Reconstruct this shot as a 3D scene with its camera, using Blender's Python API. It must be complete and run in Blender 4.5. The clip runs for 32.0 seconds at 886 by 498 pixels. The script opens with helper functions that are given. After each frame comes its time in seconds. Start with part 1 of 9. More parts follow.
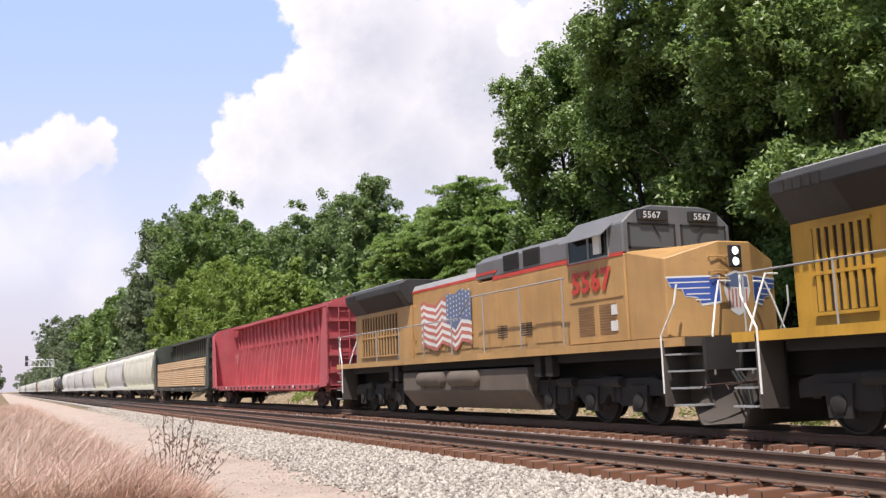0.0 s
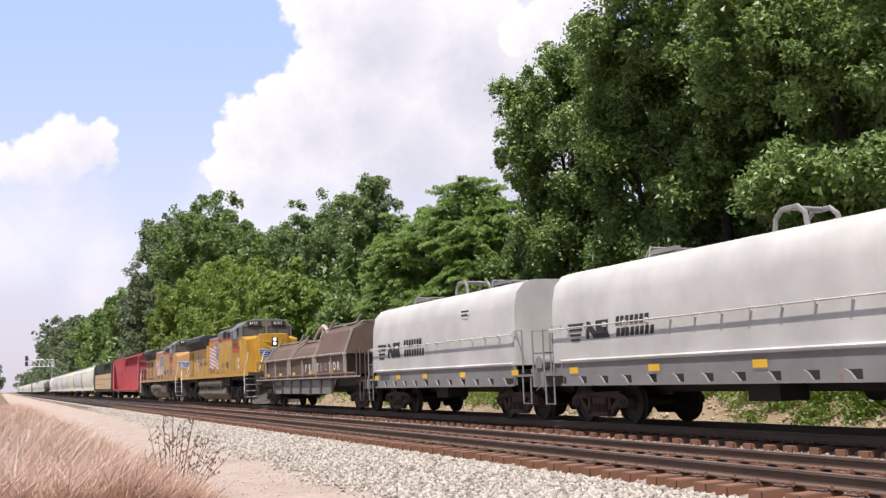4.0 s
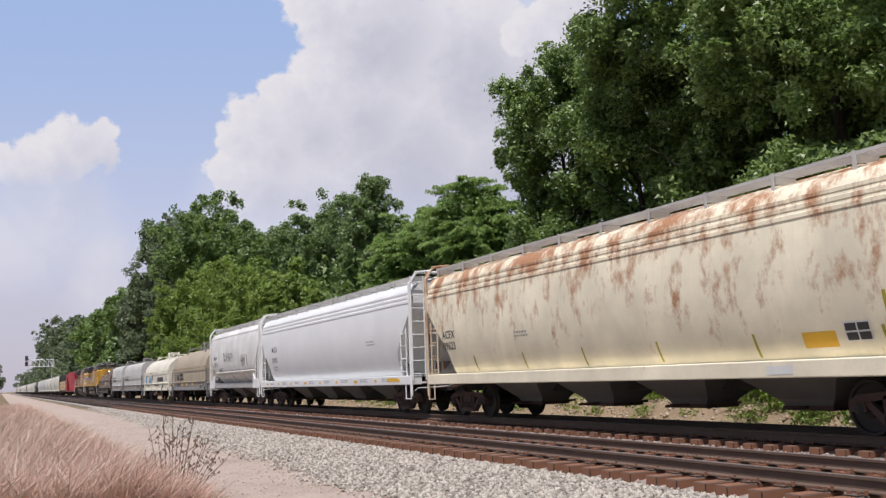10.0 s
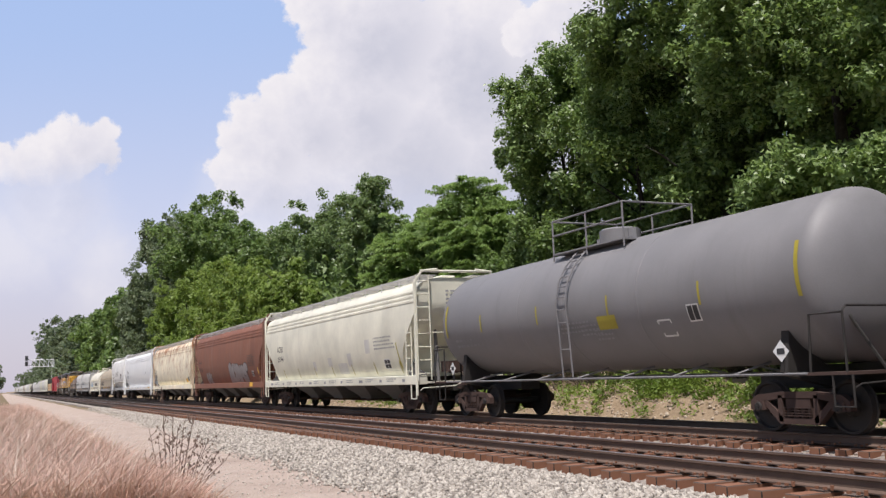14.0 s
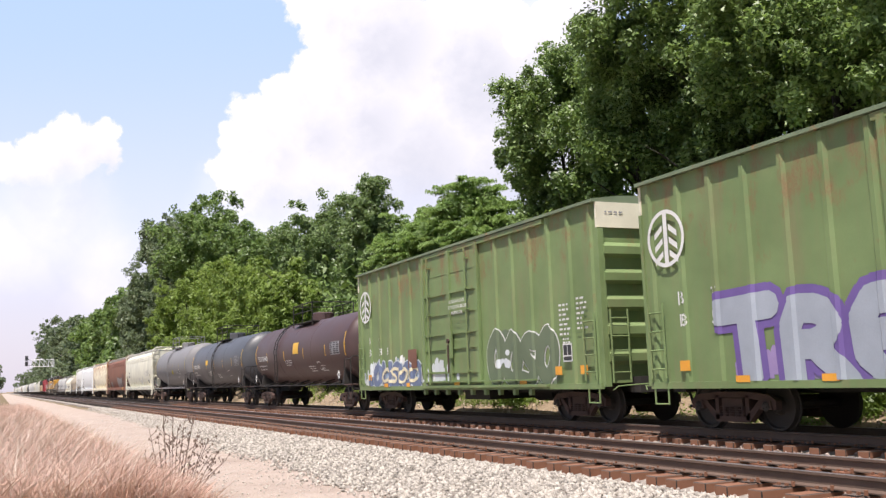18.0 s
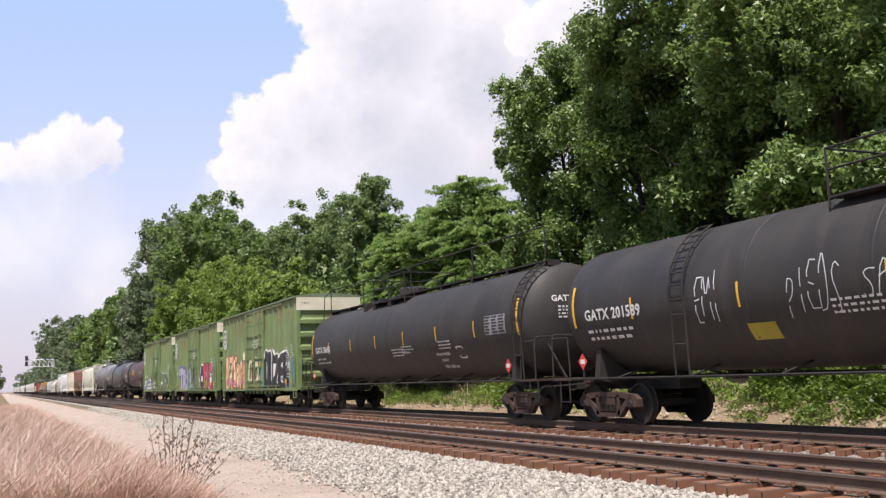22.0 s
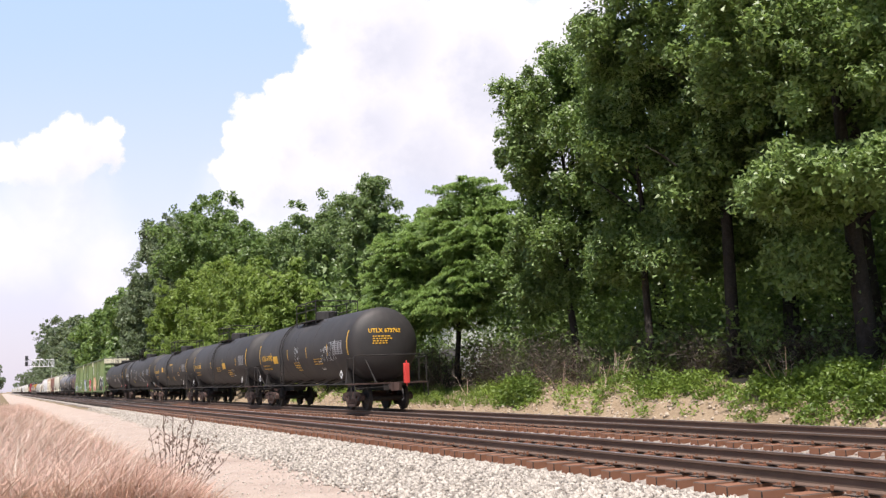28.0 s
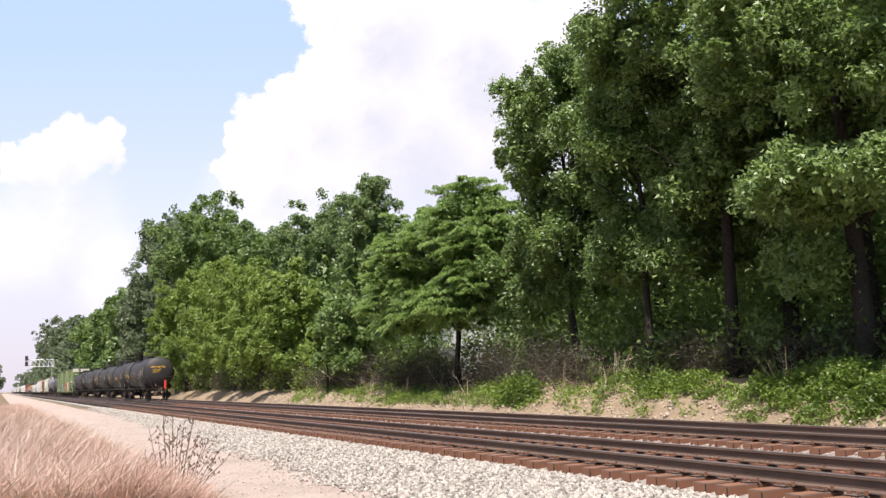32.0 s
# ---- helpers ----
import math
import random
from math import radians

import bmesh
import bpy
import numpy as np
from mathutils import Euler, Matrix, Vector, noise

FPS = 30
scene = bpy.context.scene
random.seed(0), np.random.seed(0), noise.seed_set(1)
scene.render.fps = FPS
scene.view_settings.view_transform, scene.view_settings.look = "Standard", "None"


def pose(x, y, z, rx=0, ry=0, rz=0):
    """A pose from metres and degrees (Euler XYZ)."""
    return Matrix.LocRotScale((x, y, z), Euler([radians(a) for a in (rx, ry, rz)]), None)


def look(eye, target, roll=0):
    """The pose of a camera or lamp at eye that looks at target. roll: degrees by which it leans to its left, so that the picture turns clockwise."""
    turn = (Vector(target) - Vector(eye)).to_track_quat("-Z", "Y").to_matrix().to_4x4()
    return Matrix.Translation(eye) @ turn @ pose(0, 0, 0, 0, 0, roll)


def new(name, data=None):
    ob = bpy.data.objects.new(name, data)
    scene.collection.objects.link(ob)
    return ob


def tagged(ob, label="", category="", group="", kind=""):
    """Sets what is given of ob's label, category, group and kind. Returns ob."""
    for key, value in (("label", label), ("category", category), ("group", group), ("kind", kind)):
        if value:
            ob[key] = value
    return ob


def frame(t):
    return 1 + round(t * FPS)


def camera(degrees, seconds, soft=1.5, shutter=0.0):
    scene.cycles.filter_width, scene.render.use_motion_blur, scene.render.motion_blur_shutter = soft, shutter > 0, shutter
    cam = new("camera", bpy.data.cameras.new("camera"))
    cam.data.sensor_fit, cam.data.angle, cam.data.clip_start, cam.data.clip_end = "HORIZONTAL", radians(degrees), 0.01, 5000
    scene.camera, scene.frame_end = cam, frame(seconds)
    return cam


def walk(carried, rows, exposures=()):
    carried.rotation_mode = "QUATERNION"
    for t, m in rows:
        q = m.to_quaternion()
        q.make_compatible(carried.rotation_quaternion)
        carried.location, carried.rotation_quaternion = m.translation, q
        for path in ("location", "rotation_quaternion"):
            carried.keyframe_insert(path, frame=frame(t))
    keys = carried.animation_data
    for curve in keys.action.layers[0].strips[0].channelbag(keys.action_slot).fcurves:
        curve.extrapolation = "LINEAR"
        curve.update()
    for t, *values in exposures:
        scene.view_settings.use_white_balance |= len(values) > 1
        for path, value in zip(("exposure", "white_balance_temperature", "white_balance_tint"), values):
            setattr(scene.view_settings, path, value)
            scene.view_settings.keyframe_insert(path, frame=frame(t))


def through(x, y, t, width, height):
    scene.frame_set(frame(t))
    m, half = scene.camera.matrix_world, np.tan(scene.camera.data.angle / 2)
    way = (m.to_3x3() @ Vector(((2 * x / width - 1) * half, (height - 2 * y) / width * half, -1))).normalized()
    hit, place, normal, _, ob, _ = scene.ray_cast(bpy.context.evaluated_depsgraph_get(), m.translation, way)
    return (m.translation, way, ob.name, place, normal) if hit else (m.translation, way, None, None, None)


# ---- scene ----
import collections

# Camera: stands still beside the line, 1.2 m above the rail heads.
EYE = Vector((0.0, 0.0, 1.213))
YAW, PITCH = radians(24.933), radians(7.571)
AHEAD = Vector((math.sin(YAW) * math.cos(PITCH), math.cos(YAW) * math.cos(PITCH), math.sin(PITCH)))
cam = camera(49.773, 32.0, soft=1.35)
STAND = look(EYE, EYE + AHEAD, roll=-2.106)
walk(cam, [(0.0, STAND), (32.0, STAND)],
     exposures=[(t, 0.33 + e, 6600 - 450 * max(-e, 0), 15) for t, e in ((0.0, -0.04), (3.5, -0.04), (5.5, -0.26), (6.0, -0.38), (7.0, -0.22), (8.0, -0.39), (9.0, -0.51), (11.0, -0.50), (12.0, -0.30), (13.0, -0.47), (14.0, -0.33), (14.5, -0.26), (17.0, 0.13), (18.5, 0.04), (20.0, -0.12), (22.0, -0.08), (25.0, 0.03), (28.0, 0.12), (32.0, 0.14))])

# Light: a clear summer sky and one high sun behind the camera.
TO_SUN = Vector((-0.32, -0.31, 1.0)).normalized()
world = bpy.data.worlds.new("sky")
scene.world = world
world.use_nodes = True
wn, wl = world.node_tree.nodes, world.node_tree.links
sky = wn.new("ShaderNodeTexSky")
sky.sky_type = "NISHITA"
sky.sun_disc = False
sky.sun_elevation = math.asin(TO_SUN.z)
sky.sun_rotation = math.atan2(TO_SUN.x, TO_SUN.y)
sky.air_density, sky.dust_density, sky.ozone_density = 1.0, 1.6, 1.2
wn["Background"].inputs["Strength"].default_value = 0.092
wl.new(sky.outputs[0], wn["Background"].inputs[0])
sun = new("sun", bpy.data.lights.new("sun", "SUN"))
sun.data.energy, sun.data.angle, sun.data.color = 4.9, radians(0.55), (1.0, 0.96, 0.895)
sun.matrix_world = look((0, 0, 60), Vector((0, 0, 60)) - TO_SUN)

# Plan: y runs along the line, away from the camera; z is 0 at the rail heads.
NEAR_X, FAR_X = 9.086, 13.587      # track centres
SPEED = 14.75                      # metres a second, along +y
GAUGE = 0.753                      # rail centre from track centre


# ---- small builders ----
def link(mat, a, b):
    mat.node_tree.links.new(a, b)


def node(mat, kind, **values):
    n = mat.node_tree.nodes.new(kind)
    for k, v in values.items():
        n.inputs[k].default_value = v
    return n


def ramp(mat, fac, stops):
    n = mat.node_tree.nodes.new("ShaderNodeValToRGB")
    e = n.color_ramp.elements
    while len(e) < len(stops):
        e.new(0.5)
    for i, (p, c) in enumerate(stops):
        e[i].position, e[i].color = p, (*c, 1) if len(c) == 3 else c
    link(mat, fac, n.inputs[0])
    return n.outputs[0]


def mixed(mat, fac, a, b, blend="MIX"):
    n = mat.node_tree.nodes.new("ShaderNodeMix")
    n.data_type, n.blend_type = "RGBA", blend
    for s, v in ((n.inputs[0], fac), (n.inputs[6], a), (n.inputs[7], b)):
        if isinstance(v, (int, float)):
            s.default_value = v
        elif isinstance(v, (tuple, list)):
            s.default_value = (*v, 1)
        else:
            link(mat, v, s)
    return n.outputs[2]


def material(name):
    m = bpy.data.materials.new(name)
    m.use_nodes = True
    return m, m.node_tree.nodes["Principled BSDF"]


def coords(mat, scale=(1, 1, 1), where="Object"):
    tc = node(mat, "ShaderNodeTexCoord")
    mp = node(mat, "ShaderNodeMapping")
    mp.inputs["Scale"].default_value = scale
    link(mat, tc.outputs[where], mp.inputs[0])
    return mp.outputs[0]


def noise_of(mat, scale, detail=4.0, rough=0.55, stretch=(1, 1, 1)):
    n = node(mat, "ShaderNodeTexNoise", Scale=scale, Detail=detail, Roughness=rough)
    link(mat, coords(mat, stretch), n.inputs["Vector"])
    return n.outputs["Fac"]


def bump(mat, bsdf, height, strength, distance=0.01):
    b = node(mat, "ShaderNodeBump", Strength=strength, Distance=distance)
    link(mat, height, b.inputs["Height"])
    link(mat, b.outputs[0], bsdf.inputs["Normal"])


def paint(name, color, dirt=(0.12, 0.10, 0.085), amount=0.35, rust=0.0, rough=0.5, streak=1.0, metal=0.0, high=None, rusts=((0.24, 0.075, 0.022), (0.50, 0.20, 0.06)), vary=1.0):
    """Weathered paint: fine grain, cloudy fading, broken dirt streaks and rust patches, which may start at the top edge."""
    m, b = material(name)
    fade = noise_of(m, 0.8, 5)
    grain = noise_of(m, 38, 3)
    run = noise_of(m, 1.5, 5, 0.65, (1.0, 2.6, 0.22))
    light = tuple(min(1, c * (1 + 0.13 * vary) + 0.012) for c in color)
    dark = tuple(c * (1 - 0.16 * vary) for c in color)
    col = ramp(m, fade, [(0.3, dark), (0.7, light)])
    k = ramp(m, run, [(0.66 - 0.3 * amount, (0, 0, 0)), (0.92 - 0.15 * amount, (amount * streak,) * 3)])
    broken = ramp(m, noise_of(m, 0.7, 4, 0.6, (1, 1.4, 0.8)), [(0.40, (0.12,) * 3), (0.62, (1, 1, 1))])
    col = mixed(m, mixed(m, 1.0, k, broken, "MULTIPLY"), col, dirt)
    if rust > 0:
        spots = noise_of(m, 1.9, 8, 0.72, (1, 1, 0.55 if high else 0.75))
        if high:
            zs = node(m, "ShaderNodeSeparateXYZ")
            link(m, coords(m), zs.inputs[0])
            rise = node(m, "ShaderNodeMapRange")
            for q, v in zip(rise.inputs[1:5], (high[0], high[1], -0.12, 0.13)):
                q.default_value = v
            link(m, zs.outputs["Z"], rise.inputs[0])
            add = node(m, "ShaderNodeMath")
            add.operation = "ADD"
            link(m, spots, add.inputs[0])
            link(m, rise.outputs[0], add.inputs[1])
            spots = add.outputs[0]
        rk = ramp(m, spots, [(0.64 - 0.24 * rust, (0, 0, 0)), ((0.77 if high else 0.74) - 0.2 * rust, (0.9,) * 3)])
        rc = ramp(m, grain, [(0.3, rusts[0]), (0.7, rusts[1])])
        col = mixed(m, rk, col, rc)
    col = mixed(m, ramp(m, grain, [(0.35, (0, 0, 0)), (0.75, (0.16,) * 3)]), col, tuple(c * 0.6 for c in color))
    link(m, col, b.inputs["Base Color"])
    rr = node(m, "ShaderNodeMapRange")
    rr.inputs[3].default_value, rr.inputs[4].default_value = max(0.05, rough - 0.1), min(1, rough + 0.18)
    link(m, fade, rr.inputs[0])
    link(m, rr.outputs[0], b.inputs["Roughness"])
    b.inputs["Metallic"].default_value = metal
    bump(m, b, grain, 0.12, 0.004)
    return m


def box(bm, x0, x1, y0, y1, z0, z1):
    v = [bm.verts.new((x, y, z)) for z in (z0, z1) for y in (y0, y1) for x in (x0, x1)]
    for f in ((0, 2, 3, 1), (4, 5, 7, 6), (0, 1, 5, 4), (2, 6, 7, 3), (0, 4, 6, 2), (1, 3, 7, 5)):
        bm.faces.new([v[i] for i in f])


def ring(bm, c, u, w, r, n):
    return [bm.verts.new(c + (u * math.cos(a) + w * math.sin(a)) * r) for a in (math.tau * i / n for i in range(n))]


def tube(bm, pts, r, n=6, caps=True):
    """A round bar through the points; r is one radius or one for each point."""
    pts = [Vector(p) for p in pts]
    rs = r if isinstance(r, (list, tuple)) else [r] * len(pts)
    last = None
    u = None
    for i, p in enumerate(pts):
        a = pts[max(i - 1, 0)]
        b = pts[min(i + 1, len(pts) - 1)]
        d = (b - a).normalized()
        if u is None:
            u = d.orthogonal().normalized()
        u = (u - d * u.dot(d)).normalized()
        w = d.cross(u)
        now = ring(bm, p, u, w, rs[i], n)
        if last:
            for k in range(n):
                bm.faces.new((last[k], last[(k + 1) % n], now[(k + 1) % n], now[k]))
        elif caps:
            bm.faces.new(now[::-1])
        last = now
    if caps:
        bm.faces.new(last)


def lathe(bm, profile, n=24, axis="x", c=(0, 0, 0)):
    """Turns (along, radius) pairs round an axis."""
    c = Vector(c)
    A = {"x": (Vector((1, 0, 0)), Vector((0, 1, 0)), Vector((0, 0, 1))),
         "y": (Vector((0, 1, 0)), Vector((0, 0, 1)), Vector((1, 0, 0))),
         "z": (Vector((0, 0, 1)), Vector((1, 0, 0)), Vector((0, 1, 0)))}[axis]
    last = None
    for i, (a, r) in enumerate(profile):
        if r < 1e-5:
            now = [bm.verts.new(c + A[0] * a)]
        else:
            now = ring(bm, c + A[0] * a, A[1], A[2], r, n)
        if last:
            for k in range(n):
                q = [last[k % len(last)], last[(k + 1) % len(last)], now[(k + 1) % len(now)], now[k % len(now)]]
                q = list(dict.fromkeys(q))
                if len(q) > 2:
                    bm.faces.new(q)
        last = now


def prism(bm, outline, a, b, axis="y"):
    """A plate or body: an outline in the two other axes, drawn from a to b along axis."""
    def at(p, s):
        return {"y": (p[0], s, p[1]), "x": (s, p[0], p[1]), "z": (p[0], p[1], s)}[axis]
    lo = [bm.verts.new(at(p, a)) for p in outline]
    hi = [bm.verts.new(at(p, b)) for p in outline]
    n = len(outline)
    bm.faces.new(lo)
    bm.faces.new(hi[::-1])
    for i in range(n):
        bm.faces.new((lo[i], hi[i], hi[(i + 1) % n], lo[(i + 1) % n]))


def mesh_of(name, bm, mat, smooth=False, bevel=0.0):
    if bevel:
        bmesh.ops.bevel(bm, geom=bm.edges[:], offset=bevel, segments=1, affect="EDGES", clamp_overlap=True)
    bmesh.ops.recalc_face_normals(bm, faces=bm.faces)
    me = bpy.data.meshes.new(name)
    bm.to_mesh(me)
    bm.free()
    me.materials.append(mat)
    if smooth:
        me.shade_smooth()
        if smooth != True:
            me.set_sharp_from_angle(angle=radians(smooth))
    return me


def part(name, bm, mat, parent, label="", smooth=False, bevel=0.0, kind=""):
    ob = new(name, bm if isinstance(bm, bpy.types.Mesh) else mesh_of(name, bm, mat, smooth, bevel))
    ob.parent = parent
    return tagged(ob, label, kind=kind)


def root(name, m, label, category, group=""):
    ob = new(name)
    ob.empty_display_size = 0.3
    ob.matrix_basis = m
    return tagged(ob, label, category, group)


def quads(name, V, mat):
    """One mesh of loose quads; V has the shape (n, 4, 3)."""
    n = len(V)
    me = bpy.data.meshes.new(name)
    me.vertices.add(n * 4)
    me.vertices.foreach_set("co", np.ascontiguousarray(V, np.float32).ravel())
    me.loops.add(n * 4)
    me.loops.foreach_set("vertex_index", np.arange(n * 4, dtype=np.int32))
    me.polygons.add(n)
    me.polygons.foreach_set("loop_start", np.arange(0, n * 4, 4, dtype=np.int32))
    me.update(calc_edges=True)
    me.materials.append(mat)
    return me


def tris(name, V, F, mat):
    me = bpy.data.meshes.new(name)
    me.vertices.add(len(V))
    me.vertices.foreach_set("co", np.ascontiguousarray(V, np.float32).ravel())
    me.loops.add(F.size)
    me.loops.foreach_set("vertex_index", np.ascontiguousarray(F, np.int32).ravel())
    me.polygons.add(len(F))
    me.polygons.foreach_set("loop_start", np.arange(0, F.size, F.shape[1], dtype=np.int32))
    me.update(calc_edges=True)
    me.materials.append(mat)
    return me


# ---- materials of the place ----
def earth(name, stops, scale, fine, strength, rough=0.95):
    m, b = material(name)
    big, small = noise_of(m, scale, 6, 0.6), noise_of(m, fine, 6, 0.65)
    c = mixed(m, 0.55, ramp(m, big, stops), ramp(m, small, stops))
    link(m, c, b.inputs["Base Color"])
    b.inputs["Roughness"].default_value = rough
    b.inputs["Specular IOR Level"].default_value = 0.2
    bump(m, b, small, strength, 0.03)
    return m


GROUND = earth("field_soil", [(0.3, (0.099, 0.091, 0.038)), (0.5, (0.205, 0.152, 0.091)), (0.72, (0.304, 0.236, 0.160))], 0.35, 9, 0.7)
ROAD = earth("dusty_track", [(0.28, (0.30, 0.235, 0.19)), (0.5, (0.44, 0.355, 0.30)), (0.75, (0.56, 0.475, 0.415))], 0.9, 30, 0.9)
BALLAST = earth("ballast_bed", [(0.3, (0.16, 0.138, 0.116)), (0.5, (0.325, 0.285, 0.248)), (0.7, (0.48, 0.435, 0.385))], 3.0, 22, 1.0)
BANK = earth("bank_clay", [(0.3, (0.152, 0.110, 0.068)), (0.5, (0.289, 0.217, 0.144)), (0.72, (0.395, 0.319, 0.236))], 0.8, 12, 0.9)


def stone_mat(name, lo, hi):
    m, b = material(name)
    g = node(m, "ShaderNodeNewGeometry")
    c = ramp(m, g.outputs["Random Per Island"], [(0.0, lo), (0.45, tuple((a + c) / 2 for a, c in zip(lo, hi))), (1.0, hi)])
    c = mixed(m, 0.35, c, ramp(m, noise_of(m, 60, 4), [(0.35, lo), (0.65, hi)]))
    link(m, c, b.inputs["Base Color"])
    b.inputs["Roughness"].default_value = 0.9
    return m


STONE = stone_mat("limestone", (0.09, 0.076, 0.062), (0.63, 0.575, 0.50))
STONE_DUSTY = stone_mat("rust_dusted_stone", (0.152, 0.099, 0.076), (0.441, 0.365, 0.319))
PEBBLE = stone_mat("pale_pebble", (0.36, 0.31, 0.26), (0.66, 0.60, 0.53))
RUBBLE = stone_mat("rubble", (0.258, 0.190, 0.129), (0.502, 0.426, 0.342))

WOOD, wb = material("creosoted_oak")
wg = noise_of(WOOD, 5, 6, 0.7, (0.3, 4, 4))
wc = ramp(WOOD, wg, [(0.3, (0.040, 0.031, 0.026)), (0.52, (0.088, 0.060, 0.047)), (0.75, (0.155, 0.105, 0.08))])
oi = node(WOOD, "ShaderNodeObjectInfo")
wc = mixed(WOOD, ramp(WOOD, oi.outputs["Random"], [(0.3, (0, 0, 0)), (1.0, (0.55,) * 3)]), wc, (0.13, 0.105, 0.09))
# tops rust-dusted; sides and ends darkened by normal, shade put into the creosote colour
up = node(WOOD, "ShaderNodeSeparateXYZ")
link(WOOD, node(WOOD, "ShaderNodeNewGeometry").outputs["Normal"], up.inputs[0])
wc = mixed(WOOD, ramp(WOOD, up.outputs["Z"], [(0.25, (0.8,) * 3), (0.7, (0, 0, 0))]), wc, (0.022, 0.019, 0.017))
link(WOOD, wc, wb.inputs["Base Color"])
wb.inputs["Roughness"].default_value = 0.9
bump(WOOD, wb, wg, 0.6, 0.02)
RUST = paint("rail_rust", (0.125, 0.080, 0.058), (0.05, 0.03, 0.025), 0.5, 0.0, 0.75)
PLATE = paint("rusty_plate", (0.22, 0.095, 0.05), (0.10, 0.05, 0.03), 0.4, 0.0, 0.85)
HEAD = paint("rail_head", (0.40, 0.37, 0.36), (0.16, 0.12, 0.11), 0.3, 0.0, 0.38, metal=0.9)


# ---- ground: one sheet to the horizon ----
def toe(y):
    """Where the ballast shoulder meets the dirt track."""
    return 4.75 + 0.028 * min(max(y, 0), 65) + 0.12 * math.sin(y * 0.7) + 0.09 * math.sin(y * 1.9 + 1)


def ground_z(x, y):
    knots = ((-900, -0.5), (4.2, -0.50), (5.4, -0.47), (7.0, -0.42), (15.2, -0.45), (16.0, -0.52), (16.6, -0.22), (17.3, 0.22), (18.3, 0.62), (20, 0.85), (26, 1.1), (60, 1.6), (900, 2.0))
    for (a, p), (b, q) in zip(knots, knots[1:]):
        if x <= b:
            f = (x - a) / (b - a)
            break
    z = p + (q - p) * f
    if x > 15.6:
        z += 0.16 * noise.noise((x * 0.7, y * 0.45, 3.1)) + 0.10 * noise.noise((x * 2.0, y * 1.6, 1.0))
    elif x < 4:
        z += 0.05 * noise.noise((x * 0.4, y * 0.3, 7.0))
    return z


xs = [-900, -400, -150, -60, -25, -12, -6, -3, -1, 0.5, 2, 3, 4.2, 5.4, 7, 11, 15.2, 15.7] + [16 + 0.25 * i for i in range(17)] + [20.8, 22, 24, 28, 36, 60, 120, 300, 900]
ys = [-400, -150, -60, -25, -10, 0] + [3 + 0.8 * i for i in range(90)] + [78 + 4 * i for i in range(30)] + [215, 260, 340, 480, 700, 1000, 1600, 2600, 4000]
gv = np.array([(x, y, ground_z(x, y)) for y in ys for x in xs])
nx = len(xs)
gf = np.array([(j * nx + i, j * nx + i + 1, (j + 1) * nx + i + 1, (j + 1) * nx + i) for j in range(len(ys) - 1) for i in range(nx - 1)])
ground = new("ground", tris("ground", gv, gf, GROUND))
tagged(ground, "dry tan soil with sparse grass beside the line", kind="structure")
ground.data.materials.append(BANK)
mi = np.array([1 if 15.3 < (xs[k % (nx - 1)]) < 19.6 else 0 for k in range(len(gf))], np.int32)
ground.data.polygons.foreach_set("material_index", mi)
ground.data.shade_smooth()

# Dirt service track along the ballast.
rv, rf = [], []
rys = [-60, -20, -5] + [0.8 * i for i in range(120)] + [100 + 10 * i for i in range(30)] + [450, 700, 1100]
for j, y in enumerate(rys):
    e = toe(y) + 0.7
    for i in range(12):
        f = i / 11
        x = 1.2 + (e - 1.2) * f
        rut = -0.025 * math.exp(-((x - 3.4) / 0.25) ** 2) - 0.025 * math.exp(-((x - 4.7) / 0.25) ** 2)
        rv.append((x, y, -0.445 + rut + 0.012 * noise.noise((x * 1.4, y * 0.8, 0))))
    if j:
        for i in range(11):
            a = (j - 1) * 12 + i
            rf.append((a, a + 1, a + 13, a + 12))
road = new("road", tris("road", np.array(rv), np.array(rf), ROAD))
road.data.shade_smooth()
tagged(road, "pale dusty dirt service track along the rails", kind="structure")

# Ballast bed: shoulders and a raised crown under both tracks.
bed = []
bys = [-60, -20, -5] + [0.5 * i for i in range(160)] + [82 + 4 * i for i in range(40)] + [260, 330, 450, 700, 1100]
for j, y in enumerate(bys):
    t0 = toe(y)
    prof = [(t0 - 0.3, -0.49), (t0, -0.44), (t0 + 0.5, -0.415), (6.9, -0.365), (7.45, -0.342), (7.75, -0.332), (8.3, -0.265), (9.1, -0.255), (9.9, -0.265), (10.4, -0.315), (11.3, -0.36),
            (12.2, -0.32), (12.8, -0.25), (13.6, -0.235), (14.4, -0.235), (14.95, -0.26), (15.3, -0.36), (15.9, -0.60)]
    for x, z in prof:
        bed.append((x, y, z + 0.012 * noise.noise((x * 3, y * 3, 0))))
nb = len(prof)
bf = np.array([(j * nb + i, j * nb + i + 1, (j + 1) * nb + i + 1, (j + 1) * nb + i) for j in range(len(bys) - 1) for i in range(nb - 1)])
ballast = new("ballast", tris("ballast", np.array(bed), bf, BALLAST))
ballast.data.shade_smooth()
tagged(ballast, "pale crushed limestone ballast bed", kind="structure")


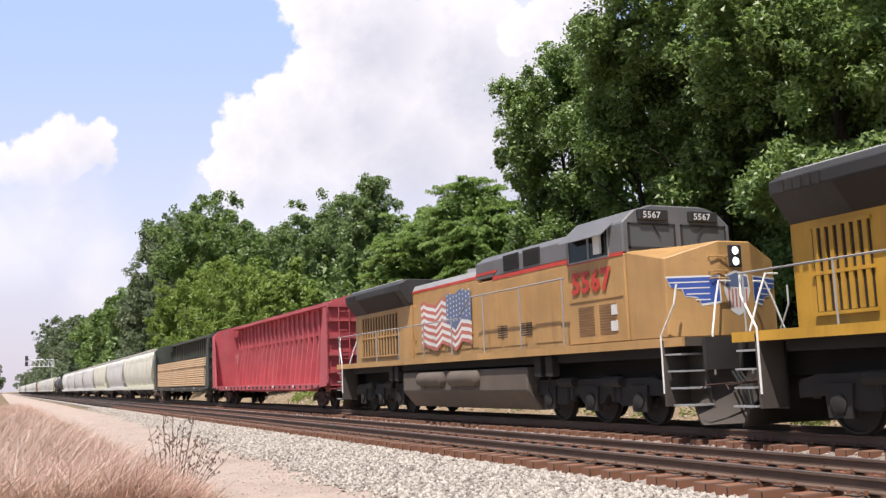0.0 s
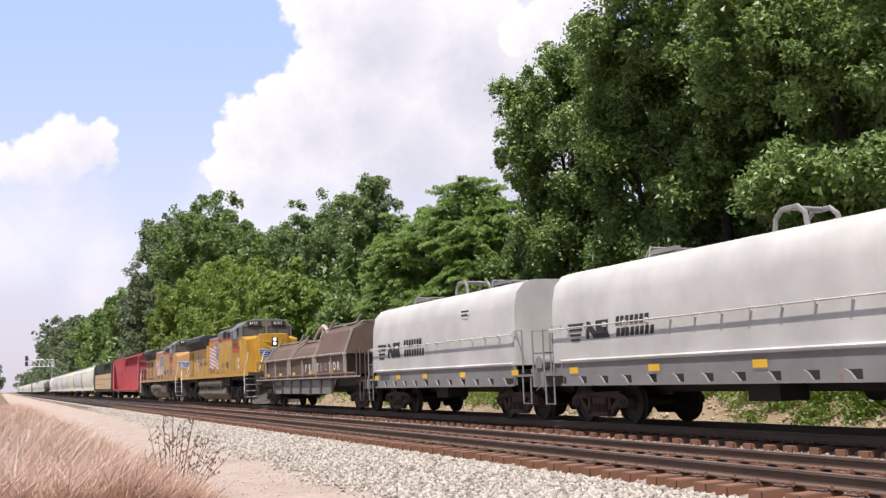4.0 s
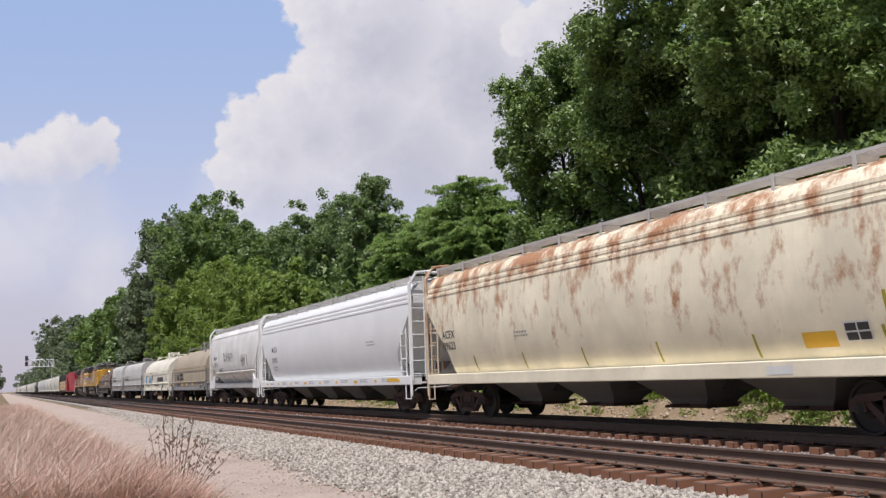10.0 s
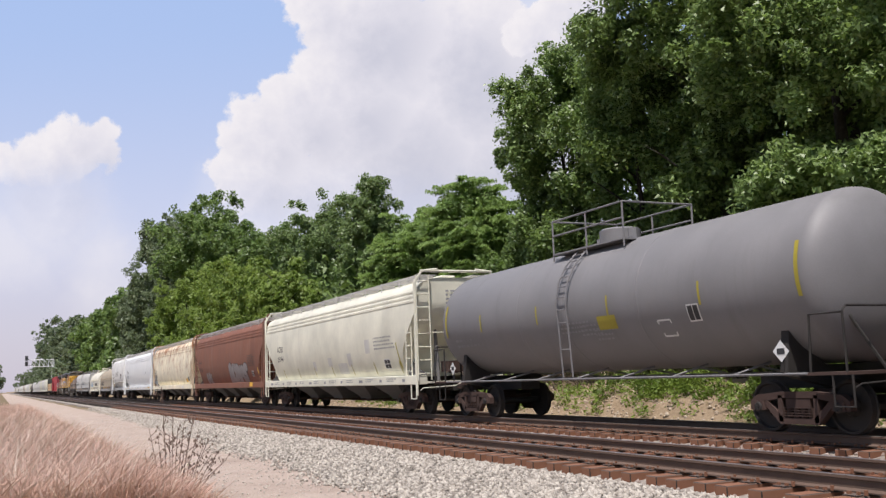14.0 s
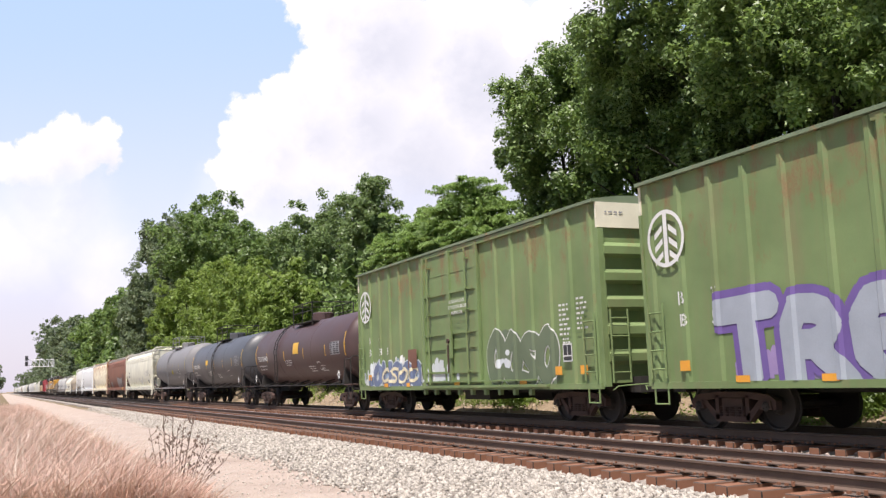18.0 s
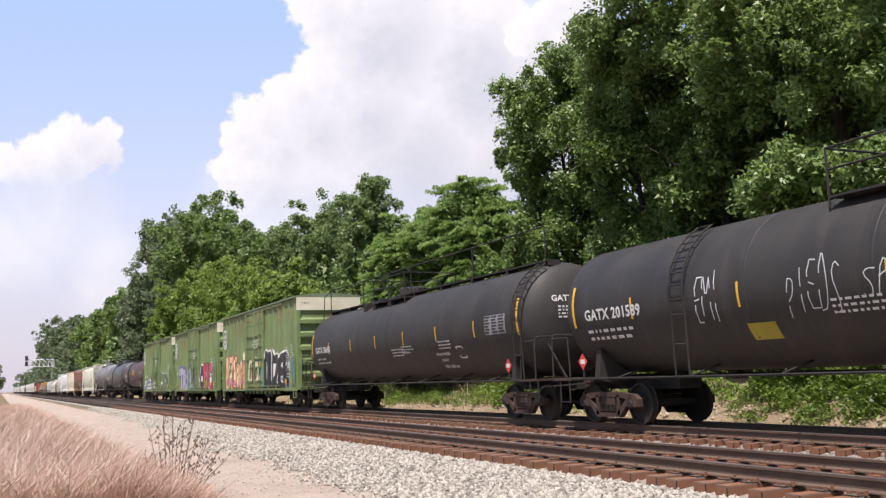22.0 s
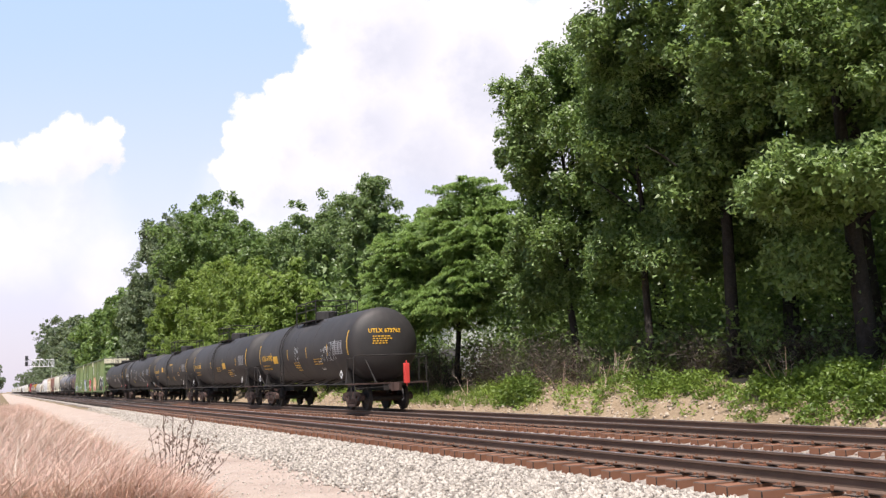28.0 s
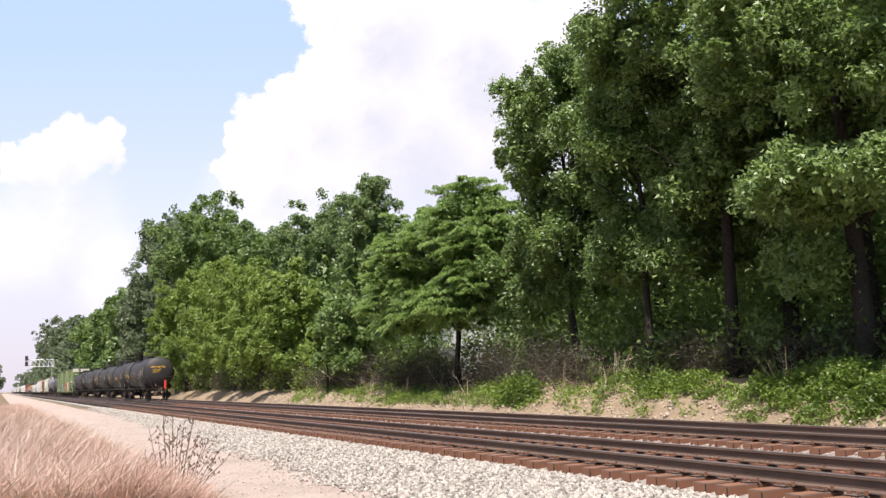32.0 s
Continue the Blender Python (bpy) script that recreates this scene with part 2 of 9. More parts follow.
def stones(name, pts, size, mat, rng, label):
    """Loose broken stones: squashed, turned octahedra with their corners moved."""
    n = len(pts)
    base = np.array([(1, 0, 0), (-1, 0, 0), (0, 1, 0), (0, -1, 0), (0, 0, 1), (0, 0, -1)], float)
    V = base[None] * (0.62 + 0.6 * rng.random((n, 6, 1))) + 0.3 * (rng.random((n, 6, 3)) - 0.5)
    q = rng.normal(size=(n, 4))
    q /= np.linalg.norm(q, axis=1, keepdims=True)
    w, x, y, z = q.T
    R = np.stack([1 - 2 * (y * y + z * z), 2 * (x * y - z * w), 2 * (x * z + y * w), 2 * (x * y + z * w), 1 - 2 * (x * x + z * z), 2 * (y * z - x * w),
                  2 * (x * z - y * w), 2 * (y * z + x * w), 1 - 2 * (x * x + y * y)], -1).reshape(n, 3, 3)
    V = np.einsum("nij,nkj->nki", R, V) * (size * (0.6 + 0.8 * rng.random((n, 1, 1))))
    V += np.asarray(pts)[:, None]
    F = np.array([(0, 2, 4), (2, 1, 4), (1, 3, 4), (3, 0, 4), (2, 0, 5), (1, 2, 5), (3, 1, 5), (0, 3, 5)])
    F = (F[None] + 6 * np.arange(n)[:, None, None]).reshape(-1, 3)
    ob = new(name, tris(name, V.reshape(-1, 3), F, mat))
    return tagged(ob, label, "gravel", kind="stuff")


def bed_height(x, y):
    t0 = np.array([toe(v) for v in y])
    kx = [-0.3, 0.0, 0.5]
    z = np.interp(x, [6.9, 7.45, 7.75, 8.3, 9.9, 10.4, 11.3, 12.2, 12.8, 14.4, 14.95, 15.3, 15.9], [-0.365, -0.342, -0.332, -0.265, -0.265, -0.315, -0.36, -0.32, -0.25, -0.235, -0.26, -0.36, -0.6])
    f = np.clip((x - t0) / (6.9 - t0), -0.3, 1)
    return np.where(x < 6.9, -0.44 + f * 0.075, z)


rng = np.random.default_rng(11)
n = 42000
py = 4.5 + 80 * rng.random(n) ** 1.95
px_ = 4.6 + 3.15 * rng.random(n) ** 0.85
keep = px_ > np.array([toe(v) for v in py]) - 0.55 * rng.random(n) ** 2.2
px_, py = px_[keep], py[keep]
stones("ballast_stones", np.stack([px_, py, bed_height(px_, py) + 0.012], -1), 0.040, STONE, rng, "pale broken limestone ballast on the shoulder")
n = 10000
py = 4.5 + 60 * rng.random(n) ** 1.4
px_ = np.where(rng.random(n) < 0.6, 10.3 + 2.0 * rng.random(n), 7.8 + 7.6 * rng.random(n))
stones("track_stones", np.stack([px_, py, bed_height(px_, py) + 0.01], -1), 0.042, STONE_DUSTY, rng, "rust-dusted ballast between the rails and ties")
n = 2600
py = 8 + 60 * rng.random(n)
px_ = 15.9 + 2.3 * rng.random(n)
stones("bank_rubble", np.array([(a, b, ground_z(a, b) + 0.01) for a, b in zip(px_, py)]), 0.06, RUBBLE, rng, "tan rubble and clods on the clay bank")
n = 3200
py = 8 + 50 * rng.random(n) ** 1.5
px_ = np.array([toe(v) for v in py]) - 2.6 * rng.random(n) ** 1.7
stones("track_pebbles", np.stack([px_, py, np.full(n, -0.442)], -1), 0.017, PEBBLE, rng, "scattered pebbles on the dirt track")


# ---- rails and ties ----
def rail_outline(x, grow=0.0):
    return [(x - 0.075, -0.17), (x + 0.075, -0.17), (x + 0.075, -0.155), (x + 0.012, -0.135), (x + 0.012, -0.045), (x + 0.037, -0.035), (x + 0.037, -0.006), (x + 0.028, -0.004),
            (x - 0.028, -0.004), (x - 0.037, -0.006), (x - 0.037, -0.035), (x - 0.012, -0.045), (x - 0.012, -0.135), (x - 0.075, -0.155)]


def track(cx, label):
    t = root("railway_track", pose(0, 0, 0), label, "railway track", "tracks of the line")
    for s in (-1, 1):
        bm = bmesh.new()
        prism(bm, rail_outline(cx + s * GAUGE), -50, 1100)
        r = part("rail", bm, RUST, t, "rust-brown steel rail")
        bm = bmesh.new()
        prism(bm, [(cx + s * GAUGE - 0.026, -0.004), (cx + s * GAUGE + 0.026, -0.004), (cx + s * GAUGE + 0.02, 0.0), (cx + s * GAUGE - 0.02, 0.0)], -50, 1100)
        part("rail_head", bm, HEAD, r, "worn running surface")
    return t


def tie_bm(bm, cx, y, w=1.3, turn=0.0):
    box(bm, cx - w, cx + w, y - 0.115, y + 0.115, -0.37, -0.188)


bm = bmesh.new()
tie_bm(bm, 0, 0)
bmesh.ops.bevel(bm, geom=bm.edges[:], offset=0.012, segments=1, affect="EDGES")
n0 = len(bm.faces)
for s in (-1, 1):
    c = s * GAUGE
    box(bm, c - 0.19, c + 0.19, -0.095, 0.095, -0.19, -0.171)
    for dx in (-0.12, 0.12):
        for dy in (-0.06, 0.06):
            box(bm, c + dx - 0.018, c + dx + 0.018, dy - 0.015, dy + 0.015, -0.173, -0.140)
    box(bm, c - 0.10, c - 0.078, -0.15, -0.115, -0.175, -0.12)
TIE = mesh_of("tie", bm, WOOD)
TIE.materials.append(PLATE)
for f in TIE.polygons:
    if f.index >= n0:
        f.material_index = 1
near_track = track(NEAR_X, "rusty ballasted railway track on worn timber ties")
far_track = track(FAR_X, "ballasted railway track with polished rail heads")
rnd = random.Random(5)
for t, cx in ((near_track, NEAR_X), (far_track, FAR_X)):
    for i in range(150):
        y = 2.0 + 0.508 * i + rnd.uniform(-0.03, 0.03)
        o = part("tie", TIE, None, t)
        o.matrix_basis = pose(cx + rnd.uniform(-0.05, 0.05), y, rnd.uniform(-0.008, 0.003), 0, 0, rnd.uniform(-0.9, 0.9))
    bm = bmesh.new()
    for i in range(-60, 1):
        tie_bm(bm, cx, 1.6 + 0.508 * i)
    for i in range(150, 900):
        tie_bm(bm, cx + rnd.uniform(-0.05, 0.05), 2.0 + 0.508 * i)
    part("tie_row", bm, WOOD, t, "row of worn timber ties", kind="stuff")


# ---- summer haze and cumulus, far behind everything ----
CLOUD_FAR = 2600.0
PX = CLOUD_FAR / 1690.0


def math_node(mat, op, a, b=None, clamp=False):
    n = mat.node_tree.nodes.new("ShaderNodeMath")
    n.operation, n.use_clamp = op, clamp
    for s, v in zip(n.inputs, (a, b)):
        if v is None:
            continue
        if isinstance(v, (int, float)):
            s.default_value = v
        else:
            link(mat, v, s)
    return n.outputs[0]


def smooth_step(mat, v, a, b):
    n = mat.node_tree.nodes.new("ShaderNodeMapRange")
    n.interpolation_type = "SMOOTHSTEP"
    n.inputs[1].default_value, n.inputs[2].default_value = a, b
    link(mat, v, n.inputs[0])
    return n.outputs[0]


def cloud_material(name, crisp, soft, fade=(-400, -300)):
    """Billows: round masses (x, y, radius) with a ragged, noisy rim; soft ones fade out slowly."""
    m, b = material(name)
    m.node_tree.nodes.remove(b)
    p = coords(m, (1 / PX, 1 / PX, 1 / PX))
    n1 = node(m, "ShaderNodeTexNoise", Scale=0.011, Detail=2.0)
    n2 = node(m, "ShaderNodeTexNoise", Scale=0.040, Detail=6.0, Roughness=0.6)
    for n in (n1, n2):
        link(m, p, n.inputs["Vector"])

    def shifted(src, n, k):
        sub = m.node_tree.nodes.new("ShaderNodeVectorMath")
        sub.operation = "SUBTRACT"
        sub.inputs[1].default_value = (0.5, 0.5, 0.5)
        link(m, n.outputs["Color"], sub.inputs[0])
        mad = m.node_tree.nodes.new("ShaderNodeVectorMath")
        mad.operation = "MULTIPLY_ADD"
        mad.inputs[1].default_value = (k, k, 0)
        link(m, sub.outputs[0], mad.inputs[0])
        link(m, src, mad.inputs[2])
        return mad.outputs[0]

    q = shifted(shifted(p, n1, 70.0), n2, 46.0)

    toward = m.node_tree.nodes.new("ShaderNodeVectorMath")
    toward.operation = "ADD"
    toward.inputs[1].default_value = (-42, 34, 0)
    link(m, q, toward.inputs[0])

    def field(blobs, q=q):
        best = None
        for x, y, r in blobs:
            d = m.node_tree.nodes.new("ShaderNodeVectorMath")
            d.operation = "DISTANCE"
            d.inputs[1].default_value = (x, y, 0)
            link(m, q, d.inputs[0])
            v = math_node(m, "SUBTRACT", r, d.outputs["Value"])
            best = v if best is None else math_node(m, "MAXIMUM", best, v)
        return best

    hard = field(crisp)
    up = node(m, "ShaderNodeSeparateXYZ")
    link(m, q, up.inputs[0])
    ah = math_node(m, "MULTIPLY", smooth_step(m, hard, -3.0, 11.0), smooth_step(m, up.outputs["Y"], *fade))
    alpha = ah
    if soft:
        s = smooth_step(m, field(soft), -60.0, 60.0)
        alpha = math_node(m, "MAXIMUM", ah, math_node(m, "MULTIPLY", s, 0.5))
    shade = math_node(m, "ADD", math_node(m, "MULTIPLY", smooth_step(m, field(crisp, toward.outputs[0]), -70.0, 140.0), 0.62), math_node(m, "MULTIPLY", math_node(m, "ADD", n2.outputs["Fac"], n1.outputs["Fac"]), 0.20))
    col = ramp(m, shade, [(0.22, (1.0, 0.985, 0.99)), (0.46, (0.86, 0.86, 0.915)), (0.85, (0.67, 0.69, 0.78))])
    em = node(m, "ShaderNodeEmission", Strength=0.88)
    link(m, col, em.inputs[0])
    tr = node(m, "ShaderNodeBsdfTransparent")
    mx = node(m, "ShaderNodeMixShader")
    link(m, alpha, mx.inputs[0])
    link(m, tr.outputs[0], mx.inputs[1])
    link(m, em.outputs[0], mx.inputs[2])
    link(m, mx.outputs[0], m.node_tree.nodes["Material Output"].inputs[0])
    return m


def sky_sheet(name, far, x0, x1, y0, y1, mat, label):
    """A flat sheet square to the view, far off; x and y in thousandths of its own scale."""
    k = far / 1690.0
    V = np.array([(x0 * k, y0 * k, 0), (x1 * k, y0 * k, 0), (x1 * k, y1 * k, 0), (x0 * k, y1 * k, 0)])
    ob = new(name, tris(name, V, np.array([(0, 1, 2, 3)]), mat))
    ob.matrix_basis = Matrix.Translation(EYE + AHEAD * far) @ STAND.to_3x3().to_4x4()
    return tagged(ob, label, kind="structure")


HAZE, hb_ = material("summer_haze")
HAZE.node_tree.nodes.remove(hb_)
hp = node(HAZE, "ShaderNodeSeparateXYZ")
link(HAZE, coords(HAZE, (1 / (2900 / 1690.0),) * 3), hp.inputs[0])
hup = smooth_step(HAZE, hp.outputs["Y"], -260.0, 480.0)
hcol = ramp(HAZE, hup, [(0.0, (0.74, 0.70, 0.80)), (0.35, (0.74, 0.79, 0.98)), (1.0, (0.50, 0.68, 1.03))])
hem = node(HAZE, "ShaderNodeEmission", Strength=0.95)
link(HAZE, hcol, hem.inputs[0])
htr = node(HAZE, "ShaderNodeBsdfTransparent")
hmx = node(HAZE, "ShaderNodeMixShader", Fac=0.78)
link(HAZE, htr.outputs[0], hmx.inputs[1])
link(HAZE, hem.outputs[0], hmx.inputs[2])
link(HAZE, hmx.outputs[0], HAZE.node_tree.nodes["Material Output"].inputs[0])
sky_sheet("backdrop", 2900.0, -1500, 1500, -330, 900, HAZE, "bright pale-blue summer haze above the horizon")

# (x, y) from the middle of the view, y up
SMALL = cloud_material("small_cumulus", [(-678, 205, 40), (-606, 205, 26), (-640, 170, 58), (-715, 165, 50), (-770, 140, 45), (-600, 150, 30), (-690, 120, 62)],
                       [(-700, 70, 90), (-610, -10, 50), (-780, 10, 70), (-620, -60, 40)], (40, 170))
LARGE = cloud_material("large_cumulus", [(-245, 320, 48), (-305, 275, 42), (-365, 250, 38), (-395, 205, 32), (-340, 205, 65), (-270, 240, 85), (-395, 150, 40), (-350, 130, 70), (-180, 250, 110), (-150, 400, 120), (-255, 440, 50), (-100, 160, 150), (40, 330, 150), (60, 120, 160), (-280, 90, 90), (150, 200, 120)],
                       [(-330, 60, 110), (-250, 20, 140), (-60, 60, 200), (100, 120, 220), (160, 360, 130), (-420, -30, 80)], (-80, 170))
SIDE = cloud_material("side_cumulus", [(190, 420, 55), (240, 440, 60), (140, 390, 45), (120, 372, 25), (290, 440, 40), (200, 385, 40)], [(180, 380, 80)])
CLOUDS = [sky_sheet("cloud_left", 2600.0, -1000, -440, -230, 330, SMALL, "small bright cumulus cloud in haze"),
          sky_sheet("cloud_middle", 2650.0, -620, 420, -230, 640, LARGE, "towering white cumulus cloud"),
          sky_sheet("cloud_right", 2620.0, 0, 420, 250, 640, SIDE, "puff of white cumulus above the trees")]


# ---- plants ----
def leaf_mat(name, dark, mid, light, through=0.3, rough=0.5):
    m, b = material(name)
    g = node(m, "ShaderNodeNewGeometry")
    c = ramp(m, g.outputs["Random Per Island"], [(0.0, dark), (0.5, mid), (1.0, light)])
    c = mixed(m, 0.4, c, ramp(m, noise_of(m, 0.6, 3), [(0.35, dark), (0.65, light)]))
    link(m, c, b.inputs["Base Color"])
    b.inputs["Roughness"].default_value = rough
    tr = node(m, "ShaderNodeBsdfTranslucent")
    link(m, mixed(m, 0.35, c, (0.25, 0.35, 0.03)), tr.inputs[0])
    mx = node(m, "ShaderNodeMixShader", Fac=through)
    link(m, b.outputs[0], mx.inputs[1])
    link(m, tr.outputs[0], mx.inputs[2])
    link(m, mx.outputs[0], m.node_tree.nodes["Material Output"].inputs[0])
    return m


OAK = leaf_mat("oak_leaves", (0.057, 0.100, 0.030), (0.140, 0.224, 0.061), (0.293, 0.415, 0.128), 0.38, 0.42)
ELM = leaf_mat("elm_leaves", (0.069, 0.120, 0.034), (0.149, 0.238, 0.064), (0.274, 0.397, 0.121), 0.40, 0.42)
ASHLEAF = leaf_mat("ash_leaves", (0.095, 0.147, 0.052), (0.171, 0.252, 0.091), (0.266, 0.366, 0.143), 0.4, 0.42)
HACKBERRY = leaf_mat("hackberry_leaves", (0.104, 0.165, 0.051), (0.201, 0.305, 0.091), (0.342, 0.470, 0.165), 0.46, 0.42)
SUMAC = leaf_mat("sumac_leaves", (0.135, 0.221, 0.065), (0.221, 0.340, 0.099), (0.313, 0.443, 0.151), 0.5)
LIME = leaf_mat("light_leaves", (0.114, 0.180, 0.030), (0.207, 0.304, 0.053), (0.317, 0.422, 0.092), 0.42)
IVY = leaf_mat("vine_leaves", (0.062, 0.110, 0.018), (0.123, 0.198, 0.028), (0.202, 0.290, 0.048), 0.28)
DRYLEAF = leaf_mat("dead_brush", (0.040, 0.031, 0.025), (0.072, 0.055, 0.043), (0.12, 0.094, 0.075), 0.12, 0.8)
# distance haze is put into this paler, greyer leaf colour
HAZY = leaf_mat("haze_tinted_leaves", (0.097, 0.134, 0.075), (0.141, 0.189, 0.101), (0.194, 0.246, 0.132), 0.3)
STRAW = leaf_mat("dry_grass", (0.40, 0.225, 0.17), (0.69, 0.445, 0.36), (0.82, 0.64, 0.55), 0.16, 0.7)
STALK = leaf_mat("straw_stalks", (0.468, 0.357, 0.272), (0.65, 0.53, 0.43), (0.75, 0.65, 0.55), 0.1, 0.6)
WEED = leaf_mat("weed_stalks", (0.085, 0.053, 0.043), (0.145, 0.089, 0.072), (0.212, 0.145, 0.111), 0.05, 0.85)
BARK = earth("bark", [(0.3, (0.021, 0.019, 0.017)), (0.5, (0.043, 0.037, 0.032)), (0.7, (0.075, 0.067, 0.060))], 3, 18, 1.0)


GLASS_DARK, gdb = material('house_glass')
gdb.inputs['Base Color'].default_value = (0.02, 0.025, 0.03, 1)
gdb.inputs['Roughness'].default_value = 0.1
DARKHEAD = paint('signal_black', (0.12, 0.12, 0.125), (0.2, 0.2, 0.2), 0.3, 0.0, 0.6)


def unit(v):
    return v / np.maximum(np.linalg.norm(v, axis=-1, keepdims=True), 1e-9)


def leaves(P, N, size, rng, slim=0.55):
    """Pointed three-cornered leaves at P, roughly facing N."""
    n = len(P)
    r = unit(rng.normal(size=(n, 3)))
    t = unit(np.cross(N, r))
    b = np.cross(N, t)
    s = (size * (0.6 + 0.8 * rng.random(n)))[:, None]
    return np.stack([P - t * s * 0.5 + b * s * slim * 0.6, P - t * s * 0.5 - b * s * slim * 0.6, P + t * s * 0.7], 1)


def leaf_mesh(name, V, mat):
    n = len(V)
    return tris(name, V.reshape(-1, 3), np.arange(3 * n).reshape(n, 3), mat)


def crown_points(c, radii, clumps, rng, lumpy=0.3, floor=-0.75):
    """Shoot centres gathered into boughs, which leave dark hollows between them."""
    nb = max(9, clumps // 5)
    b = unit(rng.normal(size=(nb * 4, 3)))
    b = b[b[:, 2] > floor][:nb]
    nb = len(b)
    at = b * (0.35 + 0.5 * rng.random(nb) ** 0.6)[:, None]
    size = 0.20 + lumpy * rng.random(nb) ** 1.3
    k = rng.integers(0, nb, clumps)
    d = unit(rng.normal(size=(clumps, 3)) + 0.75 * b[k] + np.array((0, -0.05, 0.45)))
    p = at[k] + d * (size[k] * (0.75 + 0.35 * rng.random(clumps)))[:, None] * np.array((1, 1, 0.8))
    return np.asarray(c) + p * np.asarray(radii), unit(0.5 * b[k] + d)


def crown_leaves(c, radii, clumps, per, spread, size, rng, lumpy=0.22, floor=-0.75, slim=0.55):
    """Leafy shoots: each clump is a tapering spray that climbs up and outward."""
    C, D = crown_points(c, radii, clumps, rng, lumpy, floor)
    n = len(C)
    sp = (spread * 0.8 * (0.5 + 0.9 * rng.random(n)))[:, None, None]
    axis = unit(0.75 * D + np.array((0, 0, 0.75)) + 0.45 * rng.normal(size=(n, 3)))[:, None]
    t = (rng.random((n, per)) ** 0.9 * 1.9 - 0.9)[..., None]
    q = rng.normal(size=(n, per, 3))
    q -= axis * (q * axis).sum(-1, keepdims=True)
    off = axis * t * sp + q * sp * (0.60 - 0.22 * t) * 0.85
    P = (C[:, None] + off).reshape(-1, 3)
    N = unit(0.35 * unit(q).reshape(-1, 3) + np.array((-0.16, -0.22, 0.42)) + 0.48 * rng.normal(size=(n * per, 3)))
    return leaves(P, N, size, rng, slim)


def fronds(c, radii, clumps, rng, size=0.19, lumpy=0.25):
    """Drooping feathered sprays, each a rosette of arching stems set with leaflets."""
    C, D = crown_points(c, radii, clumps, rng, lumpy, -0.6)
    k, m = 8, 9
    az = rng.random((len(C), k)) * 6.283
    ln = 0.46 * (0.7 + 0.6 * rng.random((len(C), k)))
    s = np.linspace(0.15, 1, m)
    out = (s[None, None] * ln[..., None])
    h = np.stack([np.cos(az), np.sin(az), np.zeros_like(az)], -1)
    P = C[:, None, None] + h[:, :, None] * out[..., None]
    P[..., 2] += 0.3 * out - 1.1 * out ** 2
    P += D[:, None, None] * out[..., None] * 0.55
    side = np.stack([-np.sin(az), np.cos(az), np.zeros_like(az)], -1)[:, :, None]
    L = []
    for sg in (-1, 1):
        a = P
        tip = P + side * sg * size * 0.85 + h[:, :, None] * size * 0.3
        tip[..., 2] -= size * 0.75
        w = h[:, :, None] * size * 0.2 * np.ones_like(P)
        L.append(np.stack([a + w, a - w, tip], -2).reshape(-1, 3, 3))
    V = np.concatenate(L)
    return V + 0.03 * rng.normal(size=(len(V), 1, 3))


def limbs(bm, base, height, r, reach, rng, n=7, fork=0.35):
    base = Vector(base)
    lean = Vector((rng.uniform(-0.6, 0.6), rng.uniform(-0.6, 0.6), 0))
    pts = [base + Vector((0, 0, height * f)) + lean * f * f + Vector((rng.uniform(-0.12, 0.12), rng.uniform(-0.12, 0.12), 0)) for f in (0, 0.12, 0.3, 0.5, 0.7, 0.88)]
    pts[0].z -= 0.4
    tube(bm, pts, [r * 1.35, r, r * 0.85, r * 0.62, r * 0.38, r * 0.12], 9)
    for i in range(n):
        f = rng.uniform(fork, 0.8)
        j = min(int(f * 6), 4)
        p = pts[j].lerp(pts[j + 1], rng.random())
        a = rng.uniform(0, 6.283)
        out = Vector((math.cos(a), math.sin(a), 0)) * reach * rng.uniform(0.55, 0.9)
        rr = r * (0.42 - 0.3 * f)
        tube(bm, [p, p + out * 0.35 + Vector((0, 0, reach * 0.22)), p + out * 0.75 + Vector((0, 0, reach * 0.42)), p + out + Vector((0, 0, reach * 0.5))], [rr * 1.1, rr * 0.8, rr * 0.45, rr * 0.1], 6)


def tree(name, x, y, height, trunk_r, crowns, mat, label, seed, size, spread, per, kind="round", group="", slim=0.6, floor=-0.75):
    """crowns: (dx, dy, z, rx, ry, rz, clumps) for each main mass of the crown."""
    rg, rr = np.random.default_rng(seed), random.Random(seed)
    z = ground_z(x, y)
    t = root(name, pose(x, y, z), label, "tree", group)
    bm = bmesh.new()
    limbs(bm, (0, 0, 0), height * 0.88, trunk_r, max(c[3] for c in crowns), rr)
    part("trunk", bm, BARK, t, "rough grey-brown bark", smooth=True)
    for dx, dy, cz, rx, ry, rz, k in crowns:
        if kind == "frond":
            V = fronds((dx, dy, cz), (rx, ry, rz), k, rg)
            V = np.concatenate([V, crown_leaves((dx, dy, cz), (rx * 0.8, ry * 0.8, rz * 0.8), k, 45, 0.42, 0.14, rg)])
        else:
            V = crown_leaves((dx, dy, cz), (rx, ry, rz), k, per, spread, size, rg, slim=slim, floor=floor)
            V = np.concatenate([V, crown_leaves((dx, dy, cz), (rx * 0.6, ry * 0.6, rz * 0.7), k // 2, 30, spread * 1.2, size * 1.25, rg, slim=0.7)])
        part("crown", leaf_mesh("crown", V, mat), None, t)
    return t


BIG = "broad leafy woodland trees beyond the line"
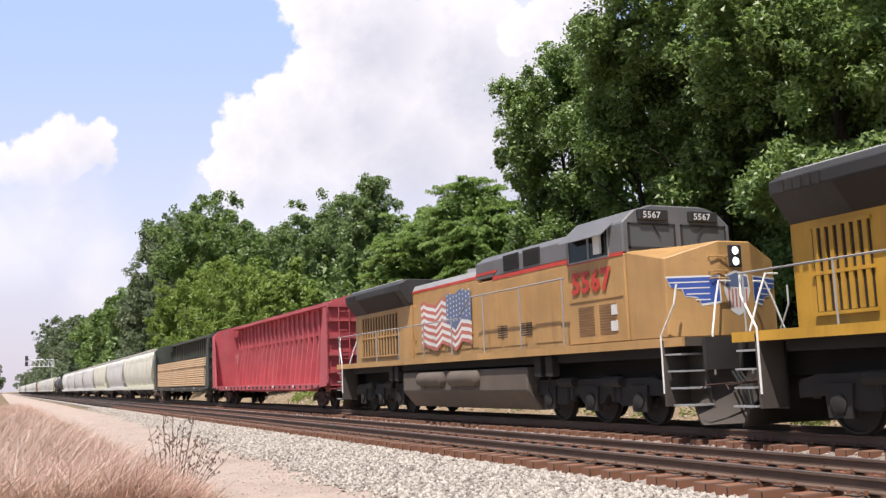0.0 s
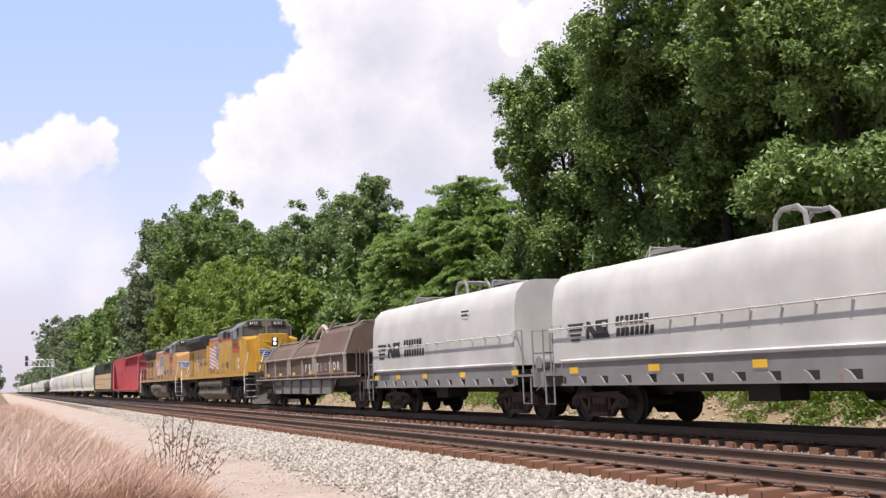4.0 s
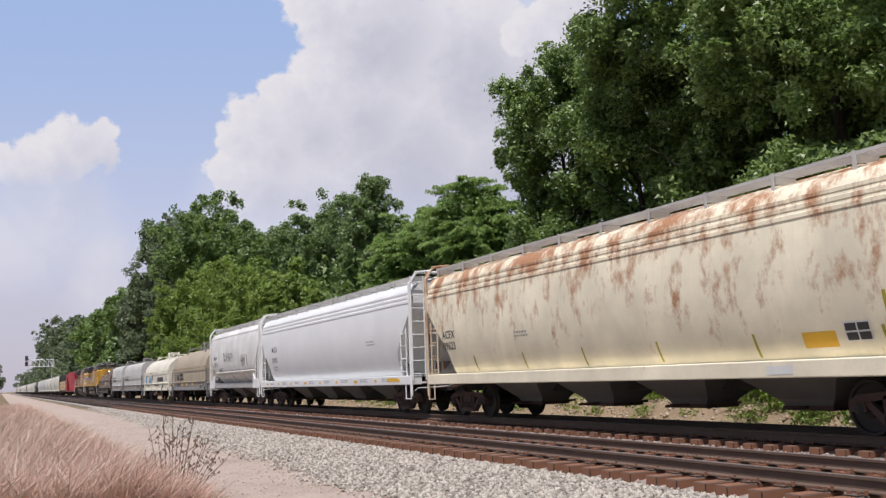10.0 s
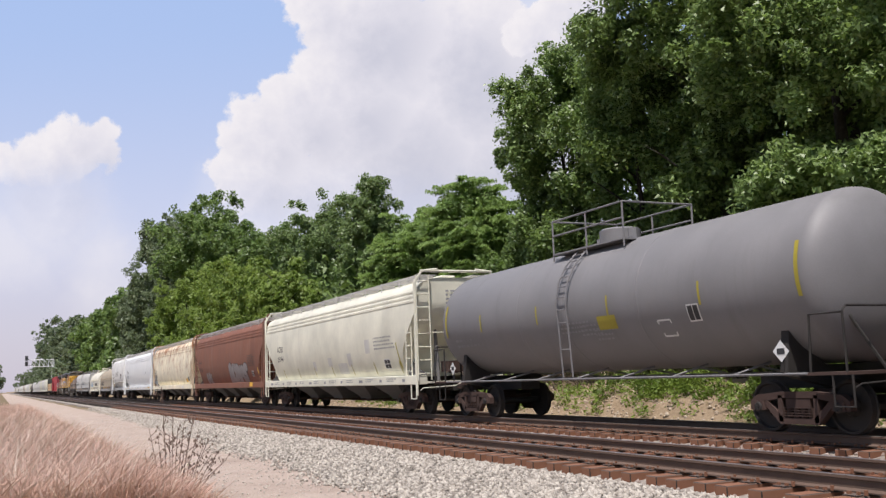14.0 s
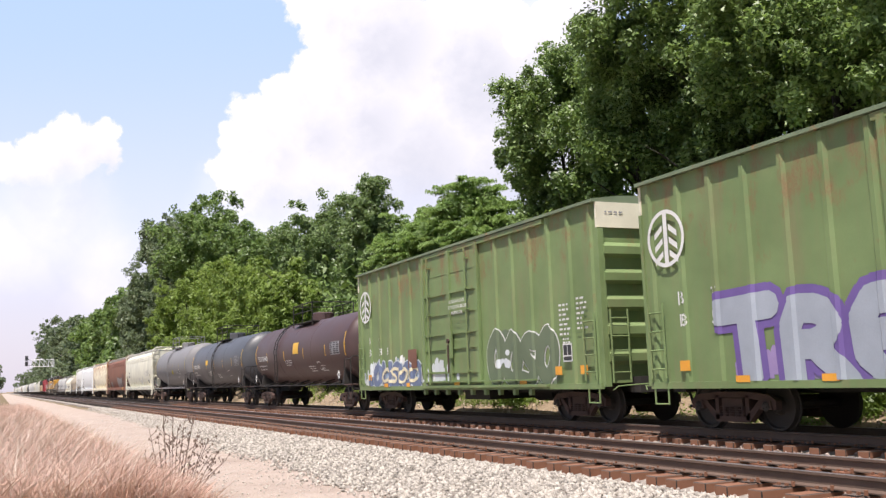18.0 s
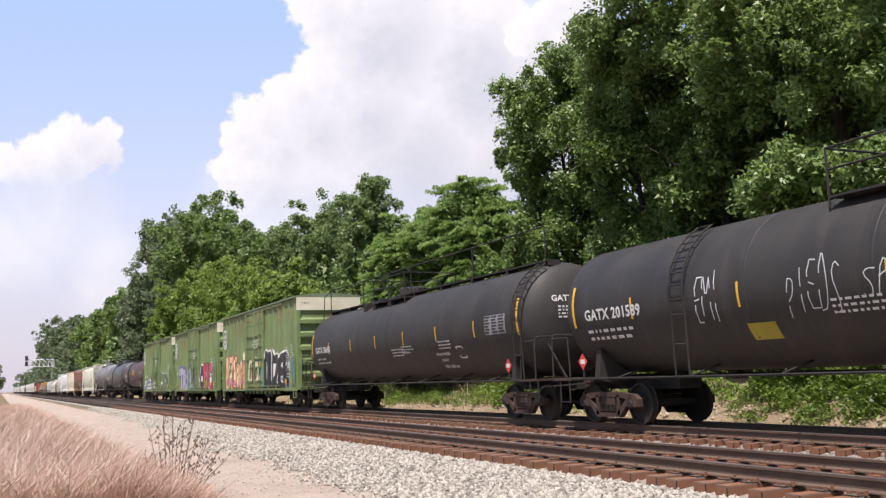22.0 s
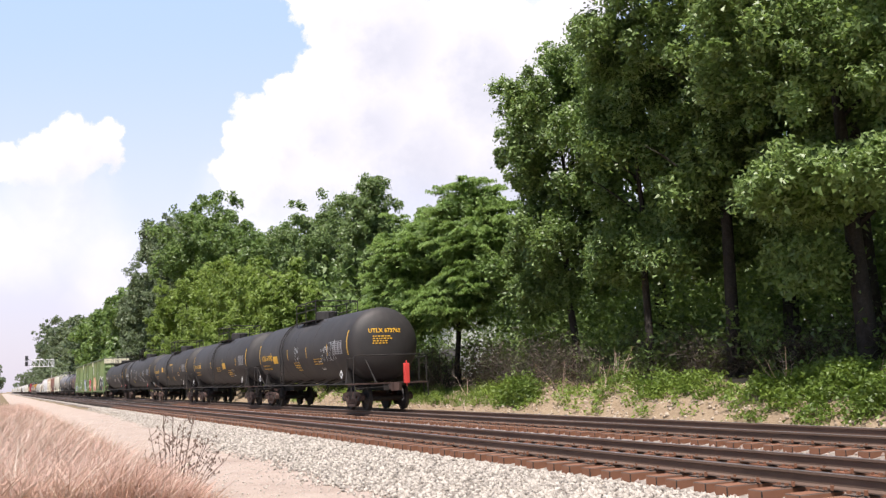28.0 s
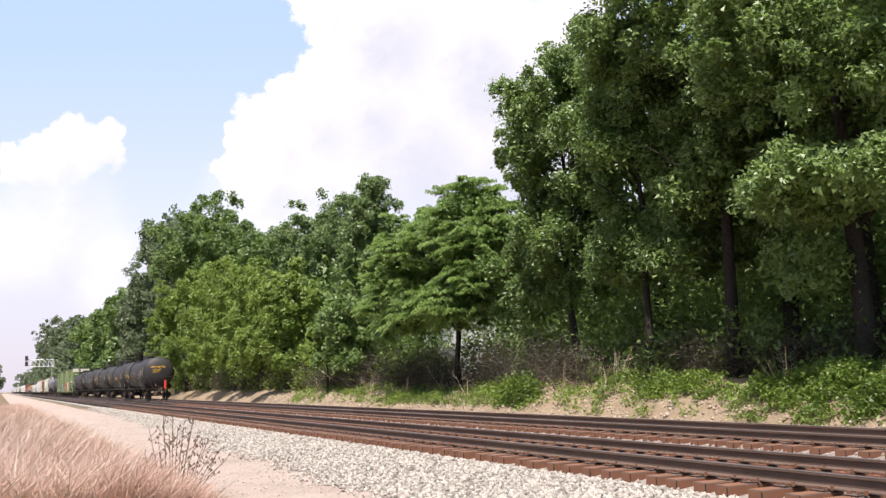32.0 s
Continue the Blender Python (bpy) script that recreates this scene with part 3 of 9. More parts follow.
# the tall wood on the bank
tree("oak_tree", 19.6, 17.3, 14.0, 0.25, [(-0.5, 0.0, 9.9, 3.3, 3.2, 4.7, 290), (-0.3, -2.7, 9.4, 2.6, 2.5, 3.6, 140), (-0.4, -5.2, 10.2, 2.6, 2.4, 3.4, 110), (-1.5, -0.9, 4.7, 1.8, 2.6, 0.8, 90), (0.5, 1.9, 5.2, 1.6, 1.8, 1.6, 50), (-0.9, 0.9, 3.0, 0.8, 0.9, 0.9, 22)], HACKBERRY, "tall light-green oak with a leaning grey trunk", 1, 0.115, 0.5, 265)
tree("oak_tree", 23.5, 20.5, 21, 0.36, [(0, 0, 14.5, 4.6, 4.6, 6.0, 240), (0.4, 0, 8.0, 3.4, 3.8, 2.4, 70)], OAK, "tall dark-green oak deep in the wood", 12, 0.17, 0.58, 170)
tree("oak_tree", 20.4, 23.0, 18, 0.20, [(-0.4, 0, 11.6, 3.6, 3.6, 5.2, 290), (0.2, -2.7, 9.6, 2.4, 2.4, 3.8, 130), (0.7, -0.3, 5.5, 2.4, 3.3, 2.4, 130), (-0.7, -0.9, 6.2, 1.4, 2.2, 1.1, 40), (-1.2, 1.4, 3.9, 0.8, 0.9, 0.7, 18)], OAK, "tall spreading dark-green oak", 2, 0.125, 0.52, 265)
tree("oak_tree", 20.0, 26.6, 13.3, 0.14, [(-0.2, 0, 8.9, 2.6, 2.6, 3.8, 210), (0.8, -0.1, 4.6, 2.2, 2.5, 1.9, 100), (-1.0, 0.6, 4.0, 0.9, 1.1, 0.7, 24)], ELM, "leafy green oak in front of taller trees", 13, 0.12, 0.5, 265)
tree("oak_tree", 20.2, 31.7, 13.3, 0.15, [(0, 0, 9.6, 2.5, 2.6, 3.6, 220), (0.1, 0.3, 5.4, 2.3, 2.5, 2.4, 140), (-0.4, 1.4, 3.4, 1.3, 1.6, 1.2, 60)], OAK, "leafy dark-green oak at the edge of the wood", 3, 0.12, 0.5, 265)
tree("oak_tree", 24.6, 24.8, 14.0, 0.28, [(0, 0, 8.4, 3.4, 3.6, 4.6, 150)], OAK, "dark-green oak behind the front row", 17, 0.19, 0.6, 120)
tree("oak_tree", 25.5, 33.0, 15.0, 0.30, [(0, 0, 9.4, 3.4, 3.8, 5.2, 150)], OAK, "dark-green oak deep in the wood", 14, 0.2, 0.6, 110)
# added past the right edge of view to shade the bank
tree("oak_tree", 21.4, 9.6, 17, 0.34, [(0, 0, 11.0, 4.4, 4.6, 5.4, 190)], OAK, "dark-green oak added mostly out of view, for shade", 15, 0.125, 0.6, 190)
tree("oak_tree", 26.5, 12.0, 18, 0.34, [(0, 0, 10.6, 5.0, 5.0, 6.8, 110)], OAK, "tall dark-green oak behind the bank", 16, 0.24, 0.65, 100)
tree("sumac_tree", 18.9, 39.4, 9, 0.13, [(0.3, -0.4, 6.7, 2.3, 2.6, 2.6, 280), (-0.6, 3.2, 5.6, 1.8, 2.2, 2.9, 200), (0.3, -2.2, 5.0, 1.9, 1.9, 2.5, 160), (-0.2, 5.9, 4.0, 1.6, 2.0, 3.0, 150), (-0.7, 2.0, 3.6, 1.5, 2.6, 1.4, 110), (-0.5, -0.9, 3.5, 1.5, 2.0, 1.3, 110)], SUMAC, "feathery green tree of heaven with slender stems", 4, 0.2, 0.5, 60, "frond")
tree("ash_tree", 25.0, 66.4, 16.8, 0.22, [(0, 0, 12.2, 2.3, 2.5, 3.0, 170), (0, 0, 7.4, 3.2, 3.4, 4.4, 160)], ASHLEAF, "tall pointed grey-green ash", 5, 0.17, 0.5, 150)
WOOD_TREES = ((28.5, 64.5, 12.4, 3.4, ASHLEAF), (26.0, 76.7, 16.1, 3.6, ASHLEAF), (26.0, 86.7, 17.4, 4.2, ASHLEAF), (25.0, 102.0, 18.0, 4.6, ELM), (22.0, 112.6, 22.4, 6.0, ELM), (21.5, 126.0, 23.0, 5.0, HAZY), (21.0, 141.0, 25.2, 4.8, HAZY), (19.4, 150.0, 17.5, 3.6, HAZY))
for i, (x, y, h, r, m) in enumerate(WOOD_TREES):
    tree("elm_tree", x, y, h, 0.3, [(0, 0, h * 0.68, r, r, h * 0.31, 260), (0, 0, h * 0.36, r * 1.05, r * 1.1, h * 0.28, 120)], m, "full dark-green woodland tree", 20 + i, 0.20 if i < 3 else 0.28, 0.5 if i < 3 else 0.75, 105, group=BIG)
for i, (x, y, h, r) in enumerate(((18.4, 66.9, 9.8, 2.8), (18.6, 75.0, 11.0, 3.2), (18.6, 83.5, 12.5, 3.8), (18.7, 95.0, 12.6, 4.0), (18.4, 107.0, 13.6, 3.9), (18.7, 53.2, 5.9, 2.0))):
    tree("maple_tree", x, y, h, 0.18, [(0, 0, h * 0.62, r, r * 1.1, h * 0.34, 150), (-0.3, 0, h * 0.30, r * 1.05, r * 1.15, h * 0.26, 100)], LIME if i < 5 else ELM, "bright yellow-green young maple", 40 + i, 0.17, 0.46, 150, group="young maples beside the line")
tree("young_tree", 17.9, 55.7, 4.0, 0.07, [(0, 0, 2.9, 1.1, 1.2, 1.3, 60)], IVY, "small bright lime-green sapling", 60, 0.22, 0.32, 60)
FAR_GROUP = "distant trees along the line"
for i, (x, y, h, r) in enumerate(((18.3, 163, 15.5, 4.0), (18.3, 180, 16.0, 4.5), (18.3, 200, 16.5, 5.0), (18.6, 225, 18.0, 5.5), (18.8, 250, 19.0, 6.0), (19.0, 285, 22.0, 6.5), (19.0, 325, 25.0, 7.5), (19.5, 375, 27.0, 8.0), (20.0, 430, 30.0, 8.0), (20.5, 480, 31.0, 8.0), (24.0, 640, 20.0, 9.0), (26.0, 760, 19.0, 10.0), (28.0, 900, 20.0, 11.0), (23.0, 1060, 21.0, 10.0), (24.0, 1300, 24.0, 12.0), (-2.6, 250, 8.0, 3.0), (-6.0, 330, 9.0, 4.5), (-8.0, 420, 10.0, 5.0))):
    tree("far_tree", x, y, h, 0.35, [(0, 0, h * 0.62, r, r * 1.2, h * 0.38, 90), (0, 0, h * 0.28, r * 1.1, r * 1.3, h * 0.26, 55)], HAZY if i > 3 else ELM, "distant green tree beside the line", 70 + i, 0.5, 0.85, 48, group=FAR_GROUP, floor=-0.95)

# low growth under the wood: leafy, then bare and brown
rng = np.random.default_rng(77)


def thicket(name, n, per, xr, yr, zr, size, spread, mat, label, squash=1.0, slim=0.6):
    y = yr[0] + (yr[1] - yr[0]) * rng.random(n)
    x = xr[0] + (xr[1] - xr[0]) * rng.random(n)
    gap = (y / x > 2.04) & (y / x < 2.13) & (x < 27)   # a clear lane through the wood
    x, y = x[~gap], y[~gap]
    n = len(x)
    gz = np.array([ground_z(a, b) for a, b in zip(x, y)])
    z = gz + zr[0] + (zr[1] - zr[0]) * rng.random(n) ** 1.3
    C = np.stack([x, y, z], -1)
    P = (C[:, None] + rng.normal(size=(n, per, 3)) * spread * np.array((1, 1, squash))).reshape(-1, 3)
    P[:, 2] = np.maximum(P[:, 2], np.repeat(gz, per) - 0.1)
    N = unit(np.array((0, 0, 0.7)) + 0.7 * rng.normal(size=(n * per, 3)))
    ob = new(name, leaf_mesh(name, leaves(P, N, size, rng, slim), mat))
    return tagged(ob, label, "undergrowth", kind="stuff")


def twigs(name, n, xr, yr, h, mat, label, r=0.012):
    """Bare upright stems with side twigs, as thin crossed strips."""
    V = []
    for i in range(n):
        x, y = rng.uniform(*xr), rng.uniform(*yr)
        b = np.array((x, y, ground_z(x, y) - 0.05))
        for k in range(rng.integers(4, 9)):
            d = np.array((rng.normal() * 0.45, rng.normal() * 0.45, 1.0)) * h * rng.uniform(0.5, 1.0)
            w = unit(np.cross(d, rng.normal(size=3))) * r
            m = b + d * 0.55 + rng.normal(size=3) * 0.05
            V += [(b - w, b + w, m + w * 0.7, m - w * 0.7), (m - w * 0.7, m + w * 0.7, b + d + w * 0.2, b + d - w * 0.2)]
            for q in range(5):
                f = rng.uniform(0.3, 0.95)
                p = b + d * f
                e = p + np.array((rng.normal(), rng.normal(), 0.5)) * 0.22 * h
                V.append((p - w * 0.5, p + w * 0.5, e + w * 0.15, e - w * 0.15))
    ob = new(name, quads(name, np.array(V), mat))
    return tagged(ob, label, "brush", kind="stuff")


thicket("undergrowth", 640, 120, (21.2, 31.0), (12, 66), (0.2, 5.6), 0.17, 0.55, OAK, "dense dark-green undergrowth beneath the trees")
thicket("deep_wood", 950, 80, (28, 44), (-6, 90), (0.3, 8.5), 0.45, 0.9, OAK, "shaded leafy depth of the wood")
thicket("shrub_row", 200, 90, (19.4, 21.4), (8, 60), (0.1, 1.8), 0.14, 0.35, OAK, "low dark shrubs along the top of the bank")
thicket("leafy_edge", 240, 110, (18.3, 20.5), (50, 150), (0.1, 2.2), 0.2, 0.45, LIME, "light green scrub at the foot of the trees")
thicket("woodland_edge", 700, 50, (21.0, 30.0), (56, 160), (0.2, 8.0), 0.5, 0.8, OAK, "shaded woodland edge")
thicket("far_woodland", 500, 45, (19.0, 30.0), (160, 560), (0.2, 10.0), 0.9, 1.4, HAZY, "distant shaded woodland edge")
thicket("dead_brush", 560, 60, (18.2, 19.8), (29, 110), (0.1, 1.7), 0.30, 0.34, DRYLEAF, "dry brown brush along the bank", 0.9, 0.07)
twigs("bare_brush", 560, (18.0, 19.8), (28, 100), 1.5, DRYLEAF, "bare grey-brown brush stems", 0.007)
thicket("shaded_brush", 150, 60, (19.7, 21.2), (12, 29), (0.1, 1.3), 0.28, 0.34, DRYLEAF, "brown brush in the shade of the oaks", 0.9, 0.07)
twigs("shaded_stems", 110, (19.3, 20.8), (12, 28), 1.3, DRYLEAF, "grey-brown stems in the shade of the oaks", 0.007)
twigs("bare_stems", 14, (17.5, 18.6), (14, 60), 1.4, STRAW, "pale bare saplings on the bank", 0.009)
# vines and grass on the near bank
thicket("vines", 260, 120, (17.2, 19.0), (9.5, 19.6), (0.02, 0.5), 0.085, 0.17, IVY, "bright green vines over the bank", 0.5)
thicket("low_vines", 60, 80, (16.6, 17.3), (9.5, 19.5), (0.0, 0.15), 0.08, 0.16, IVY, "thin green vines at the foot of the bank", 0.5)
thicket("vine_patch", 34, 110, (17.3, 18.7), (19.6, 26.5), (0.02, 0.45), 0.085, 0.17, IVY, "patches of green vine on the clay bank", 0.6)
thicket("green_shrub", 45, 110, (17.0, 17.7), (30.2, 32.2), (0.05, 0.6), 0.10, 0.2, IVY, "leafy green shrub on the bank")
thicket("bank_weeds", 260, 50, (16.8, 18.6), (18, 60), (0.0, 0.25), 0.09, 0.16, LIME, "scattered green weeds on the bank", 0.6)


def blades(name, x, y, h, mat, label, lean=(0.06, -0.03), width=0.0062):
    """Curved grass blades, two strips each."""
    n = len(x)
    z = np.array([ground_z(a, b) for a, b in zip(x, y)])
    B = np.stack([x, y, z - 0.03], -1)
    d = np.stack([lean[0] + 0.27 * rng.normal(size=n), lean[1] + 0.27 * rng.normal(size=n), np.ones(n)], -1) * h[:, None]
    bend = np.stack([0.20 * rng.normal(size=n) + 0.08, 0.20 * rng.normal(size=n), -0.10 * np.ones(n)], -1) * h[:, None]
    w = unit(np.cross(d, rng.normal(size=(n, 3)))) * (width * (0.6 + 0.8 * rng.random(n)))[:, None]
    M = B + d * 0.55
    T = B + d + bend
    V = np.concatenate([np.stack([B - w, B + w, M + w * 0.8, M - w * 0.8], 1), np.stack([M - w * 0.8, M + w * 0.8, T + w * 0.1, T - w * 0.1], 1)])
    ob = new(name, quads(name, V, mat))
    return tagged(ob, label, "grass", kind="stuff")


n = 62000
gy = 12.5 + 75 * rng.random(n) ** 2.0
gx = 2.75 - 0.010 * (gy - 15) - 6.5 * rng.random(n) ** 1.15 + 0.25 * np.sin(gy * 1.3) * rng.random(n)
gh = (0.25 + 0.75 * np.clip((2.8 - gx) / 1.3, 0, 1)) * rng.uniform(0.55, 1.05, n)
blades("dry_grass", gx, gy, gh, STRAW, "tall pinkish-tan dry grass beside the track")
n = 2600
gy = 12.5 + 30 * rng.random(n) ** 1.6
gx = 2.6 - 0.010 * (gy - 15) - 6 * rng.random(n)
blades("grass_stalks", gx, gy, (0.4 + 0.7 * np.clip((2.8 - gx) / 1.3, 0, 1)) * rng.uniform(0.7, 1.15, n), STALK, "pale straw stalks standing over the dry grass", width=0.007)
n = 5000
gy = 16 + 70 * rng.random(n)
gx = 2.6 - 0.012 * (gy - 15) - 5 * rng.random(n)
blades("green_grass", gx, gy, rng.uniform(0.25, 0.6, n), LIME, "sparse green blades among dry grass", width=0.008)
n = 5000
gy = 33 + 12 * rng.random(n)
gx = 16.9 + 1.5 * rng.random(n)
blades("bank_grass", gx, gy, rng.uniform(0.12, 0.32, n), IVY, "short green grass on the bank", width=0.012)

# a tall dead weed standing in front of the dirt track
weed = root("dead_weed", pose(2.40, 15.3, -0.47), "tall dead dark-brown weed with dry seed heads", "weed")
rw = random.Random(8)
for i, (dx, dy, hh) in enumerate(((-0.16, 0, 1.68), (0.05, 0.1, 1.25), (0.22, 0, 1.15), (0.4, 0.1, 1.2), (-0.35, 0.1, 1.05), (0.3, -0.1, 0.9), (0.55, 0, 0.75), (-0.05, -0.1, 0.95), (0.7, 0.1, 0.6), (0.12, 0.05, 1.05), (-0.22, -0.05, 0.85), (0.48, 0.08, 1.0), (0.62, -0.05, 0.85), (0.85, 0.0, 0.7), (0.95, 0.1, 0.5), (-0.45, 0.0, 0.7), (0.2, -0.1, 0.7))):
    bm = bmesh.new()
    tip = Vector((dx * 0.9, dy, hh))
    tube(bm, [(dx * 0.4, dy * 0.4, 0), (dx * 0.6, dy, hh * 0.5), tip], [0.008, 0.006, 0.0035], 5)
    stem = part("stem", bm, WEED, weed)
    for q in range(9 if i else 18):
        bm = bmesh.new()
        f = rw.uniform(0.3, 1.0)
        p = Vector((dx * (0.4 + 0.5 * f), dy, hh * f))
        e = p + Vector((rw.uniform(-0.14, 0.14), rw.uniform(-0.1, 0.1), rw.uniform(0.02, 0.12)))
        tube(bm, [p, e + Vector((0, 0, 0.004))], 0.004, 4)
        lathe(bm, [(-0.02, 0.004), (-0.008, rw.uniform(0.008, 0.017)), (0.014, 0.010), (0.028, 0)], 5, "z", e)
        part("seed_head", bm, WEED, stem)

# ---- a white house behind the trees ----
SIDING = paint("white_siding", (0.74, 0.75, 0.77), (0.5, 0.5, 0.5), 0.25, 0.0, 0.6)
house = root("house", pose(27.0, 57.5, ground_z(27, 57)), "white clapboard house half hidden by trees", "house")
bm = bmesh.new()
box(bm, -2.2, 5.0, -4.5, 4.5, -0.3, 4.6)
hwall = part("wall", bm, SIDING, house)
for i in range(18):
    bm = bmesh.new()
    box(bm, -2.225, -2.2, -4.5, 4.5, 0.1 + i * 0.25, 0.3 + i * 0.25)
    part("clapboard", bm, SIDING, hwall)
bm = bmesh.new()
prism(bm, [(-2.6, 4.55), (5.4, 4.55), (1.4, 6.6)], -4.9, 4.9)
part("roof", bm, paint("roof_shingle", (0.10, 0.09, 0.085), (0.05, 0.05, 0.05), 0.4, 0.0, 0.9), house)
for yy in (-2.5, 1.5):
    bm = bmesh.new()
    box(bm, -2.25, -2.19, yy - 0.5, yy + 0.5, 1.2, 2.6)
    wnd = part("window", bm, GLASS_DARK, house)
    bm = bmesh.new()
    for a, b, c, e in ((yy - 0.56, yy - 0.5, 1.14, 2.66), (yy + 0.5, yy + 0.56, 1.14, 2.66), (yy - 0.5, yy + 0.5, 1.14, 1.2), (yy - 0.5, yy + 0.5, 2.6, 2.66)):
        box(bm, -2.28, -2.2, a, b, c, e)
    part("window_frame", bm, SIDING, wnd)
fence = root("board_fence", pose(22.5, 50.0, ground_z(22.5, 50)), "grey weathered board fence behind brush", "fence")
FENCE = paint("grey_boards", (0.20, 0.19, 0.185), (0.12, 0.1, 0.09), 0.5, 0.0, 0.85)
for i in range(40):
    bm = bmesh.new()
    box(bm, -0.012, 0.012, -3.0 + 0.15 * i, -2.86 + 0.15 * i, -0.1, 1.75 + 0.03 * math.sin(i * 2.2))
    part("board", bm, FENCE, fence)

# ---- signal gantry over the line ----
SIG = paint("signal_aluminium", (0.78, 0.79, 0.80), (0.55, 0.55, 0.55), 0.25, 0.0, 0.5, metal=0.2)
gantry = root("signal_gantry", pose(0, 355, -0.4), "pale metal cantilever signal gantry over the tracks", "signal")
bm = bmesh.new()
for dx in (-0.35, 0.35):
    for dy in (-0.35, 0.35):
        tube(bm, [(16.2 + dx, dy, 0), (16.2 + dx, dy, 12.2)], 0.08, 6)
for k in range(10):
    for dy in (-0.35, 0.35):
        tube(bm, [(15.85, dy, 1.1 * k), (16.55, dy, 1.1 * k + 1.1)], 0.04, 5)
part("mast", bm, SIG, gantry)
bm = bmesh.new()
for z in (9.8, 12.1):
    for dy in (-0.5, 0.5):
        tube(bm, [(16.5, dy, z), (8.9, dy, z)], 0.12, 6)
for k in range(5):
    x0 = 16.2 - k * 1.4
    for dy in (-0.5, 0.5):
        tube(bm, [(x0, dy, 9.8), (x0, dy, 12.1)], 0.08, 5)
        tube(bm, [(x0, dy, 9.8), (x0 - 1.4, dy, 12.1)], 0.06, 5)
part("truss", bm, SIG, gantry)
for z in (10.0, 11.9):
    bm = bmesh.new()
    box(bm, 7.4, 8.4, -0.3, 0.2, z, z + 1.6)
    tube(bm, [(8.4, 0, z + 0.4), (9.1, 0, z + 0.2)], 0.08, 6)
    hd_ = part("signal_head", bm, DARKHEAD, gantry, "dark signal head")
    for q in (0.35, 0.8, 1.25):
        bm = bmesh.new()
        lathe(bm, [(-0.5, 0.16), (-0.3, 0.18), (-0.3, 0.0)], 10, "y", (7.9, 0, z + q))
        part("hood", bm, DARKHEAD, hd_)


# ---- rolling stock: materials ----
DARK = paint("underframe_grime", (0.021, 0.018, 0.016), (0.047, 0.037, 0.030), 0.5, 0.0, 0.8)
TRUCK_MAT = paint("truck_steel", (0.058, 0.031, 0.024), (0.098, 0.052, 0.038), 0.6, 0.0, 0.85)
TREAD = paint("wheel_steel", (0.0300, 0.0252, 0.0228), (0.0150, 0.0120, 0.0108), 0.4, 0.0, 0.7, metal=0.2)
YELLOW_MARK = paint("reflective_yellow", (0.80, 0.46, 0.03), (0.3, 0.2, 0.05), 0.2, 0.0, 0.45)
OCHRE_MARK = paint("faded_reflector", (0.40, 0.33, 0.03), (0.2, 0.15, 0.05), 0.4, 0.0, 0.6)
FADED_SILVER = paint("faded_silver_spray", (0.30, 0.275, 0.27), (0.2, 0.15, 0.12), 0.6, 0.0, 0.6)
SOFT_BLACK = paint("worn_black_spray", (0.085, 0.07, 0.065), (0.2, 0.12, 0.09), 0.5, 0.0, 0.7)
WHITE_MARK = paint("white_stencil", (0.72, 0.72, 0.70), (0.4, 0.4, 0.38), 0.3, 0.0, 0.6)
BLACK_MARK = paint("black_stencil", (0.03, 0.03, 0.032), (0.08, 0.08, 0.08), 0.25, 0.0, 0.6)
GREY_MARK = paint("grey_stencil", (0.30, 0.30, 0.31), (0.45, 0.45, 0.44), 0.4, 0.0, 0.7)
RED_MARK = paint("red_marking", (0.58, 0.05, 0.04), (0.2, 0.05, 0.04), 0.2, 0.0, 0.5)
HOSE = paint("black_rubber", (0.02, 0.02, 0.021), (0.07, 0.06, 0.05), 0.3, 0.0, 0.7)
GLASS, gb = material("cab_glass")
gb.inputs["Base Color"].default_value = (0.012, 0.015, 0.017, 1)
gb.inputs["Roughness"].default_value = 0.08
LAMP_GLASS, lb = material("lamp_lens")
lb.inputs["Base Color"].default_value = (0.85, 0.87, 0.9, 1)
lb.inputs["Metallic"].default_value = 0.9
lb.inputs["Roughness"].default_value = 0.12
lb.inputs["Emission Color"].default_value = (1.0, 0.97, 0.88, 1)
lb.inputs["Emission Strength"].default_value = 2.2
# the grey base holds the sky's reflection together with the dust
DUSTY_SKY_GLASS, dgb = material("dusty_sky_windscreen")
dgb.inputs["Base Color"].default_value = (0.10, 0.105, 0.11, 1)
dgb.inputs["Roughness"].default_value = 0.16

CARS = []
FREIGHT_WHEELS, LOCO_WHEELS = [], []
TEXTS = {}


def letters(s, bold=0.0):
    """The flat mesh of a word in the built-in font: its corner array and its faces."""
    key, s = (s, bold), s
    if key not in TEXTS:
        cu = bpy.data.curves.new("letters", "FONT")
        cu.body, cu.size, cu.resolution_u, cu.offset = s, 1.0, 2, bold
        cu.space_character = 1.0 + bold * 2
        ob = bpy.data.objects.new("letters", cu)
        scene.collection.objects.link(ob)
        me = bpy.data.meshes.new_from_object(ob.evaluated_get(bpy.context.evaluated_depsgraph_get()))
        v = np.array([w.co[:2] for w in me.vertices])
        TEXTS[key] = (v - v.min(0), [list(p.vertices) for p in me.polygons])
        bpy.data.objects.remove(ob)
        bpy.data.meshes.remove(me)
    return TEXTS[key]


ROUNDED = True          # markings follow the rounded hopper sides
HOPPER_SHAPE = ((1.22, 1.20), (1.36, 1.275), (1.5, 1.335), (1.68, 1.395), (1.86, 1.44), (2.08, 1.485), (2.3, 1.517), (2.55, 1.54), (2.8, 1.55), (3.22, 1.545), (3.64, 1.51))


TUCK = [0.0]            # how far the body is drawn in below its widest part


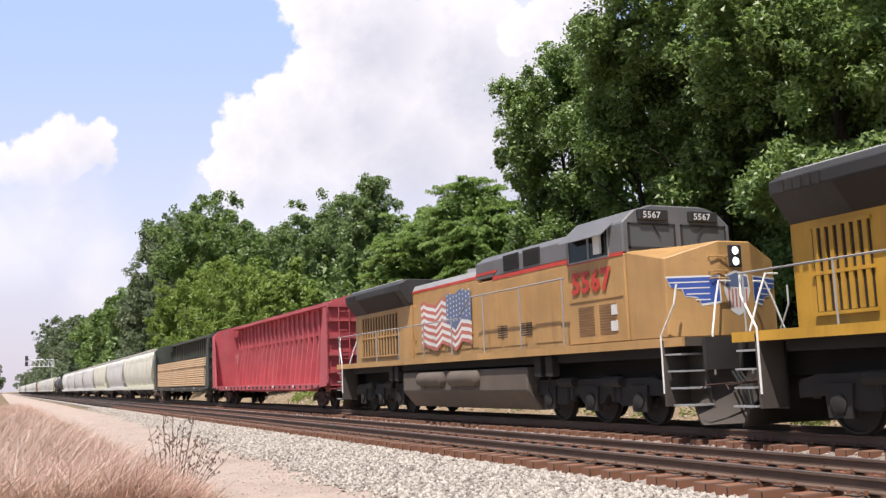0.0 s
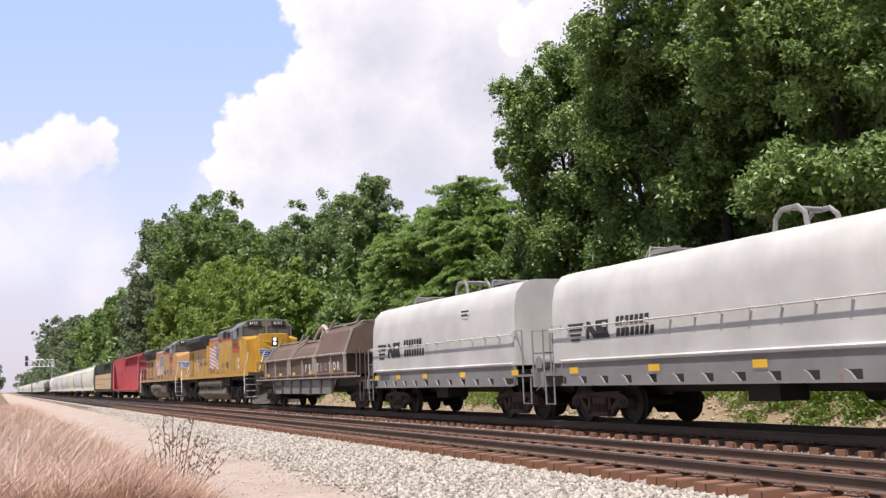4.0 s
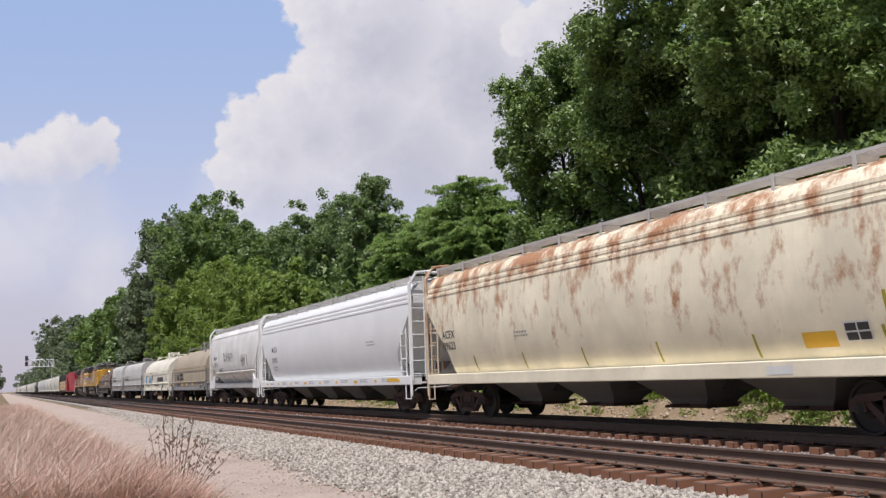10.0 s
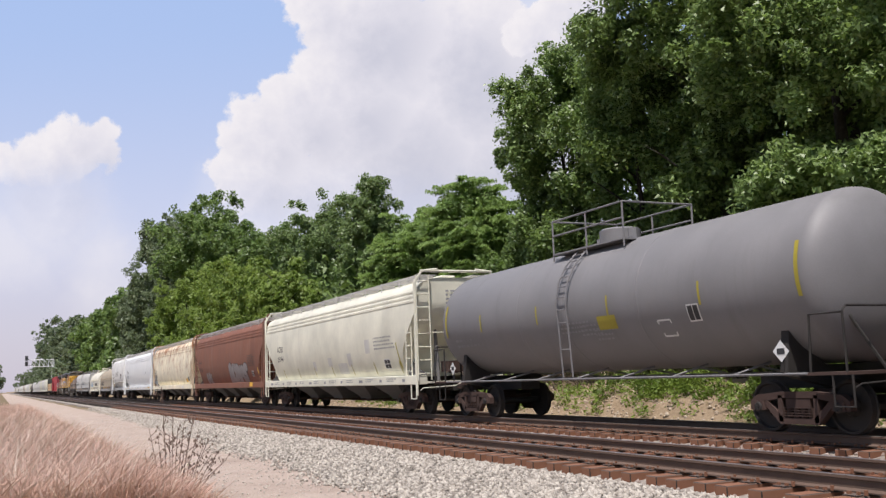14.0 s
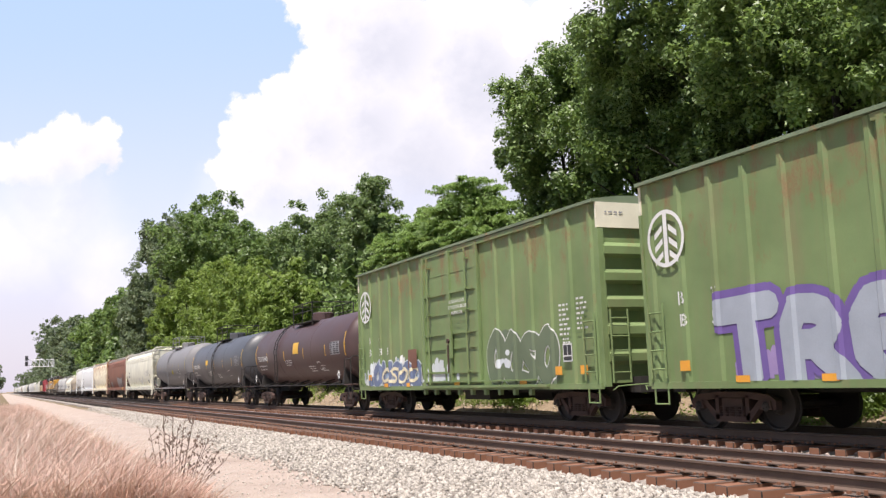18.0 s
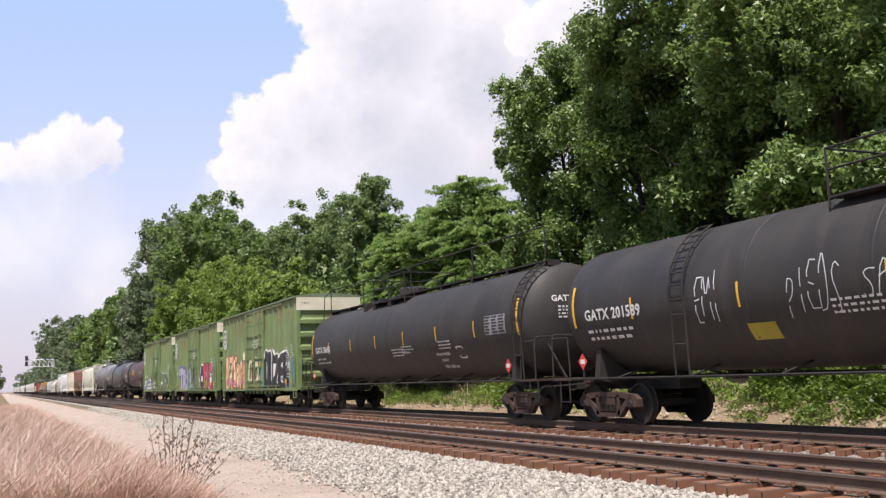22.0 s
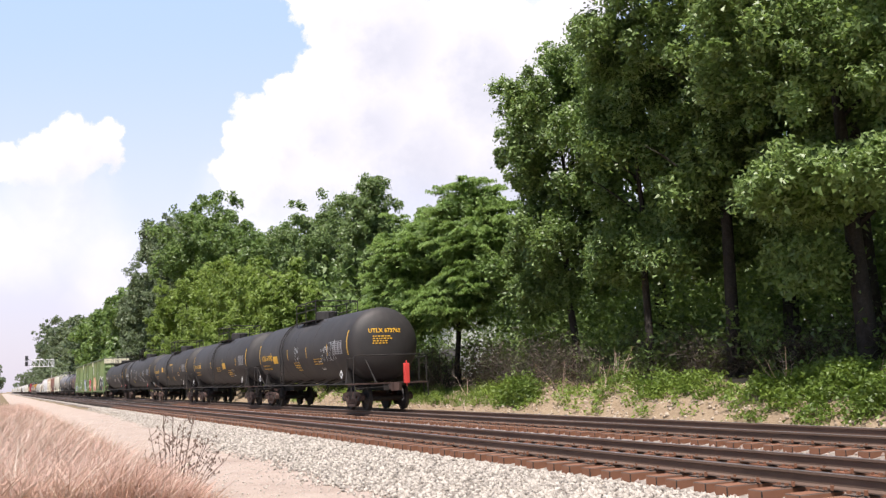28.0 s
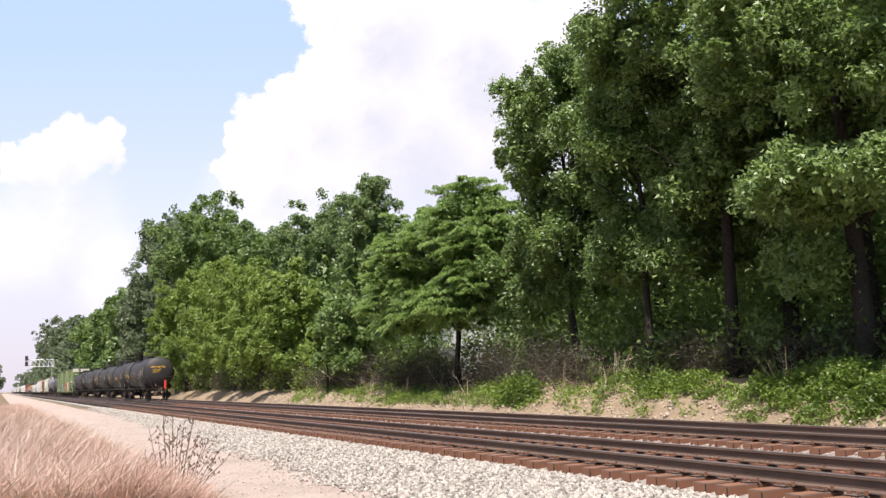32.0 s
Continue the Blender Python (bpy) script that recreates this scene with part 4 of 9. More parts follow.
def hopper_half(z):
    """Half the width of a covered hopper's rounded body at height z."""
    return hopper_width(z) - TUCK[0] * max(0.0, 1.9 - z)


def hopper_width(z):
    for (a, p), (b, q) in zip(HOPPER_SHAPE, HOPPER_SHAPE[1:]):
        if z <= b:
            return p + (q - p) * (z - a) / (b - a)
    return 1.51


RELIEF = []             # (y, depth) along a ribbed side, ordered by y


def relief(y):
    return float(np.interp(y, [p[0] for p in RELIEF], [p[1] for p in RELIEF])) if RELIEF else 0.0


def cut(p, a, keep_low):
    """A convex outline cut off at u = a."""
    out = []
    for (u0, v0), (u1, v1) in zip(p, p[1:] + p[:1]):
        i0, i1 = (u0 <= a) == keep_low, (u1 <= a) == keep_low
        if i0:
            out.append((u0, v0))
        if i0 != i1:
            f = (a - u0) / (u1 - u0)
            out.append((a, v0 + f * (v1 - v0)))
    return out


def draped(polys, y):
    """Outlines cut along the edges of the ribs, so that paint follows them."""
    out = []
    for p in polys:
        lo, hi = min(q[0] for q in p), max(q[0] for q in p)
        for e in sorted(y - b for b, _ in RELIEF):
            if lo + 1e-4 < e < hi - 1e-4:
                a = cut(p, e, True)
                if len(a) > 2:
                    out.append(a)
                p = cut(p, e, False)
                lo = e
                if len(p) < 3:
                    break
        if len(p) > 2:
            out.append(p)
    return out


def on_side(u, v, y, z, x, bend, off):
    """A point of a marking on the near flank: u runs to the rear, v up."""
    zz = z + v
    if bend:
        R, zc = bend
        return (-(math.sqrt(max(R * R - (zz - zc) ** 2, 0.01)) + off), y - u, zz)
    if ROUNDED and -1.5605 < x < -1.545 and 1.27 < zz < 3.7:
        return (-hopper_half(zz) - off, y - u, zz)
    return (x - off, y - u, zz)


def on_head(x, y, z, bend):
    """The same point laid on the domed end of a tank; y is the dome's tip."""
    R, zc = bend
    q = min((x * x + (z - zc) ** 2) / (R * R), 0.98)
    return (x, y + 0.62 * (1 - math.sqrt(1 - q)), z)


def marking(parent, name, V, F, mat, label=""):
    me = bpy.data.meshes.new(name)
    me.from_pydata(V, [], F)
    me.materials.append(mat)
    ob = new(name, me)
    ob.parent = parent
    return tagged(ob, label)


def islands(F):
    """The faces gathered by what hangs together."""
    home = {}

    def top(i):
        while home.setdefault(i, i) != i:
            i = home[i]
        return i

    for f in F:
        for i in f[1:]:
            home[top(i)] = top(f[0])
    out = collections.defaultdict(list)
    for f in F:
        out[top(f[0])].append(f)
    return list(out.values())


def word(parent, s, h, y, z, mat, x=-1.56, bend=None, wide=1.0, end=None, label="", bold=0.015):
    v, F = letters(s, bold)
    k = h / max(v[:, 1].max(), 1e-6)
    if end is not None:
        V = [(x + a * k * wide, end - 0.006, z + b * k) for a, b in v]
        if bend:
            V = [on_head(*p, bend) for p in V]
    else:
        V = [on_side(a * k * wide, b * k, y, z, x, bend, 0.006 + relief(y - a * k * wide)) for a, b in v]
    if h < 0.17:
        return tagged(marking(parent, "lettering", V, F, mat, label), kind="stuff")
    for group in islands(F):
        used = sorted({i for f in group for i in f})
        at = {i: q for q, i in enumerate(used)}
        ob = marking(parent, "letter", [V[i] for i in used], [tuple(at[i] for i in f) for f in group], mat, label)
    return ob


def dashes(parent, y, z, w, h, rows, mat, rnd, x=-1.56, bend=None, end=None):
    """Stencilled data too small to read: rows of short bars."""
    V, F = [], []
    step = h / rows
    k = 0.42 if step > 0.09 else 0.5
    for r in range(rows):
        u = 0.0
        zz = -r * step
        stop = w * rnd.uniform(0.65, 1.0)
        while u < stop:
            l = rnd.uniform(0.35, 1.1) * step * 1.2
            for a, b in ((u, zz), (u + l, zz), (u + l, zz + step * k), (u, zz + step * k)):
                p = (x + a, end - 0.006, z + b) if end is not None else on_side(a, b, y, z, x, bend, 0.006)
                V.append(on_head(*p, bend) if end is not None and bend else p)
            F.append(tuple(range(len(V) - 4, len(V))))
            u += l + step * 0.5
    return tagged(marking(parent, "stencil", V, F, mat), kind="stuff")


def panel(parent, name, y, z, w, h, mat, x=-1.56, bend=None, off=0.005, n=1, lean=0.0, label=""):
    """A flat or wrapped plate on the near flank; y, z is its upper front corner."""
    V, F = [], []
    n = max(n, min(8, int(h / 0.12) + 1))
    for i in range(n + 1):
        v = -h * i / n
        V += [on_side(lean * i / n, v, y, z, x, bend, off), on_side(w + lean * i / n, v, y, z, x, bend, off)]
        if i:
            F.append((2 * i - 2, 2 * i, 2 * i + 1, 2 * i - 1))
    return marking(parent, name, V, F, mat, label)


def shape(parent, name, polys, mat, y, z, x=-1.56, bend=None, off=0.006, label=""):
    V, F = [], []
    for p in polys:
        F.append(tuple(range(len(V), len(V) + len(p))))
        V += [on_side(u, v, y, z, x, bend, off) for u, v in p]
    return marking(parent, name, V, F, mat, label)


def disc(cx, cy, rx, ry, n=20):
    return [(cx + rx * math.cos(a), cy + ry * math.sin(a)) for a in (math.tau * i / n for i in range(n))]


def stroke(pts, w):
    """A thick line as quads with round joints."""
    out = []
    for (a, b), (c, d) in zip(pts, pts[1:]):
        l = math.hypot(c - a, d - b) or 1
        nx_, ny_ = -(d - b) / l * w / 2, (c - a) / l * w / 2
        out.append([(a + nx_, b + ny_), (a - nx_, b - ny_), (c - nx_, d - ny_), (c + nx_, d + ny_)])
    out += [disc(a, b, w / 2, w / 2, 9) for a, b in pts]
    return out


LETTER_LINES = {
    "D": [[(0.15, 0), (0.15, 1), (0.6, 0.95), (0.9, 0.5), (0.6, 0.05), (0.15, 0)]],
    "U": [[(0.1, 1), (0.12, 0.3), (0.35, 0.02), (0.65, 0.05), (0.85, 0.35), (0.88, 1)]],
    "Z": [[(0.1, 0.95), (0.9, 1), (0.15, 0.05), (0.95, 0)]],
    "E": [[(0.9, 1), (0.15, 0.95), (0.12, 0.05), (0.92, 0)], [(0.15, 0.5), (0.75, 0.52)]],
    "R": [[(0.15, 0), (0.15, 1), (0.7, 0.95), (0.85, 0.7), (0.6, 0.5), (0.2, 0.5)], [(0.5, 0.5), (0.95, 0)]],
    "O": [[(0.5, 1), (0.12, 0.75), (0.1, 0.3), (0.5, 0), (0.88, 0.3), (0.9, 0.75), (0.5, 1)]],
    "T": [[(0.02, 0.95), (0.98, 1)], [(0.5, 0.97), (0.42, 0)]],
    "K": [[(0.15, 0), (0.15, 1)], [(0.9, 1), (0.2, 0.5), (0.95, 0)]],
    "I": [[(0.5, 0), (0.5, 1)]],
    "C": [[(0.9, 0.85), (0.5, 1), (0.12, 0.7), (0.12, 0.3), (0.5, 0), (0.92, 0.2)]],
    "B": [[(0.15, 0), (0.15, 1), (0.7, 0.9), (0.75, 0.65), (0.2, 0.52), (0.85, 0.4), (0.8, 0.1), (0.15, 0)]],
    "P": [[(0.15, 0), (0.15, 1), (0.8, 0.9), (0.8, 0.6), (0.2, 0.5)]],
    "M": [[(0.05, 0), (0.15, 1), (0.5, 0.4), (0.85, 1), (0.95, 0)]],
    "N": [[(0.1, 0), (0.15, 1), (0.85, 0), (0.9, 1)]],
    "A": [[(0.05, 0), (0.5, 1), (0.95, 0)], [(0.25, 0.4), (0.75, 0.42)]],
    "H": [[(0.12, 1), (0.15, 0)], [(0.88, 1), (0.85, 0)], [(0.15, 0.5), (0.85, 0.55)]],
    "Y": [[(0.05, 1), (0.5, 0.5), (0.95, 1)], [(0.5, 0.5), (0.45, 0)]],
    "S": [[(0.9, 0.9), (0.4, 1), (0.12, 0.75), (0.8, 0.35), (0.6, 0.02), (0.08, 0.1)]]}


def rounded(pts, n=2):
    """Cuts the corners of a line n times, so that it bends like a sprayed one."""
    for _ in range(n):
        out = [pts[0]]
        for (a, b), (c, d) in zip(pts, pts[1:]):
            out += [(a * 0.75 + c * 0.25, b * 0.75 + d * 0.25), (a * 0.25 + c * 0.75, b * 0.25 + d * 0.75)]
        pts = out + [pts[-1]]
    return pts


def letter_strokes(text, w, h, rnd, width, slant=0.12, jitter=0.05, bend=1):
    """Hand-sprayed capitals, each in its own cell: one list of outlines a letter."""
    cell = w / len(text)
    out = []
    for i, ch in enumerate(text):
        lift, tall = rnd.uniform(-jitter, jitter) * h, rnd.uniform(0.9, 1.06) * h
        one = []
        for line in LETTER_LINES.get(ch, LETTER_LINES["I"]):
            pts = [(cell * (i + 0.03 + 0.94 * (u + rnd.uniform(-jitter, jitter))) + slant * v * cell, lift + tall * (v + rnd.uniform(-jitter, jitter) * 0.5)) for u, v in line]
            one += stroke(rounded(pts, bend), width)
        out.append(one)
    return out


def sprayed(parent, name, polys, mat, y, z, x, bend, off, w, label="", kind=""):
    """Outlines laid on the flank, each a hair above the last, following the ribs."""
    V, F = [], []
    for j, q in enumerate(polys):
        for p in draped([q], y) if RELIEF else [q]:
            mid = relief(y - sum(c[0] for c in p) / len(p))
            F.append(tuple(range(len(V), len(V) + len(p))))
            for a, b in p:
                a = min(max(a, -0.25), w + 0.25)
                d = relief(y - a)
                V.append(on_side(a, max(b, -0.02), y, z, x, bend, off + 0.00006 * j + (d if abs(d - mid) < 0.06 else mid)))
    return tagged(marking(parent, name, V, F, mat, label), label, kind=kind)


def graffiti(parent, y, z, w, h, n, seed, halo, body, fill, weight=0.3, x=-1.56, bend=None, text="", blobs=7, rim_k=1.75, slant=0.12):
    """Spray paint: thick capitals with rims over a cloud of fill, or a thin angular tag where there is no halo."""
    rnd = random.Random(seed * 7 + 3)
    if body and not halo:
        cap = text or "".join(rnd.choice("SKPRNEMHYOAZ") for _ in range(max(3, n)))
        lines = letter_strokes(cap, w, h, rnd, max(0.016, w / len(cap) * weight * 0.34), 0.2, 0.12, 1)
        sprayed(parent, "graffiti_tag", sum(lines, []), body, y, z, x, bend, 0.006, w, "thin sprayed tag", "stuff")
        return
    cell = w / n
    cloud = []
    for i in range(n):
        for _ in range(blobs):
            r = cell * rnd.uniform(0.16, 0.42)
            cloud.append(disc(min(max(cell * (i + rnd.uniform(-0.1, 1.1)), r), w - r * 0.5), min(max(h * rnd.uniform(0.05, 0.95), r * 0.7), h - r * 0.3), r, r * rnd.uniform(0.6, 0.9), 12))
    if fill and cloud:
        sprayed(parent, "graffiti_fill", cloud, fill, y, z, x, bend, 0.006, w, "cloud of sprayed fill", "stuff")
    if not text:
        return
    k = min(w / len(text), h) * weight * 0.55
    state = rnd.getstate()
    rims = letter_strokes(text, w, h * 0.9, rnd, k * rim_k, slant)
    rnd.setstate(state)
    cores = letter_strokes(text, w, h * 0.9, rnd, k, slant)
    for q, (rim, core) in enumerate(zip(rims, cores)):
        s = sprayed(parent, "painted_letter", rim, halo, y, z, x, bend, 0.012 + 0.0016 * q, w, "spray-painted letter with a rim")
        sprayed(s, "letter_fill", core, body, y, z, x, bend, 0.022 + 0.0016 * q, w)


def rolled_band(parent, y, z, w, h, seed, mat, x, gaps=0.0):
    """Paint rolled or sprayed in upright passes, with a ragged top and drips."""
    rnd = random.Random(seed)
    polys, u = [], 0.0
    while u < w:
        l = rnd.uniform(0.07, 0.26)
        if rnd.random() > gaps:
            t = h * (0.62 + 0.25 * math.sin(u * 2.3 + seed) + rnd.uniform(-0.2, 0.2))
            b = rnd.uniform(0.0, 0.12) * h
            polys.append([(u, b), (u + l * 1.15, b + rnd.uniform(-0.02, 0.02)), (u + l * rnd.uniform(0.9, 1.2), t), (u + l * rnd.uniform(0.2, 0.6), t + rnd.uniform(0, 0.07)), (u - 0.02, t * rnd.uniform(0.9, 0.97))])
        u += l
    return sprayed(parent, "graffiti_band", polys, mat, y, z, x, None, 0.005, w, "rolled band of graffiti paint", "stuff")


def ladder(parent, x, y, z0, z1, w, rungs, mat, along="y", r=0.018, label=""):
    """Two stiles and rungs, on a flank (along y) or on an end (along x)."""
    bm = bmesh.new()
    for k in (0, 1):
        p = (x, y - w * k) if along == "y" else (x + w * k, y)
        tube(bm, [(*p, z0), (*p, z1)], r * 1.3, 6)
    for i in range(rungs):
        z = z0 + (z1 - z0) * (i + 0.5) / rungs
        q = (x, y - w, z) if along == "y" else (x + w, y, z)
        tube(bm, [(x, y, z), q], r, 6)
    return part("ladder", bm, mat, parent, label)


# ---- trucks and wheels, shared by all cars ----
def wheelset_mesh(r, name):
    bm = bmesh.new()
    lathe(bm, [(-1.12, 0), (-1.12, 0.07), (-1.10, 0.095), (-0.97, 0.095), (-0.97, 0.08), (0.97, 0.08), (0.97, 0.095), (1.10, 0.095), (1.12, 0.07), (1.12, 0)], 8)
    for s in (-1, 1):
        lathe(bm, [(s * 0.69, 0.08), (s * 0.69, r + 0.026), (s * 0.715, r + 0.026), (s * 0.725, r), (s * 0.825, r - 0.006), (s * 0.825, r - 0.05), (s * 0.775, r - 0.07), (s * 0.755, 0.17), (s * 0.84, 0.13), (s * 0.84, 0.08)], 20)
        for i in range(3):
            a = math.tau * i / 3
            lathe(bm, [(s * 1.119, 0.0), (s * 1.119, 0.018), (s * 1.137, 0.018), (s * 1.137, 0)], 4, "x", (0, 0.045 * math.cos(a), 0.045 * math.sin(a)))
    return mesh_of(name, bm, TREAD, smooth=40)


WHEELSET = wheelset_mesh(0.457, "wheelset")
LOCO_WHEELSET = wheelset_mesh(0.533, "wheelset")

bm = bmesh.new()
for s in (-1, 1):
    a, b = s * 0.92, s * 1.06
    prism(bm, [(-1.14, 0.40), (-1.14, 0.56), (-0.98, 0.665), (-0.42, 0.72), (0.42, 0.72), (0.98, 0.665), (1.14, 0.56), (1.14, 0.40), (1.02, 0.40), (1.0, 0.54), (0.80, 0.55), (0.38, 0.61), (-0.38, 0.61), (-0.80, 0.55), (-1.0, 0.54), (-1.02, 0.40)], a, b, "x")
    prism(bm, [(-0.86, 0.56), (-0.72, 0.57), (-0.36, 0.27), (0.36, 0.27), (0.72, 0.57), (0.86, 0.56), (0.44, 0.16), (-0.44, 0.16)], a, b, "x")
    for t in (-1, 1):
        prism(bm, [(t * 0.36, 0.2), (t * 0.46, 0.2), (t * 0.46, 0.66), (t * 0.36, 0.66)], a, b, "x")
        prism(bm, [(t * 0.915 - 0.15, 0.40), (t * 0.915 + 0.15, 0.40), (t * 0.915 + 0.11, 0.56), (t * 0.915 - 0.11, 0.56)], s * 0.95, s * 1.09, "x")
    for i in range(4):
        tube(bm, [(s * 0.99, -0.25 + i * 0.165, 0.26), (s * 0.99, -0.25 + i * 0.165, 0.45)], 0.062, 8)
    for zz in (0.30, 0.345, 0.39, 0.435):
        box(bm, s * 1.045, s * 1.075, -0.31, 0.31, zz, zz + 0.016)
box(bm, -1.05, 1.05, -0.28, 0.28, 0.45, 0.60)
box(bm, -0.3, 0.3, -0.25, 0.25, 0.60, 0.74)
for t in (-1, 1):
    box(bm, -0.75, 0.75, t * 0.42 - 0.05, t * 0.42 + 0.05, 0.34, 0.46)
FREIGHT_TRUCK = mesh_of("truck", bm, TRUCK_MAT, smooth=35)


def trucks(car, places, lite=False, base=0.915):
    for y in places:
        t = part("truck", FREIGHT_TRUCK, None, car, "rust-brown cast steel truck")
        t.location.y = y
        for k in (-1, 1):
            w = new("wheelset", WHEELSET)
            w.parent = t
            w.matrix_basis = pose(0, k * base, 0.457)
            FREIGHT_WHEELS.append((w, k))


def couplers(car, y0, y1, mat=None):
    """Coupler shanks and knuckles, a hose and the cut lever at both ends."""
    for s, y in ((1, y1), (-1, y0)):
        bm = bmesh.new()
        box(bm, -0.09, 0.09, min(y - s * 0.5, y + s * 0.42), max(y - s * 0.5, y + s * 0.42), 0.80, 0.98)
        prism(bm, [(-0.19, y + s * 0.40), (0.17, y + s * 0.40), (0.19, y + s * 0.58), (0.05, y + s * 0.66), (-0.10, y + s * 0.55), (-0.19, y + s * 0.56)], 0.74, 1.04, "z")
        part("coupler", bm, TRUCK_MAT, car, "rusty cast coupler")
        bm = bmesh.new()
        tube(bm, [(0.35, y, 0.85), (0.36, y + s * 0.25, 0.75), (0.28, y + s * 0.5, 0.42), (0.15, y + s * 0.66, 0.36)], 0.03, 6)
        part("air_hose", bm, HOSE, car)
        bm = bmesh.new()
        tube(bm, [(-1.45, y, 0.78), (-1.40, y + s * 0.12, 0.86), (-0.3, y + s * 0.16, 0.90), (-0.1, y + s * 0.3, 1.0)], 0.014, 5)
        part("cut_lever", bm, mat or TRUCK_MAT, car)


def brake_wheel(parent, x, y, z, mat, r=0.28):
    bm = bmesh.new()
    prev = []
    n = 20
    pts = [(x + r * math.cos(a), y, z + r * math.sin(a)) for a in (math.tau * i / n for i in range(n + 1))]
    tube(bm, pts, 0.022, 5, False)
    for i in range(5):
        a = math.tau * i / 5
        tube(bm, [(x, y + 0.03, z), (x + r * math.cos(a), y, z + r * math.sin(a))], 0.016, 5)
    tube(bm, [(x, y - 0.05, z), (x, y + 0.25, z)], 0.05, 8)
    box(bm, x - 0.12, x + 0.12, y + 0.12, y + 0.3, z - 0.2, z + 0.2)
    return part("brake_wheel", bm, mat, parent)


def hull(levels, n_end=1):
    """A closed body from stacked levels (z, half width, rear end, front end)."""
    bm = bmesh.new()
    last = None
    for z, w, a, b in levels:
        now = [bm.verts.new(p) for p in ((-w, a, z), (w, a, z), (w, b, z), (-w, b, z))]
        if last:
            for k in range(4):
                bm.faces.new((last[k], last[(k + 1) % 4], now[(k + 1) % 4], now[k]))
        else:
            bm.faces.new(now[::-1])
        last = now
    bm.faces.new(last)
    return bm


def car_root(name, front, rear, label, category):
    c = (front + rear) / 2
    r = root(name, pose(FAR_X, c, 0), label, category, "cars of the freight train")
    CARS.append((r, c))
    return r, (front - rear) / 2


# ---- covered hoppers ----
def covered_hopper(front, rear, mat, label, bays=4, seed=0, lite=False, rail=None, band=None, top=4.42, step=0.0, seam=None, fluted=True):
    car, H = car_root("covered_hopper", front, rear, label, "hopper car")
    rail = rail or mat
    e = H - 0.12
    cut = min(1.35, H * 0.2)
    inset = {1.22: cut + 0.05, 1.36: cut + 0.02, 1.5: cut, 1.68: cut - 0.02, 1.86: cut - 0.05, 2.08: cut * 0.88, 2.3: cut * 0.72, 2.55: cut * 0.53, 2.8: cut * 0.34, 3.22: 0.03, 3.64: 0}
    lv = [(z, hopper_half(z), inset[z]) for z, _ in HOPPER_SHAPE] + [(4.0, 1.44, 0), (4.2, 1.33, 0), (4.34, 1.05, 0), (top, 0.6, 0)]
    bm = hull([(z, w, -e + k, e - k) for z, w, k in lv])
    body = part("body", bm, mat, car, "smooth curved steel hopper body", smooth=50)
    for s in (-1, 1):
        for z in (3.66, 3.81, 3.96) if fluted else (3.98,):
            bm = bmesh.new()
            w = 1.515 - (z - 3.64) * 0.2
            prism(bm, [(s * (w - 0.03), z - 0.05), (s * (w + 0.018), z - 0.035), (s * (w + 0.014), z + 0.035), (s * (w - 0.04), z + 0.06)], -e, e)
            part("roof_chord", bm, mat, body)
        bm = bmesh.new()
        x0, x1 = sorted((s * (1.16 - TUCK[0]), s * (1.565 - TUCK[0] * 0.62)))
        box(bm, x0, x1, -H + 0.05, H - 0.05, 0.97, 1.27)
        part("side_sill", bm, band or mat, car, bevel=0.02)
        bm = bmesh.new()
        for q in range(7):
            a, b = sorted((s * (0.66 + 0.078 * q), s * (0.685 + 0.078 * q)))
            box(bm, a, b, -e + 0.1, e - 0.1, 4.50, 4.525)
        a, b = sorted((s * 1.20, s * 1.222))
        box(bm, a, b, -e + 0.1, e - 0.1, 4.485, 4.545)
        n = int(2 * e / 1.7)
        for i in range(n + 1):
            y = -e + 0.25 + (2 * e - 0.5) * i / n
            box(bm, s * 1.226, s * 1.24, y - 0.04, y + 0.04, 4.22, 4.56)
            box(bm, s * 0.70, s * 1.2, y - 0.025, y + 0.025, 4.36, 4.498)
        part("running_board", bm, GALV, car, "galvanised roof walk grating")
    bm = bmesh.new()
    box(bm, -0.28, 0.28, -e + 0.6, e - 0.6, top - 0.02, top + 0.14)
    part("roof_hatch", bm, mat, car, bevel=0.03)
    bm = bmesh.new()
    box(bm, -0.25, 0.25, -H + 0.1, H - 0.1, 0.74, 1.02)
    part("center_sill", bm, DARK, car)
    span = 2 * (H - 2.75) / bays
    for i in range(bays):
        y = -(H - 2.75) + span * (i + 0.5)
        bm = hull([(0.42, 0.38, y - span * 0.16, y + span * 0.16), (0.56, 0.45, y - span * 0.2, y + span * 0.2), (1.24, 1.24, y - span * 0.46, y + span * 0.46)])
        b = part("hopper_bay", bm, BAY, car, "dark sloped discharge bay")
        bm = bmesh.new()
        box(bm, -0.42, 0.42, y - span * 0.18, y + span * 0.18, 0.36, 0.44)
        tube(bm, [(-1.0, y, 0.42), (1.0, y, 0.42)], 0.03, 6)
        part("outlet_gate", bm, TRUCK_MAT, b)
    trucks(car, (-(H - 1.75), H - 1.75))
    couplers(car, -H, H, rail)
    if lite:
        return car, H
    for i in range(8):
        y = (e - cut - 0.15) * (1 - 2 * (i + 0.5) / 8)
        V, Fc = [], []
        for k, (z, _) in enumerate(HOPPER_SHAPE[1:]):
            V += [(-hopper_half(z) - 0.003, y - 0.012, z), (-hopper_half(z) - 0.003, y + 0.012, z)]
            if k:
                Fc.append((2 * k - 2, 2 * k, 2 * k + 1, 2 * k - 1))
        marking(body, "weld_seam", V, Fc, seam or mat)
